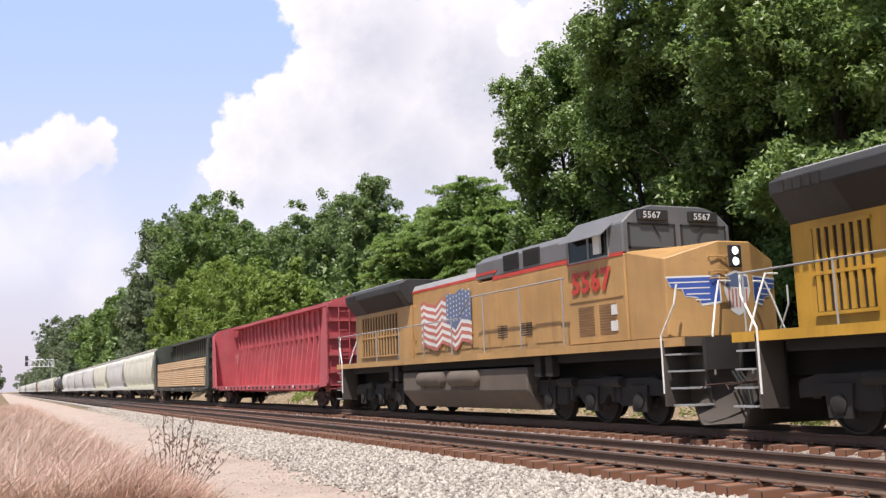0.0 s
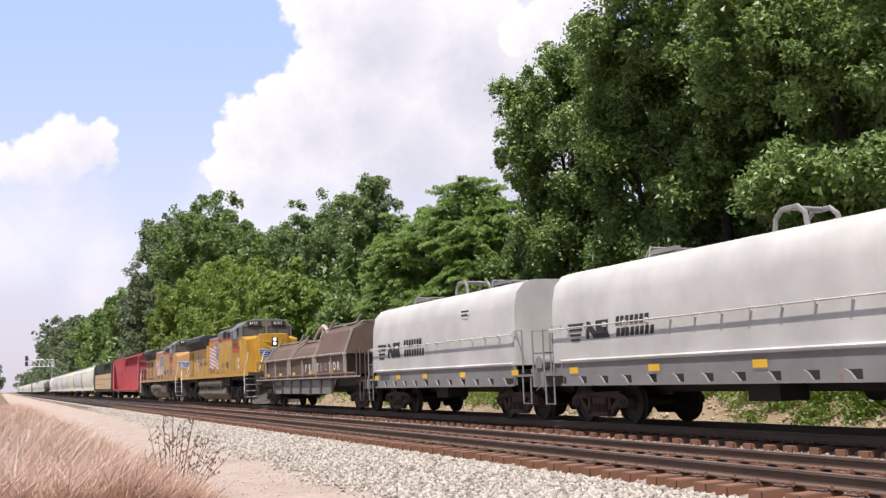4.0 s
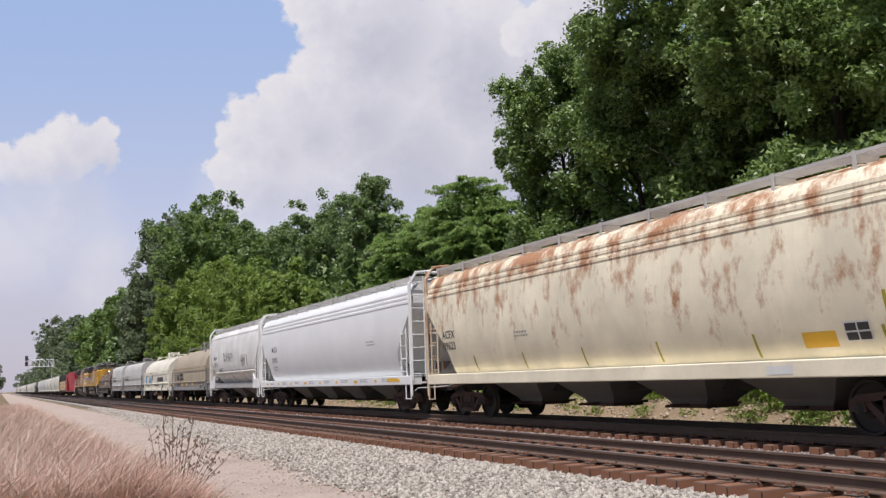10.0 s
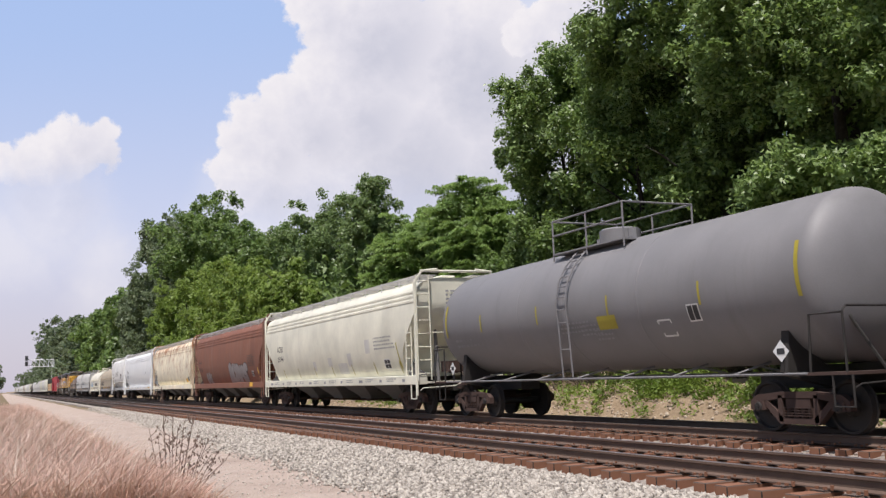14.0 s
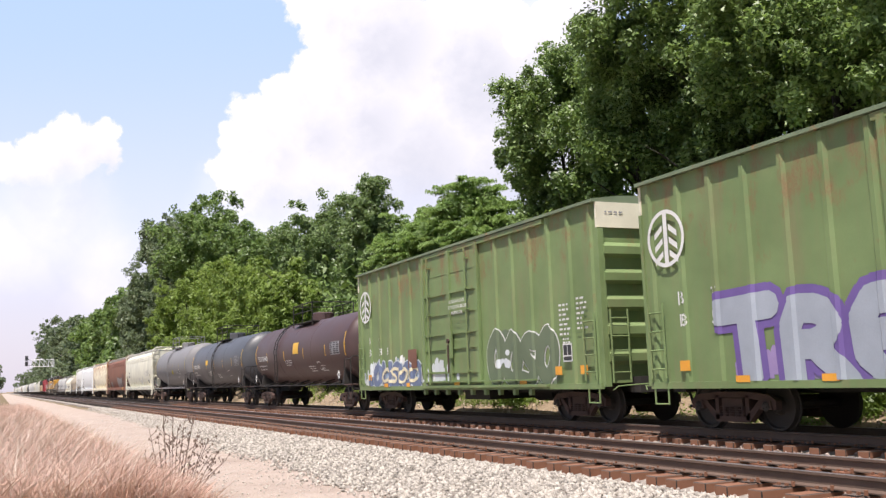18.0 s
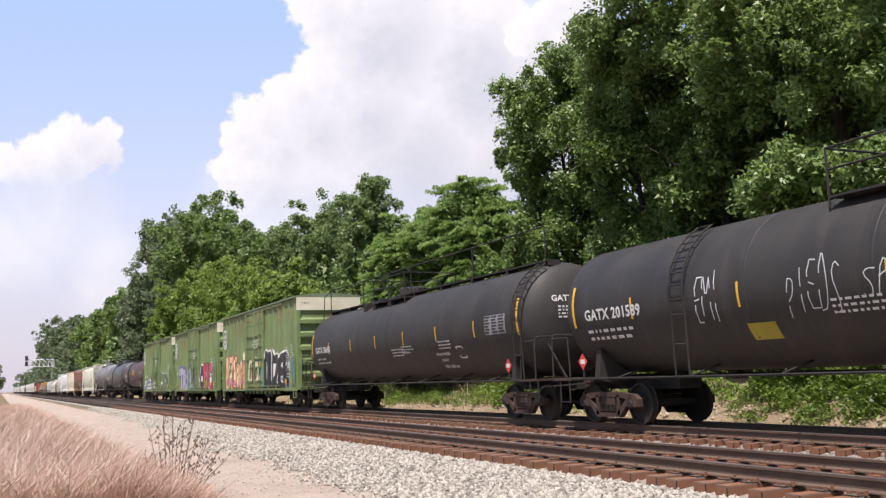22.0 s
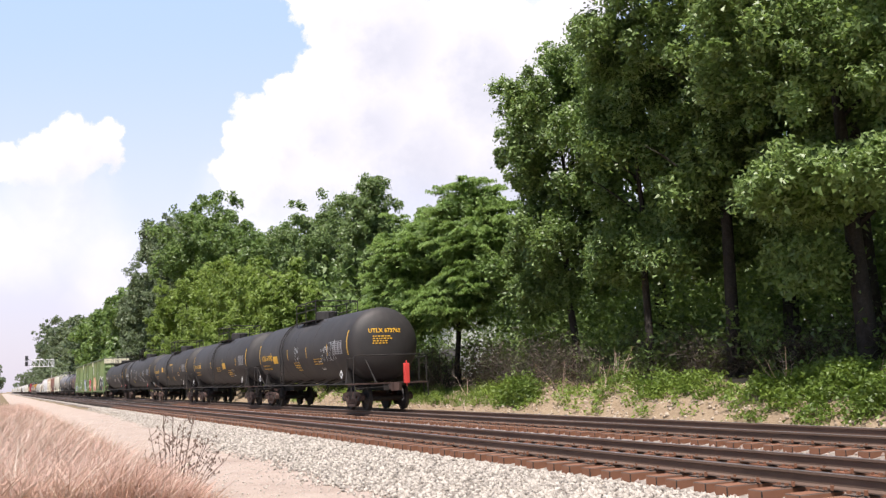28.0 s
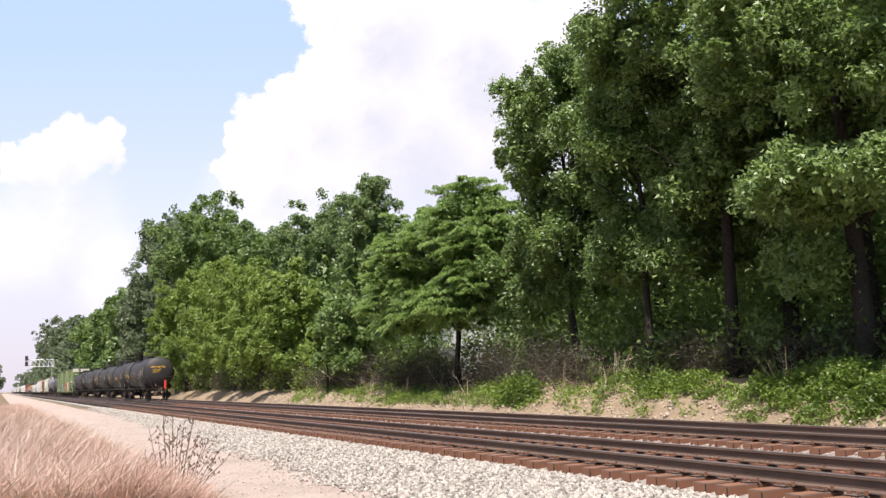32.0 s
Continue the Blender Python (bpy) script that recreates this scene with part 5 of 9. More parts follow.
    for t in (-1, 1):
        bm = bmesh.new()
        yo, yi = t * (H - 0.06), t * (H - 0.26)
        for s in (-1, 1):
            # corner post, bent inward over the roof
            tube(bm, [(s * 1.53, yo, 0.62), (s * 1.53, yo, 4.25), (s * 1.25, yo, 4.62), (s * 0.7, yo, 4.68)], 0.045, 6)
        tube(bm, [(-1.3, yo, 4.62), (1.3, yo, 4.62)], 0.045, 6)
        box(bm, -1.5, 1.5, min(yo, yi - t * 0.75), max(yo, yi - t * 0.75), 1.0, 1.06)
        part("end_frame", bm, rail, car)
        bm = bmesh.new()
        prism(bm, [(t * (H - 1.5), 1.27), (t * (H - 0.08), 1.27), (t * (H - 0.08), 1.32), (t * (H - 0.65), 1.45), (t * (H - 1.25), 1.75)], -1.2, -1.17, "x")
        prism(bm, [(t * (H - 1.5), 1.27), (t * (H - 0.08), 1.27), (t * (H - 0.08), 1.32), (t * (H - 0.65), 1.45), (t * (H - 1.25), 1.75)], 1.17, 1.2, "x")
        for x in (-0.75, 0.75):
            tube(bm, [(x, t * (H - 0.1), 1.05), (x * 0.7, t * (H - cut * 0.6), 3.1)], 0.06, 6)
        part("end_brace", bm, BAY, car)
        for s in (-1, 1):
            ladder(car, s * 1.54, t * (H - 0.62) + 0.24, 1.2, 2.85, 0.46, 4, rail)
            ladder(car, s * 1.48 if s < 0 else s * 1.02, t * (H - 0.03), 1.1, 4.5, 0.46, 8, rail, "x")
            bm = bmesh.new()
            y0, y1 = t * (H - 0.1), t * (H - 0.52)
            tube(bm, [(s * 1.54, y0, 0.98), (s * 1.54, y0, 0.52), (s * 1.54, y1, 0.52), (s * 1.54, y1, 0.98)], 0.022, 6)
            part("sill_step", bm, rail, car)
        bm = bmesh.new()
        tube(bm, [(-1.05, t * H, 2.62), (0.9, t * H, 2.62)], 0.018, 5)
        tube(bm, [(0.35, t * H, 2.62), (0.38, t * H, 1.9), (0.55, t * H, 1.1)], 0.018, 5)
        part("grab_iron", bm, rail, car)
    brake_wheel(car, 0.45, -H - 0.05, 2.2, rail)
    bm = bmesh.new()
    box(bm, -0.35, 0.4, -H + 0.15, -H + 0.75, 1.35, 1.7)
    tube(bm, [(0.0, -H + 0.8, 1.5), (0.0, -H + 0.25, 1.5)], 0.2, 10)
    part("brake_gear", bm, TRUCK_MAT, car)
    return car, H


GALV = paint("galvanised_grating", (0.52, 0.51, 0.49), (0.28, 0.26, 0.24), 0.4, 0.0, 0.55, metal=0.1)
# grey steel darkened: the shade beneath the hopper body is put into its colour
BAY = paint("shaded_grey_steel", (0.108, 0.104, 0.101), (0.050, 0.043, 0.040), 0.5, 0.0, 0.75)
WHITE_HOP = paint("white_hopper_paint", (0.79, 0.80, 0.80), (0.52, 0.51, 0.49), 0.14, 0.0, 0.45, vary=0.25)
GREY_HOP = paint("pale_grey_hopper_paint", (0.76, 0.755, 0.73), (0.42, 0.39, 0.36), 0.6, 0.0, 0.5)
CREAM_HOP = paint("cream_hopper_paint", (0.739, 0.722, 0.598), (0.44, 0.42, 0.36), 0.3, 0.0, 0.5)
RUSTY_HOP = paint("rust_spotted_cream_paint", (0.85, 0.78, 0.60), (0.55, 0.40, 0.22), 0.4, 0.40, 0.6, high=(0.6, 4.3))
BROWN_HOP = paint("oxide_brown_paint", (0.220, 0.084, 0.048), (0.27, 0.20, 0.16), 0.6, 0.08, 0.65)
PATCH_GREY = paint("grey_overpaint", (0.60, 0.59, 0.55), (0.78, 0.76, 0.66), 0.8, 0.0, 0.55)
# streaky sill grey, darkened to hold the shade under the body's curve
SILL_GREY = paint("shaded_dirty_sill_grey", (0.42, 0.42, 0.42), (0.30, 0.26, 0.23), 0.6, 0.0, 0.6)
RUST_RAIL = paint("rust_streaked_cream", (0.62, 0.50, 0.36), (0.28, 0.14, 0.06), 0.7, 0.42, 0.7, high=(0.8, 4.4))
BROWN_RAIL = paint("brown_rail_paint", (0.20, 0.09, 0.06), (0.30, 0.2, 0.15), 0.6, 0.1, 0.7)


def sill_marks(car, H, seed, mat=YELLOW_MARK, z=1.16, n=9):
    rnd = random.Random(seed)
    for i in range(n):
        y = H - 1.2 - (2 * H - 2.4) * i / (n - 1)
        panel(car, "reflector", y, z, 0.22 if i % 3 else 0.38, 0.09, mat, -1.566)
        if i < n - 1:
            dashes(car, y - 0.7, z, 0.8, 0.14, 2, GREY_MARK, rnd, -1.566)


def data_plate(car, y, z, w, h):
    """A dark data board in a white frame with rows of small white cells."""
    p = panel(car, "data_plate", y, z, w, h, WHITE_MARK, -1.55, off=0.012)
    for i in range(2):
        for k in range(2):
            panel(p, "cell", y - 0.03 - i * (w - 0.02) / 2, z - 0.03 - k * (h - 0.02) / 2, (w - 0.08) / 2, (h - 0.08) / 2, BLACK_MARK, -1.55, off=0.016)
    return p


def flank_stripes(car, H, mat, n=5, z=1.85, h=0.5, x=-1.55):
    for i in range(n):
        panel(car, "reflector", H - 3.0 - (2 * H - 4.8) * i / (n - 1), z, 0.06, h, mat, x, off=0.012, lean=0.03)


r7 = random.Random(7)
TUCK[0] = 0.5
car, H = covered_hopper(-85.95, -98.75, GREY_HOP, "dirty pale grey two-bay covered hopper with black graffiti tags", 2, 1, fluted=False, band=SILL_GREY)
bm = bmesh.new()
prism(bm, [(-1.36, 1.76), (-1.445, 1.80), (-1.475, 1.88), (-1.45, 1.93), (-1.38, 1.93)], -H + 1.3, H - 1.3)
part("side_crease", bm, PATCH_GREY, car, "pressed ledge along the body")
for t in (-1, 1):
    bm = bmesh.new()
    prism(bm, [(t * (H - 0.05), 0.96), (t * (H - 0.05), 1.34), (t * (H - 1.0), 1.45), (t * (H - 1.28), 1.72), (t * (H - 1.36), 1.72), (t * (H - 1.36), 0.96)], -1.575, -1.50, "x")
    part("bolster_plate", bm, WHITE_HOP, car, "white bolster end plate")
STAIN = paint("rust_brown_stain", (0.33, 0.24, 0.20), (0.5, 0.45, 0.42), 0.8, 0.2, 0.7)
for i in range(16):
    yy = H - 2.6 - 0.52 * i + 0.2 * math.sin(i * 2.4)
    panel(car, "rust_run", yy, 1.80, 0.05 + 0.05 * (i % 3), 0.25 + 0.12 * (i % 4), STAIN if i % 2 else PATCH_GREY, -1.55, off=0.004, lean=0.10)
word(car, "NAHX", 0.22, H - 1.3, 2.68, BLACK_MARK, -1.556)
word(car, "321124", 0.24, H - 1.3, 2.28, BLACK_MARK, -1.556)
graffiti(car, H - 3.9, 2.52, 2.6, 0.45, 5, 3, None, SOFT_BLACK, None, 0.20, text="BUHRZ")
graffiti(car, H - 4.0, 2.5, 2.5, 0.5, 7, 8, None, SOFT_BLACK, None, 0.10)
graffiti(car, H - 8.4, 2.15, 1.2, 0.7, 5, 4, None, SOFT_BLACK, None, 0.26)
graffiti(car, H - 8.5, 2.3, 1.0, 0.45, 6, 6, None, SOFT_BLACK, None, 0.26)
graffiti(car, H - 2.5, 1.85, 1.0, 0.3, 5, 5, None, SOFT_BLACK, None, 0.36)
panel(car, "rust_scar", H - 9.9, 2.75, 0.14, 0.6, STAIN, -1.552)
TUCK[0] = 0.0

car, H = covered_hopper(-99.1, -118.85, WHITE_HOP, "clean white four-bay covered hopper with yellow reflectors", 4, 2)
word(car, "MULX", 0.26, H - 2.2, 2.62, BLACK_MARK, -1.556)
word(car, "10142", 0.26, H - 2.2, 2.12, BLACK_MARK, -1.556)
dashes(car, H - 2.2, 1.9, 0.9, 0.26, 2, GREY_MARK, r7, -1.556)
dashes(car, -H + 4.2, 2.5, 0.9, 0.22, 2, GREY_MARK, r7, -1.556)
sill_marks(car, H, 8)
panel(car, "reflector", -H + 2.1, 1.2, 0.95, 0.12, YELLOW_MARK, -1.57)

car, H = covered_hopper(-120.1, -138.85, RUSTY_HOP, "cream covered hopper with orange rust blooms and dark lettering", 4, 3, rail=RUST_RAIL)
word(car, "ACFX", 0.24, H - 1.17, 2.3, BLACK_MARK, -1.556)
word(car, "99623", 0.24, H - 1.19, 1.97, BLACK_MARK, -1.556)
dashes(car, H - 5.6, 2.25, 0.9, 0.2, 2, GREY_MARK, r7, -1.556)
panel(car, "yellow_placard", -H + 3.43, 1.71, 0.72, 0.26, YELLOW_MARK, -1.55)
data_plate(car, -H + 2.52, 1.84, 0.52, 0.32)
panel(car, "white_label", -H + 4.14, 1.18, 0.62, 0.15, WHITE_MARK, -1.566)
flank_stripes(car, H, OCHRE_MARK, 6, 1.75, 0.42)
panel(car, "reflector", -H + 1.66, 2.27, 0.07, 0.75, OCHRE_MARK, -1.55, lean=0.03)

car, H = covered_hopper(-139.9, -158.6, BROWN_HOP, "oxide-brown covered hopper with faded silver graffiti", 4, 4, rail=BROWN_RAIL)
word(car, "NAHX", 0.21, H - 1.5, 2.57, BLACK_MARK, -1.556)
word(car, "581326", 0.23, H - 1.5, 2.06, BLACK_MARK, -1.556)
graffiti(car, H - 3.45, 1.3, 1.6, 0.6, 4, 6, SOFT_BLACK, FADED_SILVER, SOFT_BLACK, 0.75, text="ENZE", blobs=1, rim_k=1.25)
graffiti(car, H - 10.3, 1.3, 4.5, 0.98, 5, 7, SOFT_BLACK, FADED_SILVER, FADED_SILVER, 0.85, text="BURMS", blobs=3, rim_k=1.18)
dashes(car, -H + 3.64, 2.66, 1.7, 0.62, 7, SOFT_BLACK, r7, -1.556)
panel(car, "yellow_placard", -H + 2.91, 1.25, 0.66, 0.22, YELLOW_MARK, -1.567)
data_plate(car, -H + 3.03, 1.86, 0.5, 0.3)
panel(car, "reflector", -H + 1.67, 2.02, 0.12, 0.55, YELLOW_MARK, -1.55, lean=0.14)

car, H = covered_hopper(-159.0, -178.3, CREAM_HOP, "cream-white four-bay covered hopper with grey grime streaks", 4, 5)
word(car, "ACFX", 0.28, H - 2.32, 2.58, BLACK_MARK, -1.556)
word(car, "69144", 0.28, H - 2.32, 2.13, BLACK_MARK, -1.556)
dashes(car, -H + 3.92, 2.6, 1.9, 0.5, 4, GREY_MARK, r7, -1.556)
data_plate(car, -H + 3.14, 1.87, 0.55, 0.34)
flank_stripes(car, H, OCHRE_MARK, 7, 1.78, 0.42)
panel(car, "reflector", -H + 1.85, 2.4, 0.08, 0.9, OCHRE_MARK, -1.55, lean=0.16)
for yy, zz, w, h in ((4.85, 2.62, 0.5, 0.5), (8.2, 1.85, 1.1, 0.42), (6.95, 2.2, 0.45, 0.5), (9.4, 2.1, 0.5, 0.35), (11.5, 2.0, 0.4, 0.4)):
    panel(car, "overpaint_patch", -H + yy, zz, w, h, PATCH_GREY, -1.55, off=0.004)
sill_marks(car, H, 9, GREY_MARK)
dashes(car, 0, 3.95, 1.1, 0.8, 6, GREY_MARK, r7, -0.4, end=-H + 0.1)
dashes(car, 0, 3.95, 0.4, 0.8, 6, GREY_MARK, r7, 0.85, end=-H + 0.1)


ROUNDED = False


# ---- tank cars ----
TANK_BLACK = paint("tank_black", (0.027, 0.025, 0.0245), (0.085, 0.070, 0.063), 0.75, 0.0, 0.6, vary=0.6)
TANK_GREY = paint("tank_grey", (0.205, 0.200, 0.205), (0.13, 0.12, 0.118), 0.5, 0.0, 0.55, vary=0.5)
TANK_SLATE = paint("tank_slate", (0.075, 0.077, 0.086), (0.06, 0.055, 0.055), 0.5, 0.0, 0.4)
TANK_MAROON = paint("tank_maroon", (0.077, 0.042, 0.040), (0.05, 0.035, 0.035), 0.5, 0.0, 0.45)
PLACARD = paint("red_placard", (0.62, 0.05, 0.05), (0.5, 0.3, 0.3), 0.2, 0.0, 0.5)


def data_plate_small(car, y, z, bend):
    p = panel(car, "data_plate", y, z, 0.36, 0.34, WHITE_MARK, bend=bend, n=3)
    for q in range(2):
        panel(p, "cell", y - 0.03 - 0.16 * q, z - 0.03, 0.14, 0.28, BLACK_MARK, bend=bend, n=3, off=0.010)


def tank_car(front, rear, R, zc, mat, label, mark, number, ink, seed, dome=0.0, walk_all=False, ladder_y=0.4, stripes=5, end_text=True, sag=0.0):
    """front and rear are the tips of the shell."""
    car, H = car_root("tank_car", front, rear, label, "tank car")
    rnd = random.Random(seed)
    bm = bmesh.new()
    hd = 0.62
    prof = [(-H, 0.0)] + [(-H + hd * (1 - math.cos(a)), R * math.sin(a)) for a in (radians(d) for d in (14, 28, 42, 56, 68, 80))]
    prof += [(-H + hd, R), (-H * 0.33, R), (0, R), (H * 0.33, R)] + [(-a, r) for a, r in prof[::-1]]
    prof = sorted(prof)
    lathe(bm, prof, 48, "y", (0, 0, zc))
    shell = part("shell", bm, mat, car, "welded cylindrical steel shell", smooth=60)
    for y in (-H * 0.33, 0.35, H * 0.33):
        bm = bmesh.new()
        lathe(bm, [(y - 0.04, R), (y - 0.03, R + 0.006), (y + 0.03, R + 0.006), (y + 0.04, R)], 48, "y", (0, 0, zc))
        part("weld_seam", bm, mat, shell, smooth=True)
    bend = (R, zc)
    trucks(car, (-(H - 1.35), H - 1.35))
    couplers(car, -H - 0.25, H + 0.25, DARK)
    for t in (-1, 1):
        bm = bmesh.new()
        box(bm, -0.3, 0.3, min(t * (H - 3.0), t * (H + 0.2)), max(t * (H - 3.0), t * (H + 0.2)), 0.76, 1.02)
        part("stub_sill", bm, DARK, car)
        bm = bmesh.new()
        prism(bm, [(-1.25, 1.0), (-1.3, 1.06), (-1.2, zc - 0.9), (-1.02, zc - 1.08), (-0.4, zc - R - 0.02), (0.4, zc - R - 0.02), (1.02, zc - 1.08), (1.2, zc - 0.9), (1.3, 1.06), (1.25, 1.0), (0.3, 0.78), (-0.3, 0.78)],
              t * (H - 1.35) - 0.09, t * (H - 1.35) + 0.09)
        part("saddle", bm, DARK, car)
        bm = bmesh.new()
        a, b = sorted((t * (H - 0.62), t * (H + 0.22)))
        box(bm, -1.52, 1.52, a, b, 1.0, 1.05)
        part("end_platform", bm, TRUCK_MAT, car)
        bm = bmesh.new()
        y = t * (H + 0.2)
        for s in (-1, 1):
            tube(bm, [(s * 1.5, y, 1.05), (s * 1.5, y, 2.02), (s * 1.42, y, 2.1), (s * 0.1, y, 2.1)], 0.022, 6)
            tube(bm, [(s * 1.5, y, 2.0), (s * 1.5, y - t * 0.7, 2.0), (s * 1.5, y - t * 0.75, 1.05)], 0.022, 6)
        tube(bm, [(-0.6, y, 1.05), (-0.9, y - t * 0.5, 2.1)], 0.03, 6)
        part("end_railing", bm, DARK, car)
        for s in (-1, 1):
            bm = bmesh.new()
            yy = t * (H - 0.1)
            tube(bm, [(s * 1.5, yy, 1.0), (s * 1.5, yy, 0.5), (s * 1.5, yy - 0.4, 0.5), (s * 1.5, yy - 0.4, 1.0)], 0.02, 6)
            part("sill_step", bm, DARK, car)
        # placard holder by the saddle
        pz = 1.42
        yy = t * (H - 1.15)
        bm = bmesh.new()
        box(bm, -1.52, -1.50, yy - 0.03, yy + 0.03, 1.05, pz - 0.1)
        part("placard_post", bm, DARK, car)
        shape(car, "placard", [[(0, -0.19), (0.19, 0), (0, 0.19), (-0.19, 0)]], PLACARD if seed % 2 == 0 else WHITE_MARK, yy, pz, -1.525)
        shape(car, "placard_symbol", [[(-0.09, -0.05), (0.09, -0.05), (0.09, 0.05), (-0.09, 0.05)]], WHITE_MARK if seed % 2 == 0 else BLACK_MARK, yy, pz, -1.531)
    for s in (-1, 1):
        bm = bmesh.new()
        tube(bm, [(s * 1.5, -H + 0.6, 1.03), (s * 1.5, H - 0.6, 1.03)], 0.024, 6)
        n = 7
        for i in range(n):
            y = -H + 2.4 + (2 * H - 4.8) * i / (n - 1)
            a = math.asin(min(0.95, (zc - 1.25) / R))
            tube(bm, [(s * 1.5, y, 1.03), (s * R * math.cos(a), y + 0.12, 1.25)], 0.025, 6)
        part("side_handrail", bm, DARK if mat != TANK_GREY else mat, car)
    # top platform, dome and its railings
    top = zc + R
    bm = bmesh.new()
    lathe(bm, [(top - 0.08, 0.0), (top - 0.08, 0.5), (top + 0.30, 0.5), (top + 0.34, 0.44), (top + 0.34, 0)], 18, "z", (0, dome, 0))
    for dx, dy in ((0.1, 0.75), (-0.2, -0.8), (0.2, 1.1)):
        tube(bm, [(dx, dome + dy, top - 0.1), (dx, dome + dy, top + 0.25)], 0.12, 8)
    part("dome", bm, mat, car, smooth=35)
    bm = bmesh.new()
    a = 1.5
    for s in (-1, 1):
        box(bm, s * 0.62, s * 1.0, dome - a, dome + a, top - 0.14, top - 0.10)
        for y in (-a, 0, a):
            tube(bm, [(s * 0.98, dome + y, top - 0.3), (s * 0.98, dome + y, top + 0.72)], 0.024, 6)
        for z in (0.35, 0.72):
            tube(bm, [(s * 0.98, dome - a, top + z), (s * 0.98, dome + a, top + z)], 0.022, 6)
    for t in (-1, 1):
        tube(bm, [(-0.98, dome + t * a, top + 0.72), (0.98, dome + t * a, top + 0.72)], 0.022, 6)
    part("dome_railing", bm, DARK if mat != TANK_GREY else mat, car)
    if walk_all:
        bm = bmesh.new()
        box(bm, -0.55, -0.2, -H + 0.5, H - 0.7, top + 0.02, top + 0.06)
        for i in range(9):
            y = -H + 0.5 + (2 * H - 1.2) * i / 8
            box(bm, -0.55, -0.2, y - 0.04, y + 0.04, top - 0.1, top + 0.03)
        part("roof_walk", bm, DARK, car)
        bm = bmesh.new()
        for y in (-H + 0.55, -H * 0.5, 0, H * 0.5, H - 0.75):
            tube(bm, [(-0.6, y, top), (-0.6, y, top + 0.95)], 0.02, 6)
        tube(bm, [(-0.6, -H + 0.55, top + 0.95), (-0.6, H - 0.75, top + 0.95)], 0.02, 6)
        tube(bm, [(-0.6, H - 0.75, top + 0.95), (-0.75, H - 0.3, top + 0.7), (-0.8, H - 0.3, top - 0.3)], 0.02, 6)
        part("roof_handrail", bm, DARK, car)
        for y in (H * 0.38, H * 0.28, H * 0.12):
            bm = bmesh.new()
            prism(bm, [(-0.95, top - 0.42), (-0.6, top - 0.06), (-0.6, top + 0.06), (-1.0, top - 0.1)], y - 0.15, y + 0.15)
            part("walk_bracket", bm, DARK, car)
    # bent ladder over the shoulder of the shell
    bm = bmesh.new()
    arc = [(-1.5, 1.03)] + [(-(R + 0.10) * math.cos(q), zc + (R + 0.10) * math.sin(q)) for q in (radians(d) for d in (-15, 5, 22, 38, 52, 64))]
    for y in (ladder_y, ladder_y - 0.42):
        tube(bm, [(x, y, z) for x, z in arc], 0.022, 6)
    for i in range(12):
        f = i / 11 * (len(arc) - 1.001)
        k = int(f)
        x, z = [arc[k][j] + (arc[k + 1][j] - arc[k][j]) * (f - k) for j in (0, 1)]
        tube(bm, [(x, ladder_y, z), (x, ladder_y - 0.42, z)], 0.016, 5)
    part("ladder", bm, DARK if mat != TANK_GREY else mat, car)
    # markings
    tall = 0.95
    for t in (1, -1):
        panel(car, "reflector", t * (H - 0.72), zc + 0.55, 0.09, tall, OCHRE_MARK if mat == TANK_GREY else YELLOW_MARK, bend=bend, n=8, lean=0.03)
    for i in range(stripes):
        y = (H - 3.0) - (2 * H - 6.2) * i / max(stripes - 1, 1)
        panel(car, "reflector", y, zc + 0.12, 0.06, 0.46, OCHRE_MARK if mat == TANK_GREY else YELLOW_MARK, bend=bend, n=5)
    y = H - 1.25
    if mark:
        word(car, mark + " " + number, 0.26, y, zc - 0.28, ink, bend=bend, bold=0.03)
    dashes(car, y, zc - 0.55, 1.6, 0.32, 2, ink, rnd, bend=bend)
    if mat == TANK_GREY:
        data_plate_small(car, -H + 3.6, zc - 0.3, bend)
    plate = None if mat == TANK_GREY else panel(car, "data_panel", -H + 2.5, zc + 0.2, 1.2, 0.52, GREY_MARK if mat != TANK_GREY else TANK_SLATE, bend=bend, n=5)
    for k in range(6 if plate else 0):
        for q in range(3):
            panel(plate, "cell", -H + 2.47 - 0.395 * q, zc + 0.18 - 0.083 * k, 0.35 * rnd.uniform(0.6, 1.0), 0.048, BLACK_MARK if mat != TANK_GREY else mat, bend=bend, off=0.010)
    for i in range(3):
        dashes(car, rnd.uniform(-H * 0.5, H * 0.4), zc - rnd.uniform(0.35, 0.75), rnd.uniform(0.7, 1.3), 0.3, 3, ink, rnd, bend=bend)
    shape(car, "test_box", [stroke([(0, 0), (0.4, 0), (0.44, -0.32), (0.04, -0.32), (0, 0)], 0.035)[i] for i in range(4)], WHITE_MARK, -H + 4.6, zc - 0.55, bend=bend)
    if end_text and mark:
        word(car, mark + " " + number, 0.17, 0, zc + 0.42, ink, -0.75, end=-H - 0.004, bend=bend, bold=0.03)
        dashes(car, 0, zc + 0.26, 0.8, 0.36, 4, ink, rnd, -0.6, end=-H - 0.004, bend=bend)
    return car, H, bend


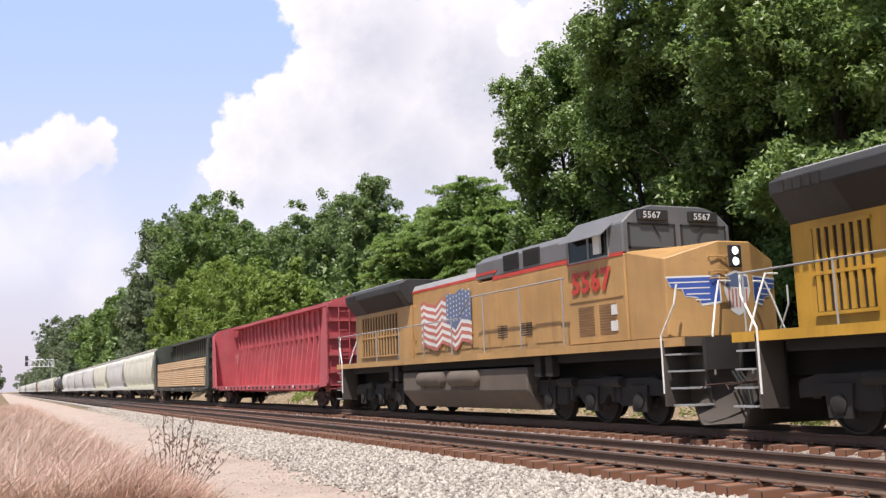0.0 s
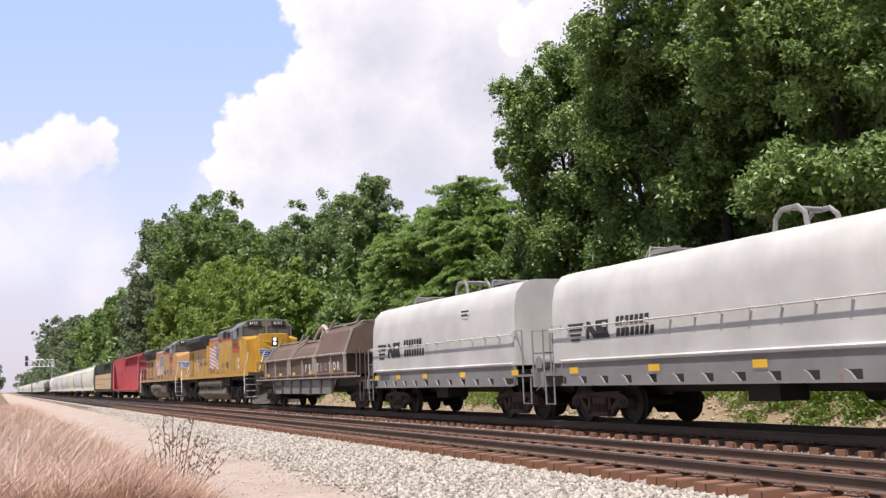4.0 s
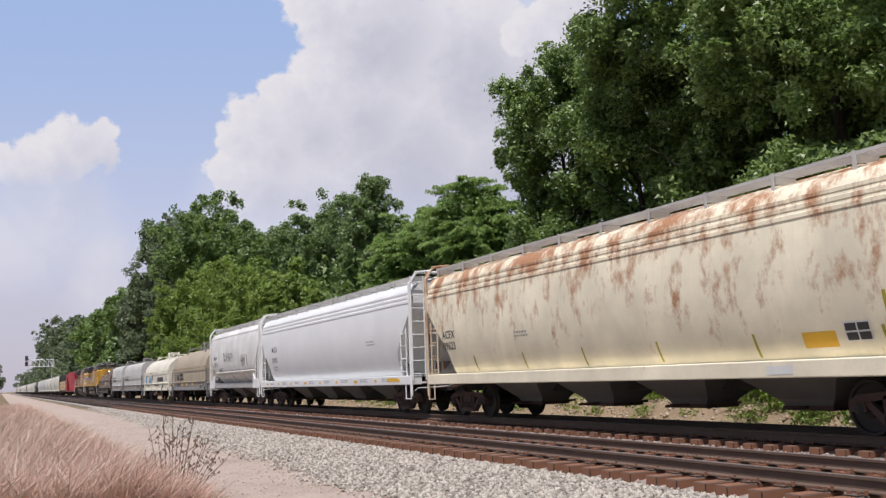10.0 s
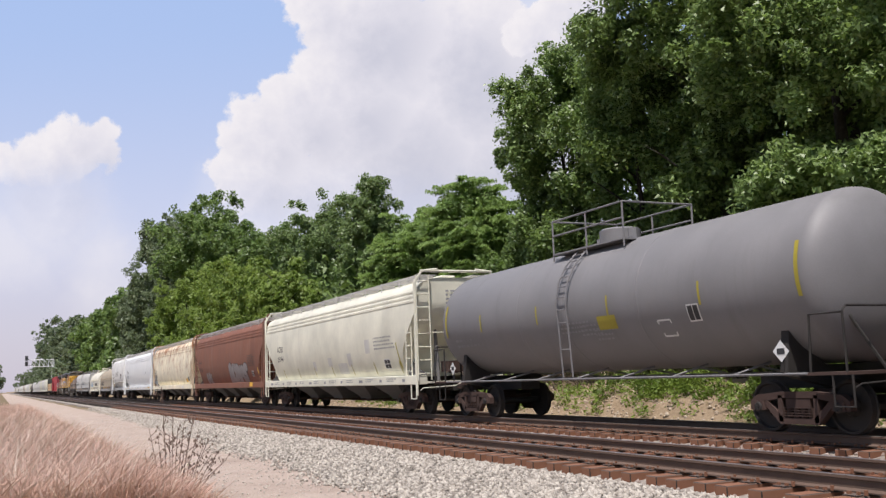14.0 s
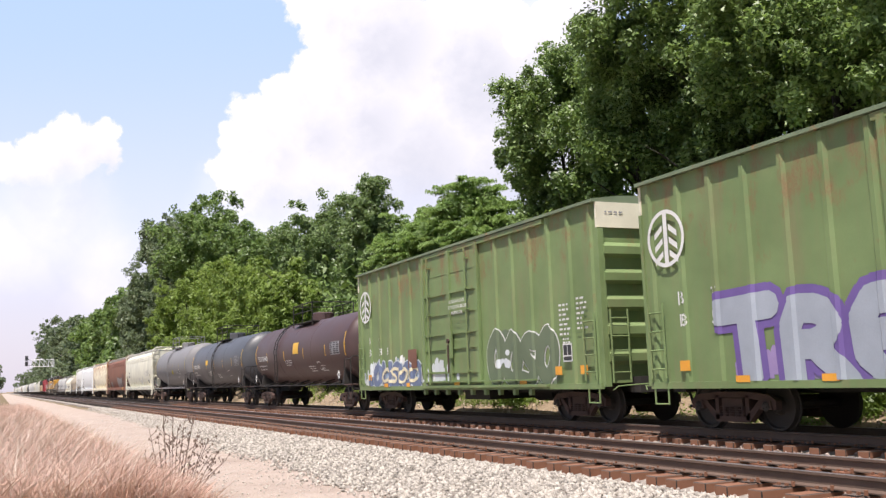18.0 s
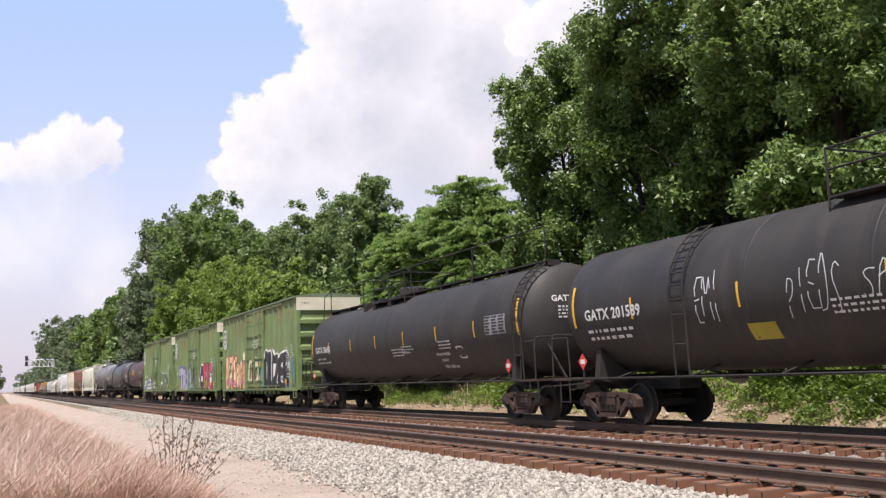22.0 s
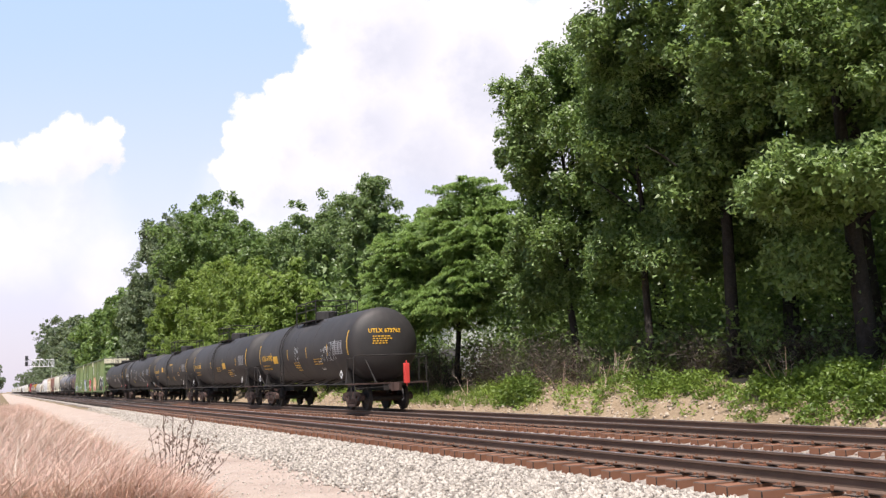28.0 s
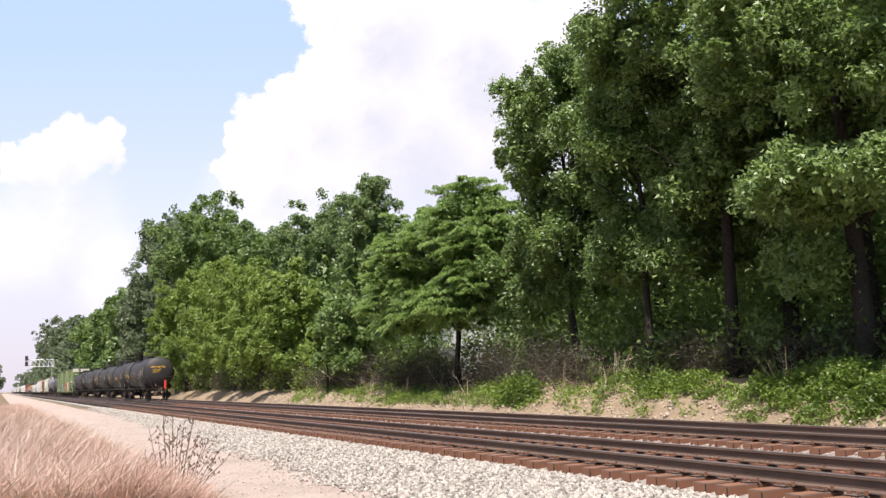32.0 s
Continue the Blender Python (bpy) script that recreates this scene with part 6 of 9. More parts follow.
car, H, bend = tank_car(-179.8, -195.2, 1.53, 2.72, TANK_GREY, "plain grey pressure tank car with a railed dome", "", "", GREY_MARK, 1, stripes=4, ladder_y=0.5)
panel(car, "yellow_placard", -1.0, 2.4, 0.7, 0.3, OCHRE_MARK, bend=bend, n=3, off=0.008)
car, H, bend = tank_car(-196.9, -213.1, 1.5, 2.55, TANK_SLATE, "slate-grey tank car with white lettering and yellow stripes", "GATX", "223996", WHITE_MARK, 3, stripes=5)
panel(car, "yellow_placard", 2.7, 2.75, 0.7, 0.3, YELLOW_MARK, bend=bend, n=3, off=0.008)
car, H, bend = tank_car(-214.9, -230.6, 1.45, 2.55, TANK_MAROON, "dark maroon tank car with a yellow square placard", "TILX", "261402", WHITE_MARK, 5, stripes=4, ladder_y=3.1)
panel(car, "yellow_placard", 0.1, 2.95, 0.85, 0.5, YELLOW_MARK, bend=bend, n=3, off=0.008)


# ---- box cars ----
BOX_GREEN = paint("faded_green_paint", (0.172, 0.248, 0.096), (0.24, 0.19, 0.11), 0.75, 0.27, 0.55, high=(0.9, 5.4), rusts=((0.19, 0.11, 0.05), (0.27, 0.18, 0.085)))
BOX_ROOF = paint("dull_roof_metal", (0.17, 0.22, 0.13), (0.2, 0.14, 0.1), 0.5, 0.2, 0.5)
BOX_CREAM = paint("cream_end_band", (0.76, 0.72, 0.56), (0.4, 0.35, 0.25), 0.3, 0.0, 0.55)
SPRAY = {k: paint("spray_" + k, c, (0.3, 0.3, 0.3), 0.12, 0.0, 0.55) for k, c in (
    ("white", (0.78, 0.78, 0.76)), ("black", (0.025, 0.025, 0.03)), ("blue", (0.10, 0.33, 0.62)), ("navy", (0.15, 0.19, 0.30)), ("moss", (0.13, 0.17, 0.10)), ("violet", (0.16, 0.10, 0.32)), ("plum", (0.075, 0.03, 0.06)), ("crimson", (0.30, 0.06, 0.10)), ("rose", (0.60, 0.28, 0.30)), ("red", (0.48, 0.06, 0.09)),
    ("peach", (0.80, 0.52, 0.31)), ("cream", (0.80, 0.72, 0.50)), ("pink", (0.70, 0.30, 0.36)), ("lilac", (0.36, 0.40, 0.46)), ("pale", (0.62, 0.66, 0.68)), ("sky", (0.36, 0.46, 0.60)), ("mauve", (0.33, 0.24, 0.46)), ("lime", (0.40, 0.55, 0.12)), ("orange", (0.80, 0.36, 0.04)))}


def box_car(front, rear, label, seed, top=5.08):
    car, H = car_root("box_car", front, rear, label, "boxcar")
    RELIEF.clear()
    rnd = random.Random(seed)
    w = 1.5
    bm = bmesh.new()
    box(bm, -w, w, -H + 0.06, H - 0.06, 0.92, top - 0.1)
    body = part("body", bm, BOX_GREEN, car, "rust-stained green ribbed steel sides")
    bm = bmesh.new()
    prism(bm, [(-w - 0.12, top - 0.1), (w + 0.12, top - 0.1), (w + 0.12, top - 0.03), (0.9, top + 0.06), (0, top + 0.1), (-0.9, top + 0.06), (-w - 0.12, top - 0.03)], -H, H)
    for i in range(14):
        y = -H + 0.6 + (2 * H - 1.2) * i / 13
        prism(bm, [(-w - 0.02, top - 0.03), (0, top + 0.1), (w + 0.02, top - 0.03), (w + 0.02, top), (0, top + 0.14), (-w - 0.02, top)], y - 0.03, y + 0.03)
    part("roof", bm, BOX_ROOF, car)
    d0, d1 = 1.75, -2.05
    ys = [H - 0.3 - i * 0.93 for i in range(int((H - 0.4 - d0) / 0.93) + 1)]
    ys += [-H + 0.3 + i * 0.93 for i in range(int((H - 0.4 + d1) / 0.93) + 1)]
    for s in (-1, 1):
        for y in ys:
            bm = bmesh.new()
            prism(bm, [(s * w, y - 0.10), (s * (w + 0.055), y - 0.045), (s * (w + 0.055), y + 0.045), (s * w, y + 0.10)], 0.86, top - 0.12, "z")
            part("side_post", bm, BOX_GREEN, body)
        bm = bmesh.new()
        box(bm, s * (w - 0.02), s * (w + 0.07), -H + 0.1, H - 0.1, 0.80, 0.93)
        for i in range(9):
            y = d1 - 2.6 + i * (d0 - d1 + 2.8) / 8
            box(bm, s * (w - 0.02), s * (w + 0.075), y - 0.12, y + 0.02, 0.66, 0.82)
        part("side_sill", bm, BOX_GREEN, car)
        # plug door: a frame, cross rails, a centre post and two long lock rods
        x0, x1 = sorted((s * (w + 0.01), s * (w + 0.06)))
        door = bmesh.new()
        box(door, x0, x1, d1, d0, 0.98, top - 0.16)
        dm = part("door", door, BOX_GREEN, car, "green plug door with cross rails and lock rods")
        mid_y = (d0 + d1) / 2
        for z, h, deep in ((1.28, 0.06, 0.04), (1.98, 0.05, 0.035), (2.42, 0.07, 0.045), (3.02, 0.05, 0.03), (3.62, 0.09, 0.05), (4.22, 0.03, 0.01)):
            bm = bmesh.new()
            a, b = sorted((s * (w + 0.06), s * (w + 0.06 + deep)))
            box(bm, a, b, d1 + 0.08, d0 - 0.08, z, z + h)
            part("door_rail", bm, BOX_GREEN, dm)
        for y, ww in ((d0 - 0.05, 0.07), (mid_y, 0.10), (d1 + 0.05, 0.07)):
            bm = bmesh.new()
            a, b = sorted((s * (w + 0.06), s * (w + 0.125)))
            box(bm, a, b, y - ww, y + ww, 1.0, top - 0.18)
            part("door_post", bm, BOX_GREEN, dm)
        for y in (d0 - 0.52, d1 + 0.62):
            bm = bmesh.new()
            tube(bm, [(s * (w + 0.17), y, 0.95), (s * (w + 0.17), y, top - 0.25)], 0.028, 6)
            for z in (1.3, 2.4, 3.05, 3.65, 4.5):
                a, b = sorted((s * (w + 0.06), s * (w + 0.2)))
                box(bm, a, b, y - 0.05, y + 0.05, z, z + 0.05)
            part("lock_rod", bm, BOX_GREEN, dm)
        bm = bmesh.new()
        a, b = sorted((s * (w + 0.125), s * (w + 0.17)))
        box(bm, a, b, mid_y - 0.24, mid_y + 0.16, 1.72, 2.50)
        part("latch_plate", bm, BOX_GREEN, dm)
        bm = bmesh.new()
        tube(bm, [(s * (w + 0.2), mid_y - 0.05, 2.1), (s * (w + 0.21), mid_y - 0.07, 1.3)], 0.024, 6)
        lathe(bm, [(s * (w + 0.17), 0.0), (s * (w + 0.17), 0.07), (s * (w + 0.22), 0.07), (s * (w + 0.22), 0)], 10, "x", (0, mid_y - 0.05, 2.22))
        part("latch_handle", bm, TRUCK_MAT, dm, "rusty latch handle")
        for k in ((w + 0.0, w + 0.09, d1 - 3.6, d0 + 0.15, top - 0.24, top - 0.12), (w + 0.03, w + 0.15, d1 - 3.6, d0 + 0.3, 0.86, 0.93), (w + 0.05, w + 0.13, d1 - 3.0, d0 + 0.1, 1.02, 1.06)):
            bm = bmesh.new()
            a, b = sorted((s * k[0], s * k[1]))
            box(bm, a, b, *k[2:])
            part("door_track", bm, BOX_GREEN, car)
    for y in sorted(ys):
        RELIEF.extend([(y - 0.10, 0.0), (y - 0.045, 0.055), (y + 0.045, 0.055), (y + 0.10, 0.0)])
    RELIEF.extend([(d1 - 0.001, 0.0), (d1, 0.06), (d0, 0.06), (d0 + 0.001, 0.0)])
    RELIEF.sort()
    for t in (-1, 1):
        ye = t * (H - 0.06)
        for z in (1.35, 1.95, 2.55, 3.15, 3.75):
            bm = bmesh.new()
            prism(bm, [(ye, z - 0.03), (ye + t * 0.13, z + 0.05), (ye + t * 0.13, z + 0.22), (ye, z + 0.32)], -w + 0.1, w - 0.1, "x")
            part("end_rib", bm, BOX_GREEN, body, "pressed horizontal end rib")
        a, b = sorted((ye, ye + t * 0.09))
        for s in (-1, 1):
            bm = bmesh.new()
            box(bm, s * (w + 0.03), s * (w - 0.13), a, b, 0.85, top - 0.7)
            part("corner_post", bm, BOX_GREEN, body)
        bm = bmesh.new()
        a, b = sorted((ye, ye + t * 0.07))
        box(bm, -w - 0.02, w + 0.02, a, b, top - 0.68, top - 0.1)
        part("end_band", bm, BOX_CREAM, car, "cream excess-height band")
        bm = bmesh.new()
        a, b = sorted((ye - t * 0.1, ye + t * 0.3))
        box(bm, -0.75, 0.75, a, b, 0.70, 1.05)
        part("end_sill", bm, DARK, car)
        for s in (-1, 1):
            ladder(car, s * (w + 0.1), t * (H - 0.42) + 0.23, 1.0, 2.5, 0.46, 4, BOX_GREEN)
            ladder(car, -w + 0.14 if s < 0 else w - 0.6, t * (H + 0.1), 0.95, 2.55, 0.46, 4, BOX_GREEN, "x")
            bm = bmesh.new()
            y0, y1 = t * (H - 0.2), t * (H - 0.62)
            tube(bm, [(s * 1.55, y0, 0.85), (s * 1.55, y0, 0.5), (s * 1.55, y1, 0.5), (s * 1.55, y1, 0.85)], 0.022, 6)
            part("sill_step", bm, BOX_GREEN, car)
    brake_wheel(car, 0.6, -H - 0.3, 1.9, BOX_GREEN)
    bm = bmesh.new()
    box(bm, -0.3, 0.3, -H + 0.2, H - 0.2, 0.68, 0.95)
    box(bm, -0.9, 0.9, -1.2, 0.4, 0.5, 0.75)
    tube(bm, [(0.5, -2.6, 0.62), (0.5, -1.6, 0.62)], 0.2, 10)
    part("underframe", bm, DARK, car)
    trucks(car, (-(H - 1.85), H - 1.85))
    couplers(car, -H - 0.2, H + 0.2, BOX_GREEN)
    # round emblem with a tree form
    cy, cz = H - 0.85, 3.78
    hoop = []
    for i in range(28):
        a, b = math.tau * i / 28, math.tau * (i + 1) / 28
        hoop.append([(0.58 * math.cos(a), 0.58 * math.sin(a)), (0.58 * math.cos(b), 0.58 * math.sin(b)), (0.50 * math.cos(b), 0.50 * math.sin(b)), (0.50 * math.cos(a), 0.50 * math.sin(a))])
    e = shape(car, "emblem", hoop, WHITE_MARK, cy, cz, -w - 0.058, label="white ring emblem with a tree form")
    tr = [[(-0.05, -0.5), (0.07, -0.5), (0.07, 0.5), (-0.05, 0.5)]]
    for k in (0.28, 0.02, -0.24):
        tr += [[(-0.09, k), (-0.09, k - 0.12), (-0.34, k - 0.28), (-0.34, k - 0.16)], [(0.11, k), (0.11, k - 0.12), (0.36, k - 0.28), (0.36, k - 0.16)]]
    shape(e, "tree_form", tr, WHITE_MARK, cy, cz, -w - 0.060)
    word(car, "IB", 0.27, H - 1.05, 2.42, WHITE_MARK, -w, wide=0.8)
    word(car, "T", 0.27, H - 2.02, 2.42, WHITE_MARK, -w, wide=0.8)
    for q, digits in enumerate((("18", "43", "5"), ("18", "55", "8"), ("18", "20", "9"))[seed % 3]):
        word(car, digits, 0.25, H - (1.07, 2.0, 2.75)[q], 2.0, WHITE_MARK, -w, wide=0.85)
    for k, (yy, zz) in enumerate(((-H + 1.72, 2.75), (-H + 0.95, 2.85))):
        dashes(car, yy, zz, 0.42, 0.8, 7, WHITE_MARK, rnd, -w - 0.058)
    dashes(car, -H + 1.6, 1.95, 0.3, 0.5, 6, WHITE_MARK, rnd, -w - 0.058)
    for k, line in enumerate(("CLOSE AND LOCK", "BOTH DOORS BEFORE", "MOVING CAR")):
        word(car, line, 0.095, d0 - 2.15 - (0.0, -0.08, 0.12)[k], 3.30 - 0.165 * k, WHITE_MARK, -w - 0.135, wide=0.9)
    dashes(car, 0, 3.95, 0.6, 0.22, 2, WHITE_MARK, rnd, 0.1, end=-H - 0.05)
    dashes(car, 0, 3.32, 0.8, 0.22, 2, WHITE_MARK, rnd, 0.0, end=-H - 0.05)
    dashes(car, 0, top - 0.35, 0.5, 0.1, 1, GREY_MARK, rnd, -1.3, end=-H - 0.02)
    dp = panel(car, "data_plate", -H + 1.62, 1.86, 0.40, 0.42, WHITE_MARK, -w - 0.06)
    for q in range(2):
        panel(dp, "cell", -H + 1.59 - 0.18 * q, 1.83, 0.16, 0.24, BLACK_MARK, -w - 0.06, off=0.009)
    panel(dp, "cell", -H + 1.59, 1.56, 0.34, 0.09, BLACK_MARK, -w - 0.06, off=0.009)
    for yy in (H - 1.05, -H + 2.0, -H + 0.9):
        panel(car, "reflector", yy, 1.34, 0.3, 0.2, SPRAY["orange"], -w - 0.062)
    for yy in (H - 2.6, H - 4.6, -0.3, -4.2):
        panel(car, "reflector", yy, 1.03, 0.36, 0.12, SPRAY["orange"], -w - 0.075)
    return car, H, -w


car, H, x = box_car(-231.88, -247.75, "green excess-height boxcar with white and blue graffiti", 0)
rolled_band(car, H - 0.4, 0.93, 6.0, 0.95, 5, SPRAY["pale"], x)
rolled_band(car, H - 1.6, 0.93, 4.6, 1.15, 9, SPRAY["white"], x - 0.004, 0.35)
rolled_band(car, H - 0.9, 0.93, 5.2, 0.55, 3, SPRAY["navy"], x - 0.008, 0.45)
rolled_band(car, H - 2.6, 0.95, 3.2, 0.9, 12, SPRAY["sky"], x - 0.010, 0.4)
graffiti(car, H - 1.4, 0.94, 4.4, 0.75, 5, 2, SPRAY["pale"], SPRAY["navy"], None, 0.7, x - 0.012, text="OUSCO", blobs=0, rim_k=1.3)
graffiti(car, H - 2.2, 1.05, 3.2, 0.5, 4, 5, None, SPRAY["cream"], None, 0.4, x - 0.04, text="CSOC")
panel(car, "overpaint_patch", H - 4.75, 2.1, 0.72, 0.6, BROWN_RAIL, x - 0.06)
rolled_band(car, 1.7, 1.0, 2.2, 0.75, 6, SPRAY["pale"], x - 0.004, 0.4)
rolled_band(car, 1.2, 1.0, 1.4, 0.55, 8, SPRAY["white"], x - 0.008, 0.5)
graffiti(car, -2.4, 0.95, 3.5, 1.3, 3, 2, SPRAY["white"], SPRAY["moss"], SPRAY["moss"], 0.9, x, text="OOSO", blobs=3, rim_k=1.14)
graffiti(car, -2.9, 1.25, 0.7, 0.55, 2, 9, None, None, SPRAY["pale"], 0.5, x - 0.02, blobs=4)
car, H, x = box_car(-249.35, -265.15, "green excess-height boxcar with violet and crimson graffiti", 1)
rolled_band(car, H - 2.2, 0.95, 5.9, 0.7, 4, SPRAY["mauve"], x, 0.5)
graffiti(car, H - 2.3, 0.95, 5.9, 1.45, 4, 5, SPRAY["violet"], SPRAY["lilac"], SPRAY["violet"], 0.62, x - 0.004, text="TREK", blobs=1, rim_k=1.6, slant=-0.1)
graffiti(car, -2.2, 0.95, 1.3, 1.5, 1, 0, SPRAY["white"], SPRAY["plum"], SPRAY["black"], 0.85, x, text="O", blobs=2, rim_k=1.4)
graffiti(car, -3.3, 0.95, 2.9, 1.55, 3, 4, SPRAY["black"], SPRAY["red"], SPRAY["white"], 0.85, x - 0.006, text="ZIC", blobs=5, rim_k=1.25)
graffiti(car, -3.5, 1.0, 1.3, 0.45, 3, 2, None, SPRAY["lime"], None, 0.5, x - 0.022)
graffiti(car, -3.35, 1.15, 2.6, 1.1, 3, 4, None, SPRAY["pink"], None, 0.16, x - 0.024, text="ZIC")
graffiti(car, -6.1, 1.0, 1.3, 0.6, 5, 7, None, SPRAY["pale"], None, 0.3, x)
graffiti(car, -6.1, 1.5, 1.0, 0.7, 4, 3, None, SPRAY["moss"], None, 0.6, x)
graffiti(car, -H + 0.95, 2.1, 0.55, 0.32, 3, 3, None, SPRAY["white"], None, 0.3, x - 0.06)
car, H, x = box_car(-266.78, -282.65, "green excess-height boxcar with peach and black-and-blue graffiti", 2)
rolled_band(car, H - 0.75, 0.95, 5.0, 0.8, 7, SPRAY["cream"], x, 0.6)
graffiti(car, H - 0.7, 0.95, 5.0, 1.5, 6, 4, None, None, SPRAY["cream"], 0.5, x - 0.002, blobs=3)
graffiti(car, H - 1.2, 0.95, 4.4, 1.85, 5, 4, SPRAY["crimson"], SPRAY["peach"], SPRAY["cream"], 0.62, x - 0.008, text="KTSAM", blobs=3, rim_k=1.35)
graffiti(car, H - 1.3, 1.05, 4.3, 1.5, 5, 4, None, SPRAY["crimson"], None, 0.10, x - 0.034, text="KTSAM")
graffiti(car, H - 1.2, 1.0, 4.3, 0.45, 6, 7, None, None, SPRAY["rose"], 0.34, x - 0.03, blobs=1)
for k in range(4):
    panel(car, "reflector", H - 1.35 - 1.22 * k, 2.15 - 0.1 * (k % 2), 0.09, 0.85, SPRAY["orange"], x - 0.06)
graffiti(car, 1.35, 1.25, 2.5, 1.2, 2, 3, SPRAY["black"], SPRAY["cream"], SPRAY["peach"], 0.42, x - 0.002, text="DD", blobs=4, rim_k=1.35)
panel(car, "reflector", 0.5, 2.2, 0.09, 0.7, SPRAY["orange"], x - 0.09)
rolled_band(car, -1.5, 0.95, 5.7, 1.45, 2, SPRAY["blue"], x, 0.25)
graffiti(car, -2.0, 0.97, 4.5, 1.7, 5, 0, SPRAY["white"], SPRAY["black"], SPRAY["white"], 0.85, x - 0.006, text="DUZER", blobs=4, rim_k=1.4)
graffiti(car, -H + 1.45, 1.7, 0.5, 0.6, 3, 6, None, SPRAY["pale"], None, 0.3, x - 0.06)

RELIEF.clear()

# ---- black tank cars at the rear ----
car, H, bend = tank_car(-284.1, -303.5, 1.5, 2.6, TANK_BLACK, "black tank car with a full-length roof walk", "GATX", "58658", WHITE_MARK, 4, dome=1.2, walk_all=True, ladder_y=-8.9, stripes=6)
for k, line in enumerate(("NON ODORIZED", "LIQUEFIED", "PETROLEUM GAS")):
    word(car, line, 0.09, -3.6 - (0.0, 0.1, 0.0)[k], 1.83 - 0.19 * k, WHITE_MARK, bend=bend, bold=0.03)
car, H, bend = tank_car(-304.75, -324.0, 1.48, 2.6, TANK_BLACK, "black tank car with chalky white graffiti", "GATX", "201589", WHITE_MARK, 2, ladder_y=5.2, stripes=5)
graffiti(car, 4.6, 2.05, 0.75, 0.85, 4, 2, None, SPRAY["pale"], None, 0.3, bend=bend, text="EMF")
graffiti(car, 2.2, 2.0, 1.2, 0.85, 5, 4, None, SPRAY["pale"], None, 0.24, bend=bend, text="PIEDS")
graffiti(car, 0.6, 2.25, 0.9, 0.5, 3, 4, None, SPRAY["pale"], None, 0.2, bend=bend, text="SPK")
graffiti(car, -1.6, 1.75, 1.1, 0.75, 4, 1, None, SPRAY["lilac"], None, 0.34, bend=bend)
graffiti(car, -4.2, 2.2, 1.3, 0.5, 4, 3, None, SPRAY["pale"], None, 0.26, bend=bend)
panel(car, "yellow_placard", 3.3, 1.95, 0.7, 0.3, OCHRE_MARK, bend=bend, n=3, off=0.008)
car, H, bend = tank_car(-325.9, -342.8, 1.45, 2.55, TANK_BLACK, "black tank car with yellow lettering and placard", "UTLX", "669579", YELLOW_MARK, 7, ladder_y=0.7, stripes=4)
panel(car, "yellow_placard", 3.6, 2.72, 0.7, 0.35, YELLOW_MARK, bend=bend, n=3, off=0.008)
dashes(car, -0.6, 2.8, 1.1, 0.22, 1, YELLOW_MARK, r7, bend=bend)
car, H, bend = tank_car(-344.6, -361.4, 1.45, 2.55, TANK_BLACK, "sooty black tank car with yellow lettering", "UTLX", "670508", YELLOW_MARK, 9, ladder_y=1.0, stripes=4)
panel(car, "yellow_placard", -1.6, 2.45, 0.8, 0.35, YELLOW_MARK, bend=bend, n=3, off=0.008)
car, H, bend = tank_car(-363.2, -378.4, 1.45, 2.55, TANK_BLACK, "last black tank car with a red marker lamp", "UTLX", "673762", YELLOW_MARK, 11, ladder_y=2.6, stripes=4)
panel(car, "yellow_placard", 4.2, 2.45, 0.8, 0.35, YELLOW_MARK, bend=bend, n=3, off=0.008)
graffiti(car, 0.5, 2.0, 0.7, 0.7, 3, 2, None, SPRAY["pale"], None, 0.26, bend=bend)
graffiti(car, -3.4, 2.0, 2.0, 0.75, 5, 5, None, SPRAY["pale"], None, 0.2, bend=bend)
bm = bmesh.new()
box(bm, 0.32, 0.52, -H - 0.86, -H - 0.70, 1.0, 1.75)
tube(bm, [(0.42, -H - 0.78, 0.9), (0.42, -H - 0.78, 1.85)], 0.03, 6)
part("end_marker", bm, paint("marker_red", (0.70, 0.06, 0.05), (0.4, 0.1, 0.08), 0.2, 0.0, 0.45), car, "red end-of-train marker on the coupler", bevel=0.015)


# ---- coil cars ----
COIL_GREY = paint("coil_pale_grey", (0.528, 0.519, 0.497), (0.36, 0.33, 0.30), 0.4, 0.0, 0.55)
COIL_SILL = paint("coil_sill_grey", (0.225, 0.217, 0.214), (0.19, 0.15, 0.13), 0.6, 0.1, 0.6)
COIL_CREAM = paint("coil_cream", (0.704, 0.669, 0.563), (0.42, 0.36, 0.28), 0.4, 0.02, 0.55)
COIL_TAN = paint("coil_tan", (0.40, 0.335, 0.24), (0.27, 0.215, 0.18), 0.85, 0.0, 0.6)
COIL_BROWN = paint("coil_brown", (0.138, 0.090, 0.066), (0.25, 0.18, 0.14), 0.55, 0.08, 0.65)
COIL_BASE = paint("grimy_brown_frame", (0.085, 0.066, 0.054), (0.19, 0.14, 0.115), 0.55, 0.05, 0.7)
GIRDER_GREY = paint("girder_grey", (0.205, 0.19, 0.18), (0.13, 0.10, 0.085), 0.6, 0.08, 0.7)
COIL_RIB = paint("chalky_rib_grey", (0.33, 0.285, 0.25), (0.24, 0.16, 0.12), 0.6, 0.25, 0.7)


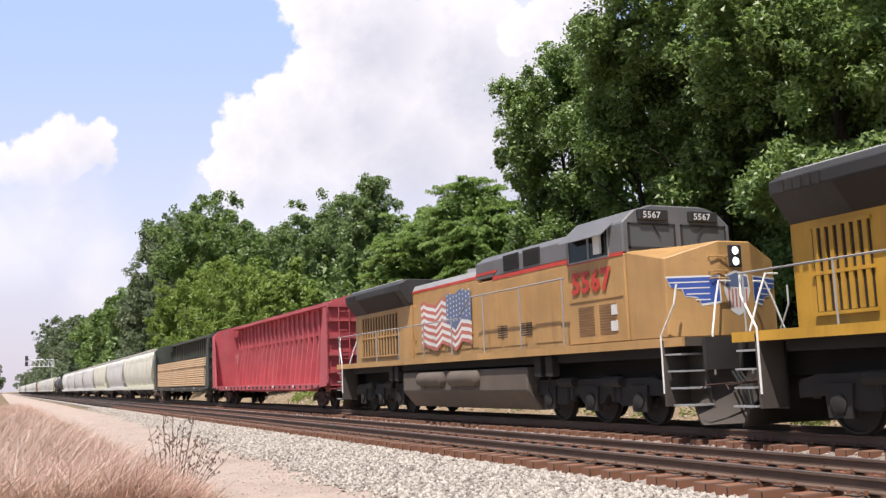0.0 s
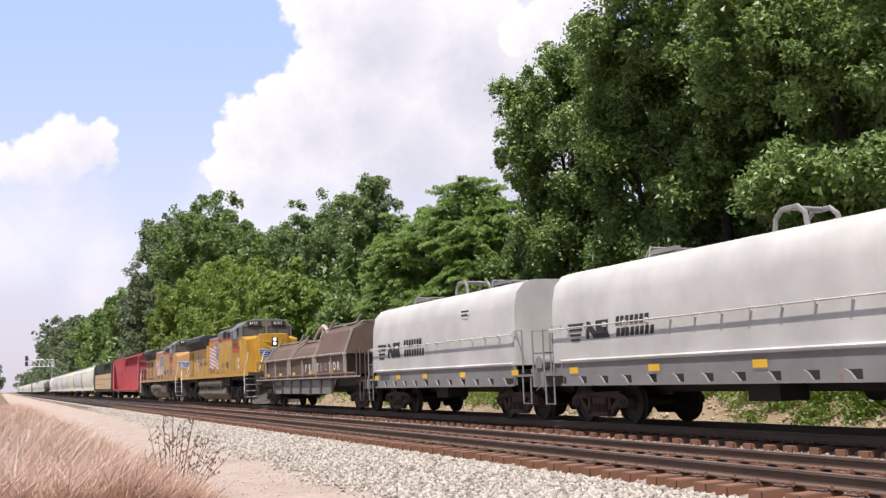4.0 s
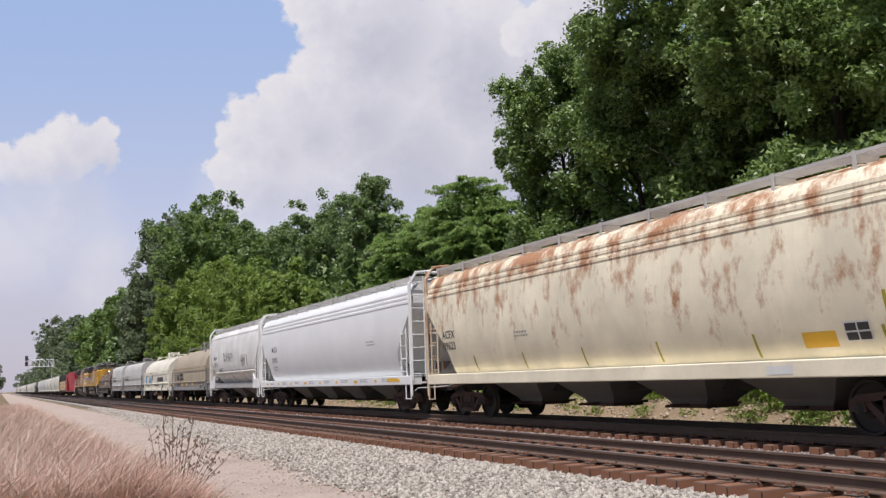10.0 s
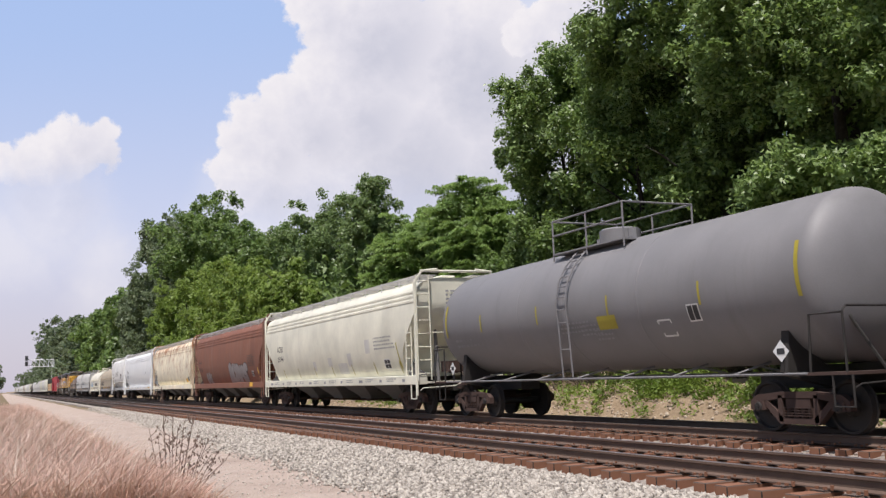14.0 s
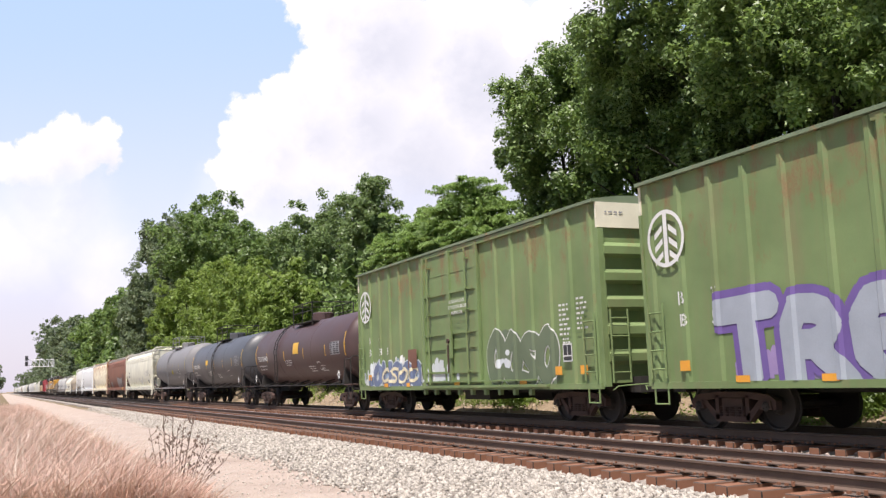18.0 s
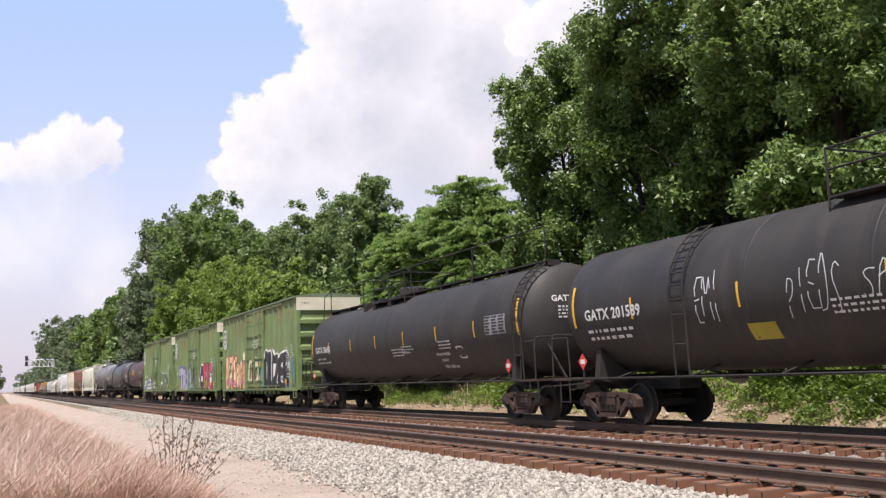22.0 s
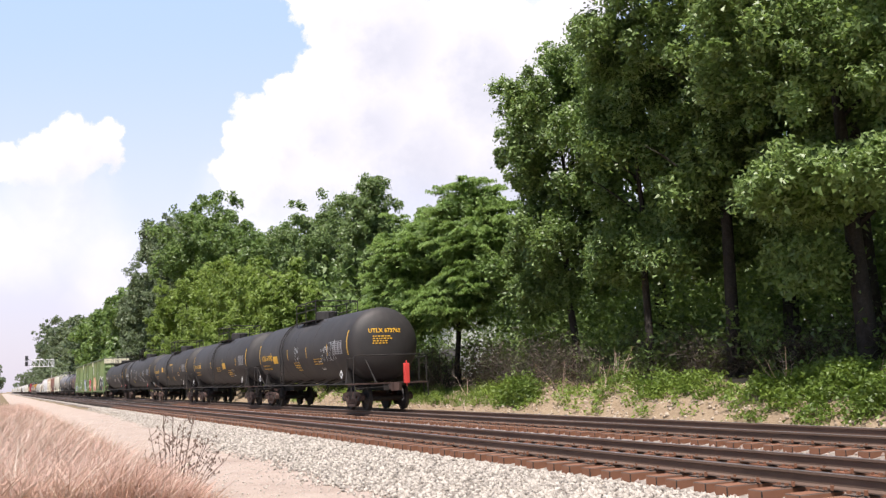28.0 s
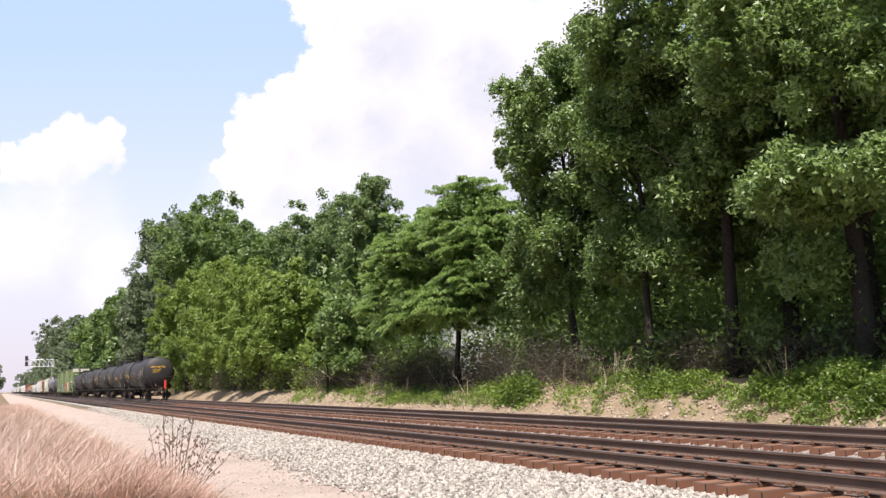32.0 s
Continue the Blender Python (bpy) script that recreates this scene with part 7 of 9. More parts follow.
def hood_outline(style, top, bottom):
    """Half-round or slab-sided cover profile, as (x, z) pairs."""
    if style == "round":
        pts = [(-1.5, bottom), (-1.5, bottom + 0.95)]
        c = bottom + 0.95
        pts += [(-1.5 * math.cos(a), c + (top - c) * math.sin(a)) for a in (radians(d) for d in (18, 34, 50, 66, 80))]
    else:
        pts = [(-1.5, bottom), (-1.5, bottom + 0.75), (-1.47, top - 0.75), (-1.38, top - 0.35), (-1.15, top - 0.1), (-0.8, top - 0.01)]
    return pts + [(0, top)] + [(-x, z) for x, z in pts[::-1]]


def coil_car(front, rear, mat, sill, label, style, top, seed, hoods, brackets=True, pockets=True):
    """hoods: (front, rear) of each cover, from the car's middle."""
    car, H = car_root("coil_car", front, rear, label, "coil car")
    rnd = random.Random(seed)
    bottom = 1.42
    for a, b in hoods:
        bm = bmesh.new()
        o = hood_outline(style, top, bottom)
        prism(bm, o, b, a)
        hood = part("hood", bm, mat, car, "removable steel coil cover", smooth=40, bevel=0.0)
        bm = bmesh.new()
        for s in (-1, 1):
            z = bottom + (0.95 if style == "round" else 0.75)
            z += 0.04
            tube(bm, [(s * 1.585, b, z), (s * 1.585, a, z)], 0.018, 6)
            n = int((a - b) / 0.75)
            for i in range(n + 1):
                y = b + (a - b) * i / n
                x0, x1 = sorted((s * 1.48, s * 1.60))
                box(bm, x0, x1, y - 0.02, y + 0.02, z - 0.05, z + 0.05)
        part("hood_band", bm, mat, hood)
        if brackets:
            L = a - b
            bm = bmesh.new()
            for y in (a - L * 0.22, b + L * 0.24):
                for s in (-1, 1):
                    tube(bm, [(s * 0.95, y + 0.18, top - 0.40), (s * 0.72, y, top + 0.22), (s * 0.95, y - 0.18, top - 0.40)], 0.03, 6)
                tube(bm, [(-0.72, y, top + 0.2), (0.72, y, top + 0.2)], 0.035, 6)
                box(bm, -0.75, -0.62, y - 0.9, y + 0.05, top + 0.05, top + 0.14)
            box(bm, -0.12, 0.12, b + L * 0.24, a - L * 0.22, top + 0.02, top + 0.10)
            part("stacking_bracket", bm, sill, hood)
            bm = bmesh.new()
            y = (a + b) / 2
            for s in (-1, 1):
                tube(bm, [(s * 0.42, y + 0.42, top - 0.05), (s * 0.40, y + 0.36, top + 0.30), (s * 0.40, y + 0.2, top + 0.44), (s * 0.40, y - 0.2, top + 0.44), (s * 0.40, y - 0.36, top + 0.30), (s * 0.42, y - 0.42, top - 0.05)], 0.055, 6)
            tube(bm, [(-0.40, y, top + 0.44), (0.40, y, top + 0.44)], 0.05, 6)
            part("lifting_bail", bm, sill, hood)
    for s in (-1, 1):
        bm = bmesh.new()
        x0, x1 = sorted((s * 1.40, s * 1.52))
        box(bm, x0, x1, -H + 1.0, H - 1.0, 0.90 if pockets else 1.25, bottom + 0.02)
        side = part("side_sill", bm, sill, car, bevel=0.012)
        bm = bmesh.new()
        tube(bm, [(s * 1.53, -H + 1.0, bottom + 0.03), (s * 1.53, H - 1.0, bottom + 0.03)], 0.045, 6)
        part("cover_lip", bm, mat, side)
        if not pockets:
            continue
        n = int((2 * H - 2.4) / 0.85)
        # no real recess: a dark strip paints the shadow between the pockets
        bm = bmesh.new()
        x0, x1 = sorted((s * 1.52, s * 1.53))
        box(bm, x0, x1, -H + 1.05, H - 1.05, 0.93, 1.09)
        part("pocket_shade", bm, DARK, side, "dark strip for the shadow gaps between the stake pockets")
        x0, x1 = sorted((s * 1.52, s * 1.575))
        bm = bmesh.new()
        box(bm, x0, x1, -H + 1.0, H - 1.0, 0.88, 0.93)
        part("bottom_flange", bm, sill, side)
        for i in range(n):
            y = -H + 1.2 + (2 * H - 2.4) * (i + 0.5) / n
            bm = bmesh.new()
            prism(bm, [(y - 0.30, 0.93), (y + 0.40, 0.93), (y + 0.40, 1.10), (y - 0.10, 1.10), (y - 0.19, 1.06)], s * 1.53, s * 1.572, "x")
            part("stake_pocket", bm, sill, side)
    bm = bmesh.new()
    box(bm, -1.4, 1.4, -H + 1.0, H - 1.0, 0.98, 1.30)
    box(bm, -0.35, 0.35, -H, H, 0.70, 1.0)
    tube(bm, [(0.7, -1.4, 0.72), (0.7, -0.3, 0.72)], 0.22, 10)
    box(bm, -1.0, -0.3, 0.2, 1.0, 0.55, 0.95)
    part("underframe", bm, DARK, car)
    for t in (-1, 1):
        bm = bmesh.new()
        a, b = sorted((t * (H - 1.0), t * H))
        box(bm, -1.45, 1.45, a, b, 1.12, 1.18)
        box(bm, -1.5, 1.5, t * H - 0.06, t * H + 0.06, 0.86, 1.2)
        part("end_platform", bm, sill, car)
        y = t * (H - 0.06)
        for s in (-1, 1):
            bm = bmesh.new()
            tube(bm, [(s * 1.46, y, 1.15), (s * 1.46, y, 2.25), (s * 0.95, y, 2.25), (s * 0.95, y, 1.15)], 0.024, 6)
            tube(bm, [(s * 1.46, y, 1.7), (s * 0.95, y, 1.7)], 0.02, 6)
            part("end_railing", bm, sill, car)
            bm = bmesh.new()
            tube(bm, [(s * 1.5, y - t * 0.1, 1.1), (s * 1.5, y - t * 0.1, 0.45), (s * 1.5, y - t * 0.5, 0.45), (s * 1.5, y - t * 0.5, 1.1)], 0.022, 6)
            part("sill_step", bm, sill, car)
            bm = bmesh.new()
            tube(bm, [(s * 1.48, y - t * 0.9, 1.2), (s * 1.48, y - t * 0.9, 2.3), (s * 1.48, y - t * 0.5, 2.3), (s * 1.48, y - t * 0.5, 1.2)], 0.022, 6)
            part("side_grab", bm, sill, car)
    brake_wheel(car, -0.25, -H + 0.55, 2.05, HOSE, 0.33)
    bm = bmesh.new()
    tube(bm, [(-1.05, -H + 0.5, 1.45), (-0.45, -H + 0.5, 1.45)], 0.18, 10)
    box(bm, -1.2, -0.35, -H + 0.35, -H + 0.65, 1.2, 1.32)
    part("air_reservoir", bm, sill, car, smooth=40)
    trucks(car, (-(H - 1.75), H - 1.75))
    couplers(car, -H, H, sill)
    return car, H, rnd


def slanted_bar(u, v, rnd, h=0.2):
    """A plain bar of the size and slant of a painted capital."""
    s = h * 0.2
    w = h * rnd.uniform(0.64, 0.78)
    return [[(u, v), (u + w, v), (u + w + s, v + h), (u + s, v + h)]]


def road_emblem(car, y, z, k, x=-1.506):
    """Speed bars and a block emblem beside two lines of plain bars."""
    bars = [[(0.0 + 0.04 * i, -0.13 * i), (0.75 - 0.06 * i, -0.13 * i), (0.73 - 0.06 * i, -0.13 * i - 0.06), (0.03 + 0.04 * i, -0.13 * i - 0.06)] for i in range(4)]
    blocks = [[(0.88, 0.02), (1.02, 0.02), (1.30, -0.24), (1.30, 0.02), (1.86, 0.02), (1.80, -0.18), (1.88, -0.42), (1.2, -0.42), (1.0, -0.2), (1.0, -0.42), (0.86, -0.42)]]
    names = []
    rq = random.Random(4)
    for row, n in ((-0.14, 7), (-0.42, 8)):
        for i in range(n):
            names += slanted_bar(2.15 + i * 0.19, row, rq)
    e = shape(car, "emblem", [[(u * k, v * k) for u, v in p] for p in bars + blocks], BLACK_MARK, y, z, x, label="black speed-bar emblem")
    for p in names:
        shape(e, "name_bar", [[(u * k, v * k) for u, v in p]], BLACK_MARK, y, z, x)


r9 = random.Random(19)
# brown two-level car with ribbed covers
car, H, _ = coil_car(-9.35, -25.85, COIL_BROWN, COIL_BASE, "weathered brown coil car with pale steel frames", "slab", 2.75, 1, [(6.6, -5.9)], brackets=False, pockets=False)
hb = []
for a, b, top in ((6.0, 1.6, 3.0), (1.6, -2.2, 2.92), (-2.2, -6.3, 3.4)):
    bm = bmesh.new()
    prism(bm, [(-1.52, 2.2), (-1.15, top - 0.25), (-0.7, top), (0.7, top), (1.15, top - 0.25), (1.52, 2.2)], b + 0.1, a - 0.1)
    h = part("cover", bm, COIL_BROWN, car, "faceted brown steel cover", bevel=0.02)
    bm = bmesh.new()
    for y in (a - 0.12, b + 0.12):
        tube(bm, [(-1.58, y, 1.5), (-1.58, y, 2.2), (-1.2, y, top - 0.2), (-0.75, y, top + 0.06), (0.75, y, top + 0.06), (1.2, y, top - 0.2), (1.58, y, 2.2), (1.58, y, 1.5)], 0.05, 4)
    tube(bm, [(-0.75, a - 0.12, top + 0.06), (-0.75, b + 0.12, top + 0.06)], 0.045, 4)
    for y in (a - 0.4, b + 0.4):
        tube(bm, [(-0.9, y + 0.15, top), (-0.75, y, top + 0.32), (-0.75, y - 0.05, top + 0.3)], 0.05, 4)
    part("cover_frame", bm, COIL_RIB, h, "rust-streaked pale steel rib")
bm = bmesh.new()
for s in (-1, 1):
    box(bm, s * 1.53, s * 1.585, -6.3, 6.4, 2.18, 2.28)
    tube(bm, [(s * 0.62, 1.05, 2.9), (s * 0.52, 0.6, 3.32), (s * 0.47, 0.3, 3.5), (s * 0.45, 0.0, 3.58), (s * 0.45, -0.3, 3.58), (s * 0.47, -0.6, 3.48), (s * 0.52, -0.9, 3.28), (s * 0.62, -1.25, 2.95)], [0.055, 0.06, 0.075, 0.10, 0.10, 0.075, 0.06, 0.055], 8)
    tube(bm, [(s * 0.45, -0.12, 3.5), (s * 0.42, -0.1, 3.2), (s * 0.40, -0.1, 2.85)], [0.12, 0.07, 0.09], 8)
part("lifting_frame", bm, paint("rust_white_frame", (0.50, 0.44, 0.40), (0.3, 0.1, 0.05), 0.6, 0.5, 0.7), car, "rusty white lifting frame")
for i, ch in enumerate("PROTECTOR"):
    word(car, ch, 0.34, -0.7 - 0.55 * i, 1.60, GREY_MARK if i in (4, 5) else WHITE_MARK, -1.502, bold=0.03)
for y in (5.9, 3.6, 1.3, -1.2, -4.1):
    panel(car, "reflector", y, 1.62, 0.45, 0.13, YELLOW_MARK, -1.506)
for s in (-1, 1):
    bm = bmesh.new()
    prism(bm, [(4.9, 1.24), (-4.9, 1.24), (-4.3, 0.66), (4.3, 0.66)], s * 1.46, s * 1.50, "x")
    girder = part("girder", bm, GIRDER_GREY, car, "pale grey fish-belly side girder")
    bm = bmesh.new()
    x0, x1 = sorted((s * 1.5, s * 1.62))
    box(bm, x0, x1, -H + 0.5, H - 0.5, 1.30, 1.36)
    part("ledge", bm, COIL_RIB, car, "pale ledge along the deck edge")
    for i in range(7):
        y = 4.5 - 1.5 * i
        bm = bmesh.new()
        prism(bm, [(y - 0.05, 0.68), (y + 0.05, 0.68), (y + 0.12, 1.3), (y - 0.12, 1.3)], s * 1.50, s * 1.57, "x")
        part("girder_rib", bm, COIL_BASE, girder)
    for y in (6.0, 4.2, 2.0, -0.4, -2.4, -4.4, -6.2):
        bm = bmesh.new()
        x0, x1 = sorted((s * 1.51, s * 1.57))
        box(bm, x0, x1, y - 0.045, y + 0.045, 1.36, 2.2)
        part("side_post", bm, COIL_RIB, car, "pale rust-streaked post")
bm = bmesh.new()
lathe(bm, [(-0.55, 0), (-0.53, 0.14), (-0.45, 0.2), (0.45, 0.2), (0.53, 0.14), (0.55, 0)], 14, "x", (-0.6, H - 0.5, 1.42))
part("air_reservoir", bm, PATCH_GREY, car, "pale grey air tank on the end platform", smooth=40)
word(car, "168 808", 0.235, 4.33, 0.84, BLACK_MARK, -1.502)
for i in range(5):
    panel(car, "emblem_bar", 4.05 - 0.06 * (i % 2), 2.0 - 0.085 * i, 0.42 - 0.03 * i, 0.045, SOFT_BLACK, -1.502)
for y in (3.5, 3.1):
    panel(car, "emblem_block", y, 2.0, 0.32, 0.36, SOFT_BLACK, -1.502)

car, H, rn = coil_car(-26.1, -38.1, COIL_GREY, COIL_SILL, "pale grey coil car with a tall smooth cover", "slab", 3.68, 2, [(5.35, -5.1)])
road_emblem(car, 4.85, 2.36, 1.12)
word(car, "163110", 0.2, 4.55, 1.15, BLACK_MARK, -1.53)
for y in (5.0, 3.0, 0.8, -1.9, -5.0):
    panel(car, "reflector", y, 1.3, 0.36, 0.14, YELLOW_MARK, -1.575)
shape(car, "road_bars", [[(0.0, 0), (0.4, 0), (0.4, 0.05), (0, 0.05)], [(0, 0.1), (0.5, 0.1), (0.5, 0.15), (0, 0.15)]], BLACK_MARK, -2.0, 2.9, -1.506)
car, H, rn = coil_car(-38.5, -53.7, COIL_GREY, COIL_SILL, "dusty grey coil car with a long smooth cover", "slab", 3.62, 3, [(7.0, -6.6)])
road_emblem(car, 6.3, 2.3, 0.9)
for y in (6.2, 3.2, 0.2, -3.0, -6.2):
    panel(car, "reflector", y, 1.3, 0.36, 0.14, YELLOW_MARK, -1.575)
panel(car, "data_plate", -5.2, 1.35, 0.4, 0.3, BLACK_MARK, -1.53)

car, H, rn = coil_car(-54.6, -70.0, COIL_CREAM, COIL_CREAM, "cream coil car with a round cover and rust-stained end", "round", 3.58, 4, [(6.7, -6.6)])
rq = random.Random(9)
for i in range(10):
    shape(car, "name_bar", [[(a * 1.7, c * 1.9) for a, c in q] for q in slanted_bar(0.2 * i, 0.0, rq)], BLACK_MARK, -0.6, 1.6, -1.506)
word(car, "623673", 0.2, 4.6, 1.15, BLACK_MARK, -1.53)
graffiti(car, 6.2, 1.52, 0.9, 0.62, 2, 5, None, None, SPRAY["blue"], 0.5, -1.506, blobs=9)
rolled_band(car, 4.3, 1.5, 1.7, 0.55, 6, SPRAY["blue"], -1.506, 0.25)
graffiti(car, 4.2, 1.55, 1.5, 0.5, 4, 6, None, SPRAY["pale"], None, 0.4, -1.512)
shape(car, "emblem", stroke([(0, 0), (0.3, 0.25), (0.5, 0.1), (0.3, -0.05), (0.5, -0.2)], 0.1), BLACK_MARK, 2.3, 1.9, -1.51, label="black curled emblem")
dashes(car, -5.0, 1.9, 1.0, 0.3, 2, BLACK_MARK, rn, -1.506)
dashes(car, 3.2, 2.32, 0.9, 0.2, 1, BLACK_MARK, rn, -1.506)
dashes(car, 0.9, 1.28, 3.0, 0.18, 1, BLACK_MARK, rn, -1.53)
for y in (6.4, 2.4, -1.0, -5.6):
    panel(car, "reflector", y, 1.2, 0.4, 0.14, YELLOW_MARK, -1.575)
panel(car, "data_plate", -3.6, 1.36, 0.6, 0.26, BLACK_MARK, -1.53)
dashes(car, 0, 2.75, 1.1, 0.26, 2, GREY_MARK, rn, -0.9, end=-6.6)

car, H, rn = coil_car(-70.6, -85.2, COIL_TAN, COIL_SILL, "dirty tan coil car with a round cover", "round", 3.72, 5, [(6.4, -6.3)])
road_emblem(car, 5.7, 2.02, 1.05)
word(car, "164084", 0.23, 4.4, 1.14, BLACK_MARK, -1.53, wide=1.1)
for y in (6.2, 2.3, 0.4, -1.8, -4.9):
    panel(car, "reflector", y, 1.36, 0.55, 0.15, YELLOW_MARK, -1.575)
shape(car, "speed_bars", [[(0.0, 0 - 0.12 * i), (0.5, 0 - 0.12 * i), (0.5, 0.05 - 0.12 * i), (0.0, 0.05 - 0.12 * i)] for i in range(4)], BLACK_MARK, -4.9, 1.4, -1.586)
V = [(-0.95 + 0.0, 0, 0)]
e = marking(car, "emblem", [(-0.55 + a, -6.306, 2.95 + b) for i in range(4) for a, b in ((0, -0.09 * i), (0.42, -0.09 * i), (0.42, -0.09 * i + 0.04), (0, -0.09 * i + 0.04))] + [(0.0 + a, -6.306, 2.72 + b) for a, b in ((0, 0), (0.5, 0), (0.5, 0.26), (0, 0.26))],
            [tuple(range(4 * i, 4 * i + 4)) for i in range(5)], BLACK_MARK, "black speed-bar emblem on the cover end")


# ---- centre-beam flat cars ----
BEAM_RED = paint("faded_red_paint", (0.47, 0.09, 0.105), (0.42, 0.2, 0.2), 0.6, 0.04, 0.55)
BEAM_DARK = paint("dark_green_grey_paint", (0.055, 0.065, 0.055), (0.12, 0.10, 0.08), 0.5, 0.08, 0.6)
LUMBER, lmb = material("sawn_lumber")
lg = noise_of(LUMBER, 9, 5, 0.6, (6, 0.4, 6))
lo = node(LUMBER, "ShaderNodeObjectInfo")
link(LUMBER, mixed(LUMBER, ramp(LUMBER, lo.outputs["Random"], [(0, (0, 0, 0)), (1, (0.5,) * 3)]), ramp(LUMBER, lg, [(0.3, (0.46, 0.30, 0.17)), (0.7, (0.66, 0.49, 0.30))]), (0.60, 0.36, 0.20)), lmb.inputs["Base Color"])
lmb.inputs["Roughness"].default_value = 0.8
lw = node(LUMBER, "ShaderNodeTexWave", Scale=2.2)
lw.wave_type, lw.bands_direction = "BANDS", "Z"
link(LUMBER, coords(LUMBER), lw.inputs["Vector"])
bump(LUMBER, lmb, lw.outputs["Fac"], 1.0, 0.03)


def center_beam(front, rear, mat, label, loaded, seed):
    car, H = car_root("center_beam_flat_car", front, rear, label, "flat car")
    rnd = random.Random(seed)
    bm = bmesh.new()
    box(bm, -1.5, 1.5, -H, H, 0.98, 1.08)
    for s in (-1, 1):
        prism(bm, [(-H, 1.0), (-H + 2.6, 0.84), (H - 2.6, 0.84), (H, 1.0), (H, 1.08), (-H, 1.08)], s * 1.44, s * 1.55, "x")
    box(bm, -0.3, 0.3, -H, H, 0.72, 1.0)
    deck = part("deck", bm, mat, car, "flat steel deck")
    n = int((2 * H - 2) / 0.85)
    for s in (-1, 1):
        bm = bmesh.new()
        for i in range(n + 1):
            y = -H + 1 + (2 * H - 2) * i / n
            box(bm, s * 1.55, s * 1.60, y - 0.06, y + 0.06, 0.9, 1.02)
        part("winch_row", bm, TRUCK_MAT, deck)
    top = 4.7
    bm = bmesh.new()
    box(bm, -0.36, 0.36, -H + 0.3, H - 0.3, top - 0.16, top)
    part("top_chord", bm, mat, car)
    for i in range(n + 1):
        y = -H + 1.0 + (2 * H - 2) * i / n
        bm = bmesh.new()
        prism(bm, [(-0.34, 1.08), (0.34, 1.08), (0.12, 3.1), (0.12, top - 0.15), (-0.12, top - 0.15), (-0.12, 3.1)], y - 0.07, y + 0.07)
        part("beam_post", bm, mat, car)
    bm = bmesh.new()
    box(bm, -0.02, 0.02, -H + 0.6, H - 0.6, 3.3, top - 0.15)
    box(bm, -0.04, 0.04, -H + 0.6, H - 0.6, 1.08, 2.2)
    part("beam_web", bm, mat, car)
    for t in (-1, 1):
        bm = bmesh.new()
        a, b = sorted((t * H, t * (H - 0.12)))
        prism(bm, [(-1.5, 1.08), (1.5, 1.08), (1.5, 4.15), (1.2, 4.5), (0.4, 4.72), (-0.4, 4.72), (-1.2, 4.5), (-1.5, 4.15)], a, b)
        for z in (1.5, 2.2, 2.9, 3.6, 4.2):
            a, b = sorted((t * H, t * (H + 0.14)))
            box(bm, -1.42, 1.42, a, b, z, z + 0.14)
        for s in (-1, 1):
            a, b = sorted((t * (H - 0.9), t * (H + 0.12)))
            prism(bm, [(t * (H + 0.1), 1.08), (t * (H - 0.95), 1.08), (t * (H - 0.6), 3.2), (t * (H - 0.3), 4.2), (t * (H + 0.1), 4.2)], s * 1.46, s * 1.53, "x")
        part("bulkhead", bm, mat, car, "ribbed steel end bulkhead")
        for s in (-1, 1):
            ladder(car, s * 1.0 if s < 0 else 0.55, t * (H + 0.18), 1.1, 4.2, 0.45, 8, mat, "x")
    trucks(car, (-(H - 2.2), H - 2.2))
    couplers(car, -H - 0.1, H + 0.1, mat)
    for y in (H - 4, 2, -3, -H + 5):
        panel(car, "reflector", y, 1.05, 0.3, 0.1, WHITE_MARK, -1.556)
    if loaded:
        for i in range(6):
            y0 = H - 1.3 - i * 3.45
            for s in (-1, 1):
                for k in range(3):
                    for j in range(2):
                        bm = bmesh.new()
                        g = rnd.uniform(-0.06, 0.06)
                        a, b = y0 - 3.3 + g, y0 + g
                        x0, x1 = sorted((s * (0.36 + 0.56 * j), s * (0.90 + 0.56 * j)))
                        box(bm, x0, x1, a, b, 1.14 + 0.64 * k, 1.74 + 0.64 * k)
                        part("lumber_pack", bm, LUMBER, car, "strapped pack of sawn boards")
    else:
        graffiti(car, H - 1.0, 2.4, 1.2, 0.6, 4, 3, None, SPRAY["white"], None, 0.12, -0.36)
    return car


center_beam(60.75, 37.65, BEAM_RED, "empty faded-red centre-beam flat car", False, 3)
center_beam(85.9, 62.3, BEAM_DARK, "dark centre-beam flat car loaded with pale lumber", True, 4)


# ---- locomotives ----
LOCO_FADED = paint("faded_armour_yellow", (0.475, 0.275, 0.100), (0.22, 0.13, 0.08), 0.65, 0.06, 0.5)
LOCO_YELLOW = paint("armour_yellow", (0.55, 0.30, 0.028), (0.20, 0.11, 0.035), 0.75, 0.05, 0.45)
LOCO_GREY = paint("locomotive_grey", (0.145, 0.145, 0.150), (0.09, 0.085, 0.08), 0.5, 0.0, 0.5)
LOCO_PALE = paint("pale_roof_grey", (0.317, 0.317, 0.317), (0.2, 0.19, 0.18), 0.5, 0.0, 0.55)
LOCO_BLUE = paint("emblem_blue", (0.045, 0.10, 0.40), (0.1, 0.1, 0.2), 0.2, 0.0, 0.45)
LOCO_DARK = paint("sooty_radiator_grey", (0.034, 0.033, 0.034), (0.09, 0.08, 0.075), 0.5, 0.0, 0.55)
LOCO_STRIPE = paint("red_band", (0.55, 0.05, 0.03), (0.2, 0.05, 0.04), 0.2, 0.0, 0.45)
LOCO_UNDER = paint("dusty_underbody", (0.068, 0.052, 0.040), (0.036, 0.029, 0.023), 0.5, 0.0, 0.8)
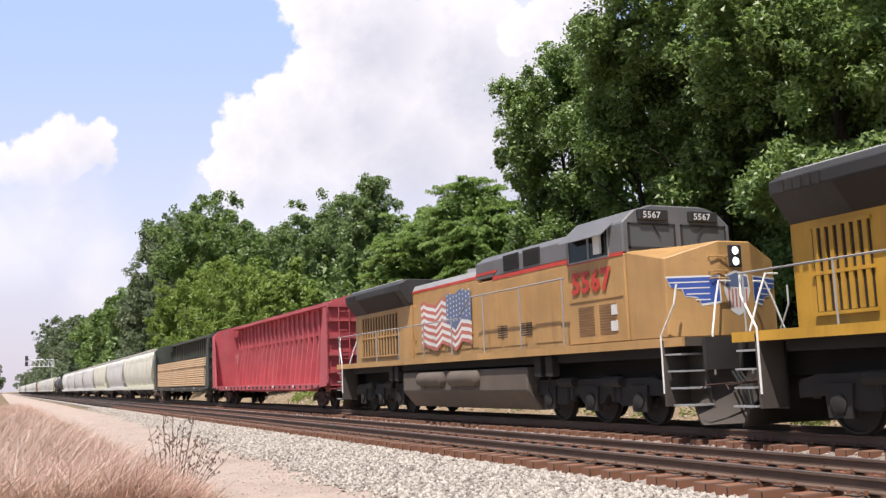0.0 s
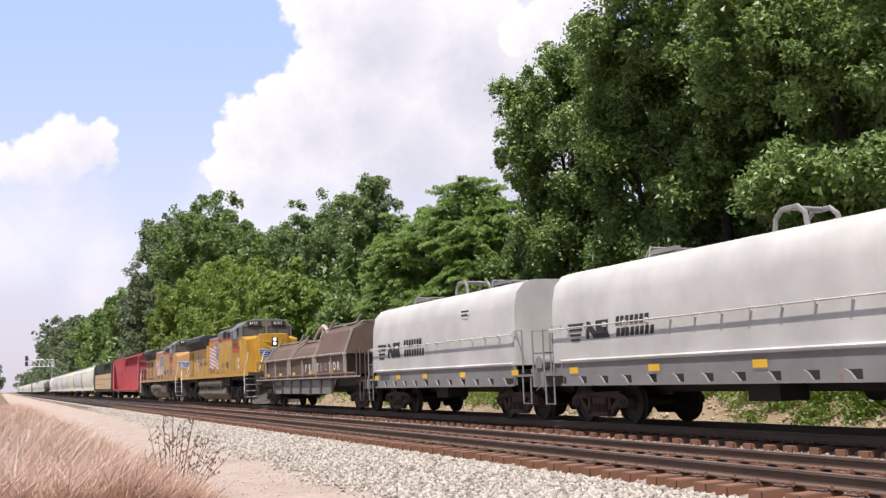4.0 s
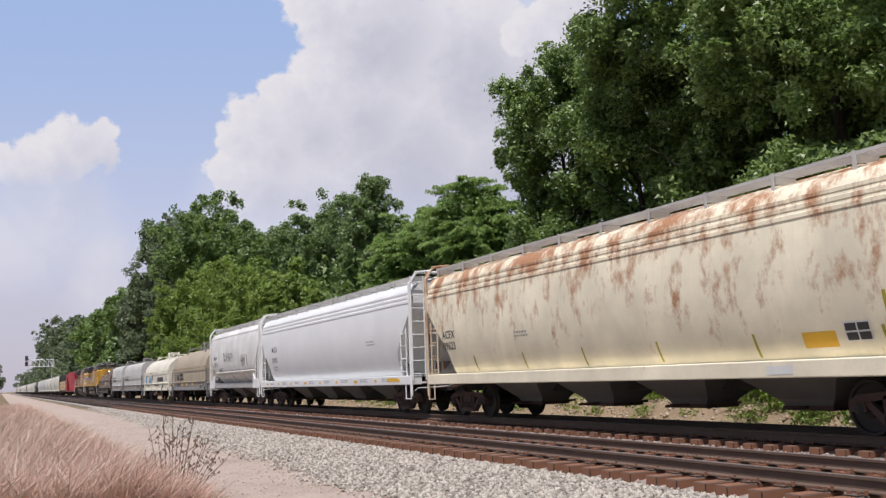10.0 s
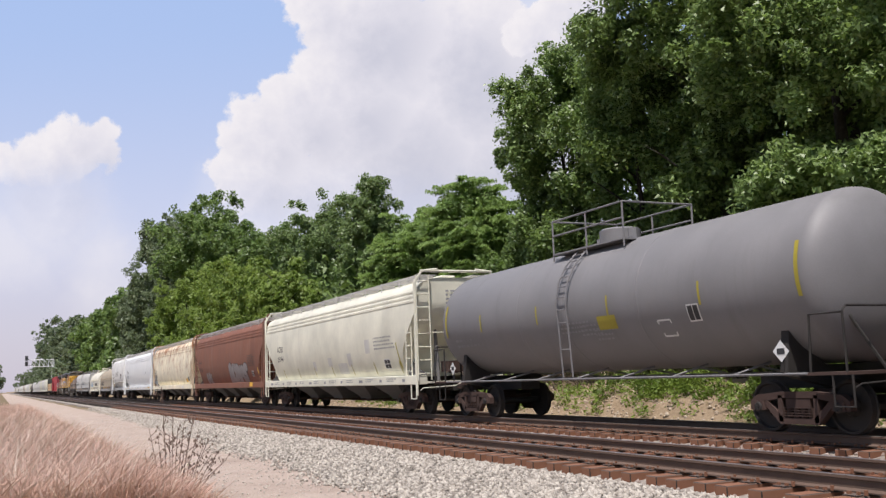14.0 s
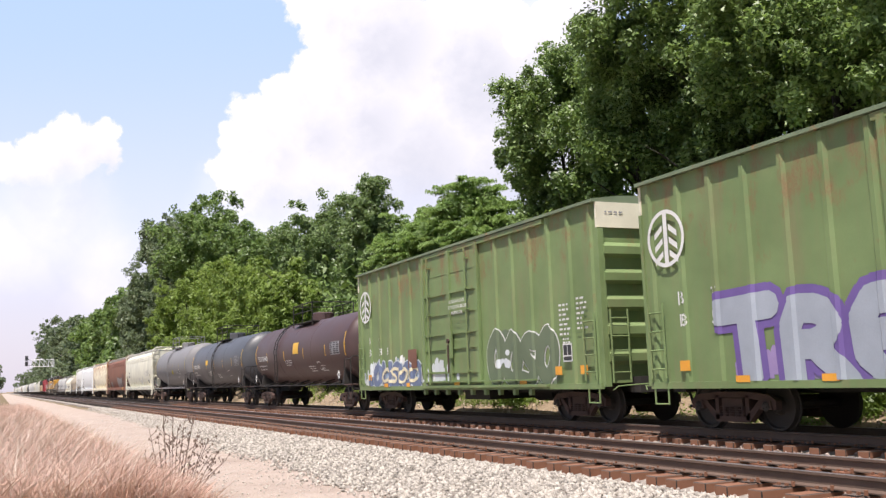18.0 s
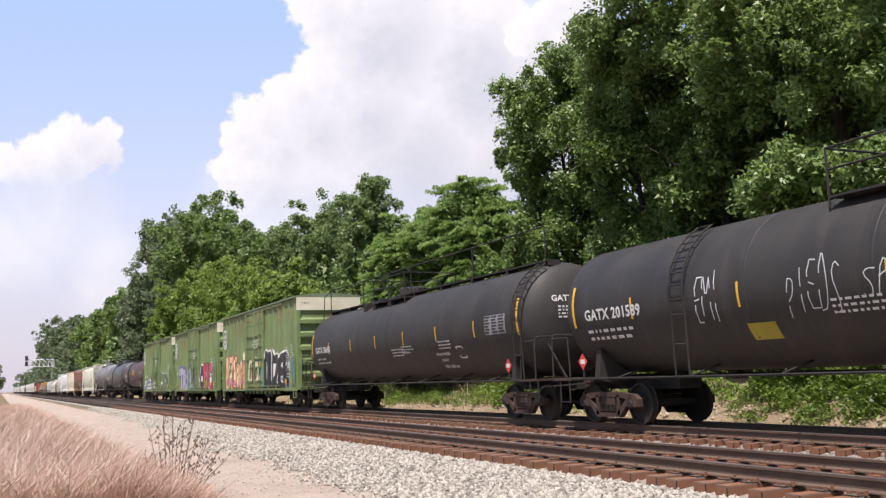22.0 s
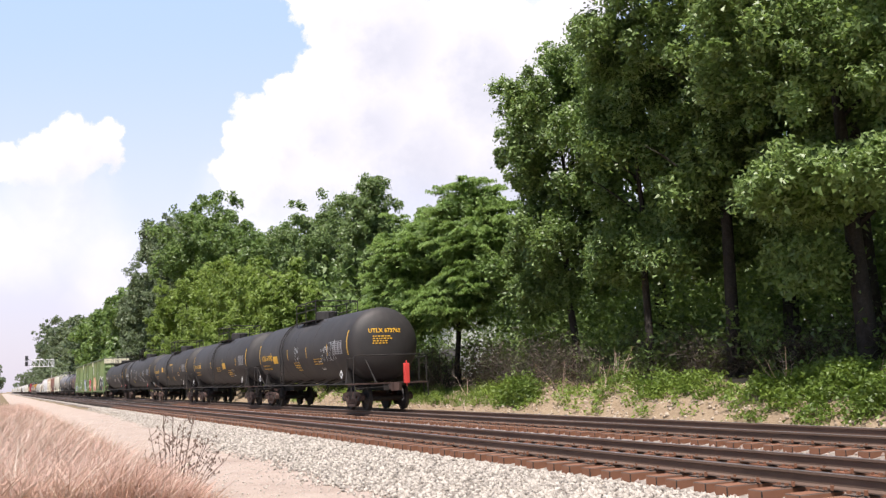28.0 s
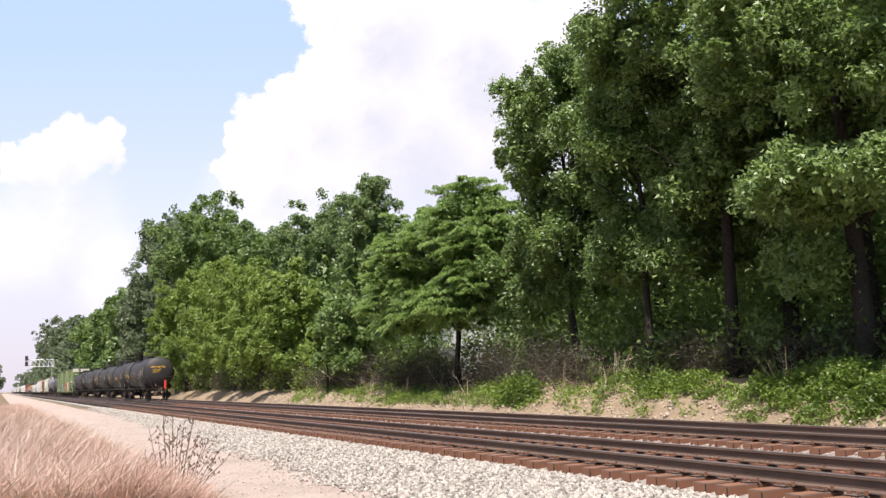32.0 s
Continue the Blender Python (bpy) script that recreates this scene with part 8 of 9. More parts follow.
LOCO_STEP = paint("stair_grey", (0.076, 0.063, 0.052), (0.043, 0.036, 0.029), 0.5, 0.0, 0.7)
LOCO_TANK = paint("dusty_tank_brown", (0.125, 0.100, 0.078), (0.07, 0.055, 0.045), 0.5, 0.0, 0.75)
LOUVRE_TAN = paint("brown_louvre_paint", (0.26, 0.14, 0.06), (0.14, 0.08, 0.05), 0.6, 0.0, 0.6)
GRILLE = paint("dark_grille", (0.022, 0.019, 0.016), (0.02, 0.02, 0.02), 0.3, 0.0, 0.7)
FLAG_BLUE = paint("flag_blue", (0.13, 0.17, 0.29), (0.2, 0.2, 0.3), 0.3, 0.0, 0.5)
FLAG_RED = paint("flag_red", (0.50, 0.15, 0.11), (0.5, 0.35, 0.2), 0.5, 0.0, 0.5)
RAIL_WHITE = paint("white_handrail", (0.80, 0.79, 0.74), (0.4, 0.35, 0.3), 0.2, 0.0, 0.45)

bm = bmesh.new()
for s in (-1, 1):
    prism(bm, [(-2.75, 0.62), (-2.75, 0.92), (-2.3, 1.02), (2.3, 1.02), (2.75, 0.92), (2.75, 0.62), (2.2, 0.66), (1.5, 0.42), (1.15, 0.42), (0.62, 0.68), (0.4, 0.46), (-0.4, 0.46), (-0.62, 0.68), (-1.15, 0.42), (-1.5, 0.42), (-2.2, 0.66)], s * 0.98, s * 1.14, "x")
    for y in (-1.85, 0, 1.85):
        prism(bm, [(y - 0.24, 0.30), (y + 0.24, 0.30), (y + 0.30, 0.86), (y - 0.30, 0.86)], s * 1.06, s * 1.2, "x")
        lathe(bm, [(s * 1.18, 0.0), (s * 1.18, 0.17), (s * 1.23, 0.17), (s * 1.25, 0.12), (s * 1.25, 0)], 12, "x", (0, y, 0.533))
    for y in (-0.95, 0.95):
        tube(bm, [(s * 1.2, y - 0.32, 0.95), (s * 1.2, y + 0.32, 0.95)], 0.12, 8)
        for dy in (-0.12, 0.12):
            tube(bm, [(s * 1.1, y + dy, 0.5), (s * 1.1, y + dy, 0.95)], 0.085, 8)
box(bm, -1.0, 1.0, -2.6, -2.4, 0.6, 0.95)
box(bm, -1.0, 1.0, 2.4, 2.6, 0.6, 0.95)
box(bm, -0.9, 0.9, -0.3, 0.3, 0.75, 1.1)
LOCO_TRUCK = mesh_of("truck", bm, DARK, smooth=35)


def wave(u, v):
    return 0.07 * math.sin(u * 4.2 + 0.5) + 0.03 * math.sin(u * 9 + v)


def flag(car, y, z, w, h, x):
    """A waving flag: stripes, a blue field and rows of dots."""
    n = 16
    cells = {"white": [], "red": []}
    for r in range(13):
        for i in range(n):
            u0, u1 = w * i / n, w * (i + 1) / n
            if r < 7 and u0 > w * 0.53:
                continue
            v0, v1 = -h * r / 13, -h * (r + 1) / 13
            cells["red" if r % 2 == 0 else "white"].append([(u0, v0 + wave(u0, 0) * (1 + u0 / w)), (u0, v1 + wave(u0, 0) * (1 + u0 / w)), (u1, v1 + wave(u1, 0) * (1 + u1 / w)), (u1, v0 + wave(u1, 0) * (1 + u1 / w))])
    f = shape(car, "flag", cells["white"], WHITE_MARK, y, z, x, label="faded painted waving flag")
    shape(f, "flag_stripe", cells["red"], FLAG_RED, y, z, x)
    blue, dots = [], []
    for i in range(8):
        u0, u1 = w * (0.53 + 0.47 * i / 8), w * (0.53 + 0.47 * (i + 1) / 8)
        top0, top1 = 0.22 - 0.2 * abs(i / 8 - 0.4), 0.22 - 0.2 * abs((i + 1) / 8 - 0.4)
        blue.append([(u0, top0 + wave(u0, 0)), (u0, -h * 7 / 13 + 2 * wave(u0, 0)), (u1, -h * 7 / 13 + 2 * wave(u1, 0)), (u1, top1 + wave(u1, 0))])
        for k in range(6):
            dots.append(disc((u0 + u1) / 2, 0.1 - h * 0.1 * k + wave(u0, 0) + (0.05 if i % 2 else 0), 0.035, 0.035, 6))
    g = shape(f, "flag_field", blue, FLAG_BLUE, y, z, x, off=0.009)
    shape(f, "flag_stars", dots, WHITE_MARK, y, z, x, off=0.012)


def decal(parent, name, polys, mat, o, u, label="", off=0.006):
    """Flat marking on an upright face: from o along the level direction u, and up."""
    o, u = Vector(o), Vector(u).normalized()
    nrm = Vector((u.y, -u.x, 0)) * off
    V, F = [], []
    for p in polys:
        F.append(tuple(range(len(V), len(V) + len(p))))
        V += [tuple(o + u * a + Vector((0, 0, b)) + nrm) for a, b in p]
    return marking(parent, name, V, F, mat, label)


def locomotive(front, rear, yellow, number, style, label, seed):
    """The cab and nose look to the rear of the train (-y)."""
    car, H = car_root("diesel_locomotive", front, rear, label, "locomotive")
    H = 10.9
    ge = style == "ge"
    rnd = random.Random(seed)
    cb, cf = (-6.45, -8.75) if ge else (-6.55, -8.7)          # cab back and front
    hood_f, wing_f, hood_r = (-1.1, 4.0, 9.55) if ge else (-1.95, 2.6, 9.45)
    deck_z = 1.80
    # underframe, deck and side sill
    bm = bmesh.new()
    box(bm, -1.5, 1.5, -H + 0.25, H - 0.25, 1.62, deck_z - 0.01)
    part("deck_plate", bm, LOCO_UNDER, car)
    bm = bmesh.new()
    box(bm, -0.5, 0.5, -H + 0.3, H - 0.3, 1.0, 1.62)
    part("center_sill", bm, DARK, car)
    bm = bmesh.new()
    box(bm, -1.25, 1.25, -9.6, 9.6, 1.42, 1.615)
    part("underframe", bm, DARK, car)
    for s in (-1, 1):
        bm = bmesh.new()
        box(bm, s * 1.5, s * 1.56, -H + 0.3, H - 0.3, 1.62, deck_z)
        part("side_sill", bm, yellow, car)
    # fuel tank
    bm = bmesh.new()
    prism(bm, [(-1.42, 0.75), (-1.42, 1.36), (1.42, 1.36), (1.42, 0.75), (1.0, 0.26), (-1.0, 0.26)] if ge else [(-1.45, 0.62), (-1.3, 1.02), (1.3, 1.02), (1.45, 0.62), (0.95, 0.26), (-0.95, 0.26)], -4.2, 4.1)
    tank = part("fuel_tank", bm, LOCO_TANK, car, "dusty slab-sided fuel tank", bevel=0.04)
    for k, (a, b) in enumerate(((2.6, 0.7), (0.3, -1.6)) if ge else ((3.8, 1.4), (1.2, -3.6))):
        bm = bmesh.new()
        lathe(bm, [(b, 0), (b + 0.03, 0.14), (b + 0.1, 0.23), (a - 0.1, 0.23), (a - 0.03, 0.14), (a, 0)], 16, "y", (-1.42 if ge else -1.28, 0, 1.12 if ge else 1.28))
        for y in (b + 0.35, a - 0.35):
            box(bm, -1.45, -1.1, y - 0.04, y + 0.04, 0.85, 1.2)
        part("air_reservoir", bm, LOCO_TANK, tank, smooth=40)
    for s in (-1, 1):
        for y in (-4.75, -5.3, 4.7, 5.2):
            bm = bmesh.new()
            box(bm, s * 1.2, s * 1.42, y - 0.16, y + 0.16, 1.1, 1.6)
            tube(bm, [(s * 1.35, y, 1.2), (s * 1.3, y + 0.3, 0.8), (s * 1.1, y + 0.5, 0.7)], 0.03, 5)
            part("equipment_box", bm, DARK, car, bevel=0.02)
    for y in (-6.75, 6.75):
        t = part("truck", LOCO_TRUCK, None, car, "dusty three-axle truck frame")
        t.location.y = y
        for k in (-1.85, 0, 1.85):
            w = new("wheelset", LOCO_WHEELSET)
            w.parent = t
            w.matrix_basis = pose(0, k, 0.533)
            LOCO_WHEELS.append((w, k))
    # long hood in panels
    hw = 1.02
    bm = bmesh.new()
    box(bm, -hw, hw, hood_f, wing_f, deck_z, 4.06)
    hood = part("engine_hood", bm, yellow, car, "engine room hood with side doors", bevel=0.02)
    bm = bmesh.new()
    prism(bm, [(-hw, 4.06), (hw, 4.06), (hw - 0.1, 4.24), (0.5, 4.34), (-0.5, 4.34), (-hw + 0.1, 4.24)], hood_f, wing_f)
    tube(bm, [(0, 1.2, 4.3), (0, 1.2, 4.52)], 0.28, 10)
    part("hood_roof", bm, LOCO_PALE if ge else LOCO_GREY, car)
    for s in (-1, 1):
        n = 8
        for i in range(n):
            a = hood_f + 0.12 + (wing_f - hood_f - 0.24) * i / n
            b = a + (wing_f - hood_f - 0.24) / n - 0.05
            bm = bmesh.new()
            box(bm, s * hw, s * (hw + 0.022), a, b, 2.0, 3.92)
            for z in (2.4, 3.5):
                box(bm, s * (hw + 0.022), s * (hw + 0.05), b - 0.1, b - 0.02, z, z + 0.08)
            part("hood_door", bm, yellow, hood)
    # inverter and dynamic brake section
    bm = bmesh.new()
    box(bm, -1.18, 1.18, cb, hood_f, deck_z, 3.82)
    mid = part("equipment_cabinet", bm, yellow, car, "flush cabinet behind the cab", bevel=0.02)
    bm = bmesh.new()
    prism(bm, [(-1.18, 3.9), (1.18, 3.9), (1.18, 4.36), (0.85, 4.56), (-0.85, 4.56), (-1.18, 4.36)], cb, hood_f if ge else -1.1)
    part("brake_housing", bm, LOCO_GREY, car, "grey dynamic brake housing", bevel=0.02)
    for s in (-1, 1):
        bm = bmesh.new()
        x0, x1 = sorted((s * 1.17, s * 1.19))
        box(bm, x0, x1, cb, -2.1, 3.80, 3.9)
        prism(bm, [(-2.1, 3.80), (-2.1, 3.9), (-2.45, 4.08), (-1.1, 4.08), (-1.1, 4.0), (-2.25, 4.0)], x0, x1, "x")
        x0, x1 = sorted((s * 1.01, s * 1.03))
        box(bm, x0, x1, hood_f, wing_f, 3.98, 4.06)
        part("red_stripe", bm, LOCO_STRIPE, car)
        for y in (-3.2, -4.3):
            bm = bmesh.new()
            box(bm, s * 1.18, s * 1.2, y - 0.45, y + 0.4, 3.98, 4.4)
            for q in range(6):
                box(bm, s * 1.2, s * 1.215, y - 0.42, y + 0.37, 4.0 + q * 0.065, 4.03 + q * 0.065)
            part("brake_grille", bm, GRILLE, car)
        for y in (-2.6, -3.9):
            bm = bmesh.new()
            for q in range(6):
                box(bm, s * 1.18, s * 1.2, y - 0.28, y + 0.28, 2.18 + q * 0.06, 2.21 + q * 0.06)
            part("louvre", bm, LOCO_UNDER, mid)
        for y in (-1.9, -3.3, -5.0):
            bm = bmesh.new()
            box(bm, s * 1.178, s * 1.195, y - 0.62, y + 0.62, 1.95, 3.72)
            part("cabinet_door", bm, yellow, mid)
    # radiator section with flared wings
    bm = bmesh.new()
    box(bm, -1.1, 1.1, wing_f, hood_r, deck_z, 3.75)
    rad = part("radiator_body", bm, yellow, car, "radiator compartment", bevel=0.02)
    bm = bmesh.new()
    prism(bm, [(-1.1, 3.6), (1.1, 3.6), (1.5, 4.12), (1.52, 4.34), (1.2, 4.5), (-1.2, 4.5), (-1.52, 4.34), (-1.5, 4.12)], wing_f + (0.0 if ge else 0.3), hood_r)
    wing_ = part("radiator_wing", bm, LOCO_DARK, car, "flared dark radiator wing", bevel=0.02)
    for s in (-1, 1):
        a, b = wing_f + 0.5, hood_r - 1.4
        V = [(s * 1.128, a, 3.62), (s * 1.128, b, 3.62), (s * 1.515, b, 4.10), (s * 1.515, a, 4.10)]
        marking(wing_, "radiator_screen", V, [(0, 1, 2, 3)], GRILLE)
        for q in range(5):
            bm = bmesh.new()
            y = hood_r - 0.3 - 0.2 * q
            box(bm, s * 1.52, s * 1.535, y - 0.055, y + 0.055, 4.12, 4.32)
            part("louvre", bm, GRILLE, wing_)
    for s in (-1, 1):
        a, b = (hood_r - 4.3, hood_r - 0.7) if ge else (hood_r - 1.7, hood_r - 0.5)
        bm = bmesh.new()
        box(bm, s * 1.1, s * 1.115, a, b, 2.0, 3.5)
        g = part("side_grille", bm, GRILLE, car, "dark slatted air intake")
        bm = bmesh.new()
        n = 13 if ge else 7
        for i in range(n):
            y = a + (b - a) * (i + 0.5) / n
            box(bm, s * 1.115, s * 1.15, y - 0.05, y + 0.035, 2.05, 3.45)
        for z in (1.98, 2.66, 3.45):
            box(bm, s * 1.115, s * 1.155, a - 0.04, b + 0.04, z, z + 0.06)
        part("grille_slats", bm, yellow, g)
    # rear face grille
    bm = bmesh.new()
    box(bm, -0.8, 0.8, hood_r, hood_r + 0.02, 2.2, 3.5)
    part("rear_panel", bm, GRILLE, car)
    for s in (-1, 1):
        bm = bmesh.new()
        tube(bm, [(s * 1.21, wing_f + 0.35, 4.5), (s * 1.21, hood_r - 0.05, 4.5)], 0.035, 6)
        part("wing_edge", bm, LOCO_PALE, wing_, "pale upper edge")
    # cab
    cw = 1.48
    bm = bmesh.new()
    box(bm, -cw, cw, cf, cb, deck_z, 3.70)
    cab = part("cab", bm, yellow, car, "crew cab with a wide nose", bevel=0.03)
    bm = bmesh.new()
    prism(bm, [(-cw, 3.70), (cw, 3.70), (cw, 4.38), (1.15, 4.66), (0.7, 4.78), (-0.7, 4.78), (-1.15, 4.66), (-cw, 4.38)], cf, cb)
    up = part("cab_roof", bm, LOCO_GREY, car, "grey upper cab and roof", bevel=0.03)
    for s in (-1, 1):
        bm = bmesh.new()
        box(bm, s * cw, s * (cw + 0.012), cf + 0.02, cb - 0.02, 3.66, 3.74)
        part("red_stripe", bm, LOCO_STRIPE, car)
        for a, b in ((cb - 0.95, cb - 0.15), (cb - 1.75, cb - 1.0)):
            bm = bmesh.new()
            box(bm, s * (cw - 0.02), s * (cw + 0.014), a, b, 3.72, 4.3)
            w = part("side_window", bm, GLASS, car, "dark cab side window")
            bm = bmesh.new()
            for p, q, z0, z1 in ((a, b, 3.68, 3.72), (a, b, 4.3, 4.34), (a - 0.03, a + 0.01, 3.68, 4.34), (b - 0.01, b + 0.03, 3.68, 4.34)):
                box(bm, s * (cw - 0.01), s * (cw + 0.03), p, q, z0, z1)
            part("window_frame", bm, LOCO_PALE, w)
        bm = bmesh.new()
        prism(bm, [(s * cw, 4.40), (s * (cw + 0.28), 4.16), (s * (cw + 0.28), 4.14), (s * cw, 4.36)], cb - 1.9, cb - 0.1)
        part("sunshade", bm, LOCO_GREY, up)
        bm = bmesh.new()
        box(bm, s * (cw + 0.05), s * (cw + 0.11), cb - 1.55, cb - 1.3, 3.78, 4.28)
        tube(bm, [(s * cw, cb - 1.5, 3.9), (s * (cw + 0.1), cb - 1.45, 3.9)], 0.015, 5)
        part("mirror", bm, RAIL_WHITE, up)
        # lower cab doors and vents
        for a in ((-7.2, -8.05) if ge else (-7.1,)):
            bm = bmesh.new()
            for q in range(11):
                box(bm, s * cw, s * (cw + 0.016), a - 0.3, a + 0.32, 2.02 + q * 0.06, 2.055 + q * 0.06)
            part("louvre", bm, LOUVRE_TAN if ge else yellow, cab)
        bm = bmesh.new()
        box(bm, s * cw, s * (cw + 0.02), cf + 0.1, cb - 0.1, 2.78, 2.82)
        part("trim_strip", bm, yellow, cab)
    # windscreen panes and number boards
    for s in (-1, 1):
        bm = bmesh.new()
        x0, x1 = sorted((s * 0.12, s * 1.3))
        box(bm, x0, x1, cf - 0.02, cf + 0.02, 3.84, 4.32)
        w = part("windscreen", bm, DUSTY_SKY_GLASS, car, "dusty windscreen pane with sky reflection in its grey")
        bm = bmesh.new()
        for a, b, z0, z1 in ((x0 - 0.04, x1 + 0.04, 3.79, 3.84), (x0 - 0.04, x1 + 0.04, 4.32, 4.36), (x0 - 0.04, x0, 3.79, 4.36), (x1, x1 + 0.04, 3.79, 4.36)):
            box(bm, a, b, cf - 0.035, cf + 0.01, z0, z1)
        part("window_frame", bm, HOSE, w)
        bm = bmesh.new()
        tube(bm, [(s * 0.7, cf - 0.04, 4.36), (s * 0.5, cf - 0.05, 4.05)], 0.012, 5)
        part("wiper", bm, HOSE, w)
        bm = bmesh.new()
        x0, x1 = sorted((s * 0.3, s * 1.08))
        box(bm, x0, x1, cf - 0.1, cf + 0.05, 4.42, 4.66)
        nb = part("number_board", bm, HOSE, car, "black number board", bevel=0.015)
        word(nb, number, 0.15, 0, 4.465, WHITE_MARK, x0 + 0.1, end=cf - 0.1, wide=1.15)
    # nose
    if ge:
        plan = [(-1.44, cf, 3.72), (-1.44, cf - 1.3, 3.42), (-0.42, cf - 1.75, 3.74), (0.42, cf - 1.75, 3.74), (1.44, cf - 1.3, 3.42), (1.44, cf, 3.72)]
    else:
        plan = [(-1.44, cf, 3.80), (-1.44, cf - 1.2, 3.60), (-0.92, cf - 1.25, 3.66), (-0.86, cf - 1.8, 3.86), (0.70, cf - 1.8, 3.86), (0.95, cf - 1.7, 3.55), (1.0, cf - 1.25, 3.6), (1.44, cf - 1.2, 3.60), (1.44, cf, 3.80)]
    bm = bmesh.new()
    lo = [bm.verts.new((x, y, deck_z)) for x, y, z in plan]
    hi = [bm.verts.new((x, y, z)) for x, y, z in plan]
    c = bm.verts.new((0, cf - 0.2, 3.86))
    for i in range(len(plan)):
        j = (i + 1) % len(plan)
        bm.faces.new((lo[i], lo[j], hi[j], hi[i]))
        bm.faces.new((hi[i], hi[j], c))
    bm.faces.new(lo[::-1])
    nose = part("nose", bm, yellow, car, "wide faceted nose", bevel=0.025)
    yf = cf - (1.75 if ge else 1.8)
    bm = bmesh.new()
    box(bm, -0.17, 0.17, yf - 0.03, yf + 0.02, 3.2, 3.66)
    hl = part("headlight", bm, HOSE, car, "twin sealed-beam headlight", bevel=0.02)
    for z in (3.32, 3.54):
        bm = bmesh.new()
        lathe(bm, [(yf - 0.05, 0), (yf - 0.05, 0.07), (yf - 0.02, 0.09), (yf, 0.09)], 14, "y", (0, 0, z))
        part("lens", bm, LAMP_GLASS, hl, smooth=True)
    bm = bmesh.new()
    for z in (2.95, 3.1, 3.4):
        tube(bm, [(-0.62, yf + 0.14, z), (-0.62, yf + 0.02, z + 0.02), (-0.25, yf - 0.07, z + 0.02), (-0.25, yf, z)], 0.016, 5)
    part("grab_iron", bm, yellow, nose)
    # winged shield emblem on the facets
    sh = [[(-0.3, 0.62), (0, 0.72), (0.3, 0.62), (0.34, 0.3), (0.2, -0.1), (0, -0.22), (-0.2, -0.1), (-0.34, 0.3)]]
    z0 = 2.42
    if ge:
        o1, u1 = (-1.44, cf - 1.3, z0), (1.02, -0.45, 0)
        o2, u2 = (0.42, yf, z0), (1.02, 0.45, 0)
        L = math.hypot(1.02, 0.45)
    else:
        o1, u1, L = (-0.86 - 0.5, yf + 0.0, z0), (1, 0, 0), 1.05
        o1 = (-0.86, yf, z0)
        o2, u2 = (0.25, yf, z0), (1, 0, 0)
        L = 0.62
    k = L / 1.25
    wing = [[(0.0, 0.62), (L, 0.62), (L, 0.05), (0.8 * k, 0.0), (0.72 * k, 0.16), (0.42 * k, 0.2), (0.36 * k, 0.36), (0.1 * k, 0.4)]]
    feather = [[(0.05 + 0.2 * k * i, 0.50 - 0.12 * i), (L * 0.8, 0.50 - 0.12 * i), (L * 0.8, 0.475 - 0.12 * i), (0.05 + 0.2 * k * i, 0.475 - 0.12 * i)] for i in range(4)]
    e = decal(car, "emblem", sh, WHITE_MARK, (0, yf, z0), (1, 0, 0), "red, white and blue winged shield emblem")
    decal(e, "shield_stripes", [[(-0.24 + 0.09 * i, -0.02 - 0.0 * i), (-0.20 + 0.09 * i, -0.06), (-0.20 + 0.09 * i, 0.34), (-0.24 + 0.09 * i, 0.34)] for i in range(6)], FLAG_RED, (0, yf, z0), (1, 0, 0), off=0.010)
    decal(e, "shield_top", [[(-0.29, 0.38), (0.29, 0.38), (0.27, 0.58), (0, 0.67), (-0.27, 0.58)]], FLAG_BLUE, (0, yf, z0), (1, 0, 0), off=0.010)
    for o, u, mirror in ((o1, u1, False), (o2, u2, True)):
        f = (lambda P: [[(L - a, b) for a, b in p][::-1] for p in P]) if mirror else (lambda P: P)
        wg_ = decal(e, "wing", f(wing), WHITE_MARK, o, u)
        blue = [[(L / 2 + (a - L / 2) * 0.95, 0.34 + (b - 0.34) * 0.86) for a, b in p] for p in wing]
        decal(e, "wing_field", f(blue), LOCO_BLUE, o, u, off=0.009)
        decal(e, "wing_feather", f(feather), WHITE_MARK, o, u, off=0.012)
    # number and flag on the flank
    word(car, number, 0.54, cb - 0.22, 2.95, LOCO_STRIPE, -cw - 0.024, wide=1.12, bold=0.045)
    if ge:
        flag(car, wing_f - 0.8, 3.55, 3.7, 1.45, -hw - 0.052)
    else:
        flag(car, 2.05, 3.66, 3.75, 1.5, -hw - 0.052)
        bm = bmesh.new()
        tube(bm, [(-hw - 0.05, -1.15, 3.86), (-hw - 0.05, -1.85, 1.95)], 0.02, 5)
        part("flag_pole", bm, WHITE_MARK, car, "painted white flag pole")
        badge = [[(-0.3, 0.5), (0, 0.62), (0.3, 0.5), (0.32, 0.0), (0.2, -0.42), (0, -0.56), (-0.2, -0.42), (-0.32, 0.0)]]
        bd = shape(car, "emblem", badge, WHITE_MARK, 5.89, 2.67, -1.1, label="striped shield emblem")
        shape(bd, "shield_top", [[(-0.29, 0.1), (0.29, 0.1), (0.28, 0.48), (0, 0.58), (-0.28, 0.48)]], LOCO_BLUE, 5.89, 2.67, -1.1, off=0.010)
        shape(bd, "shield_stripes", [[(-0.25 + 0.11 * k, -0.36 + 0.0 * k), (-0.20 + 0.11 * k, -0.36), (-0.20 + 0.11 * k, 0.08), (-0.25 + 0.11 * k, 0.08)] for k in range(5)], FLAG_RED, 5.89, 2.67, -1.1, off=0.010)
        word(car, "BUILDING AMERICA", 0.26, 5.40, 2.49, SOFT_BLACK, -1.1, wide=0.84)
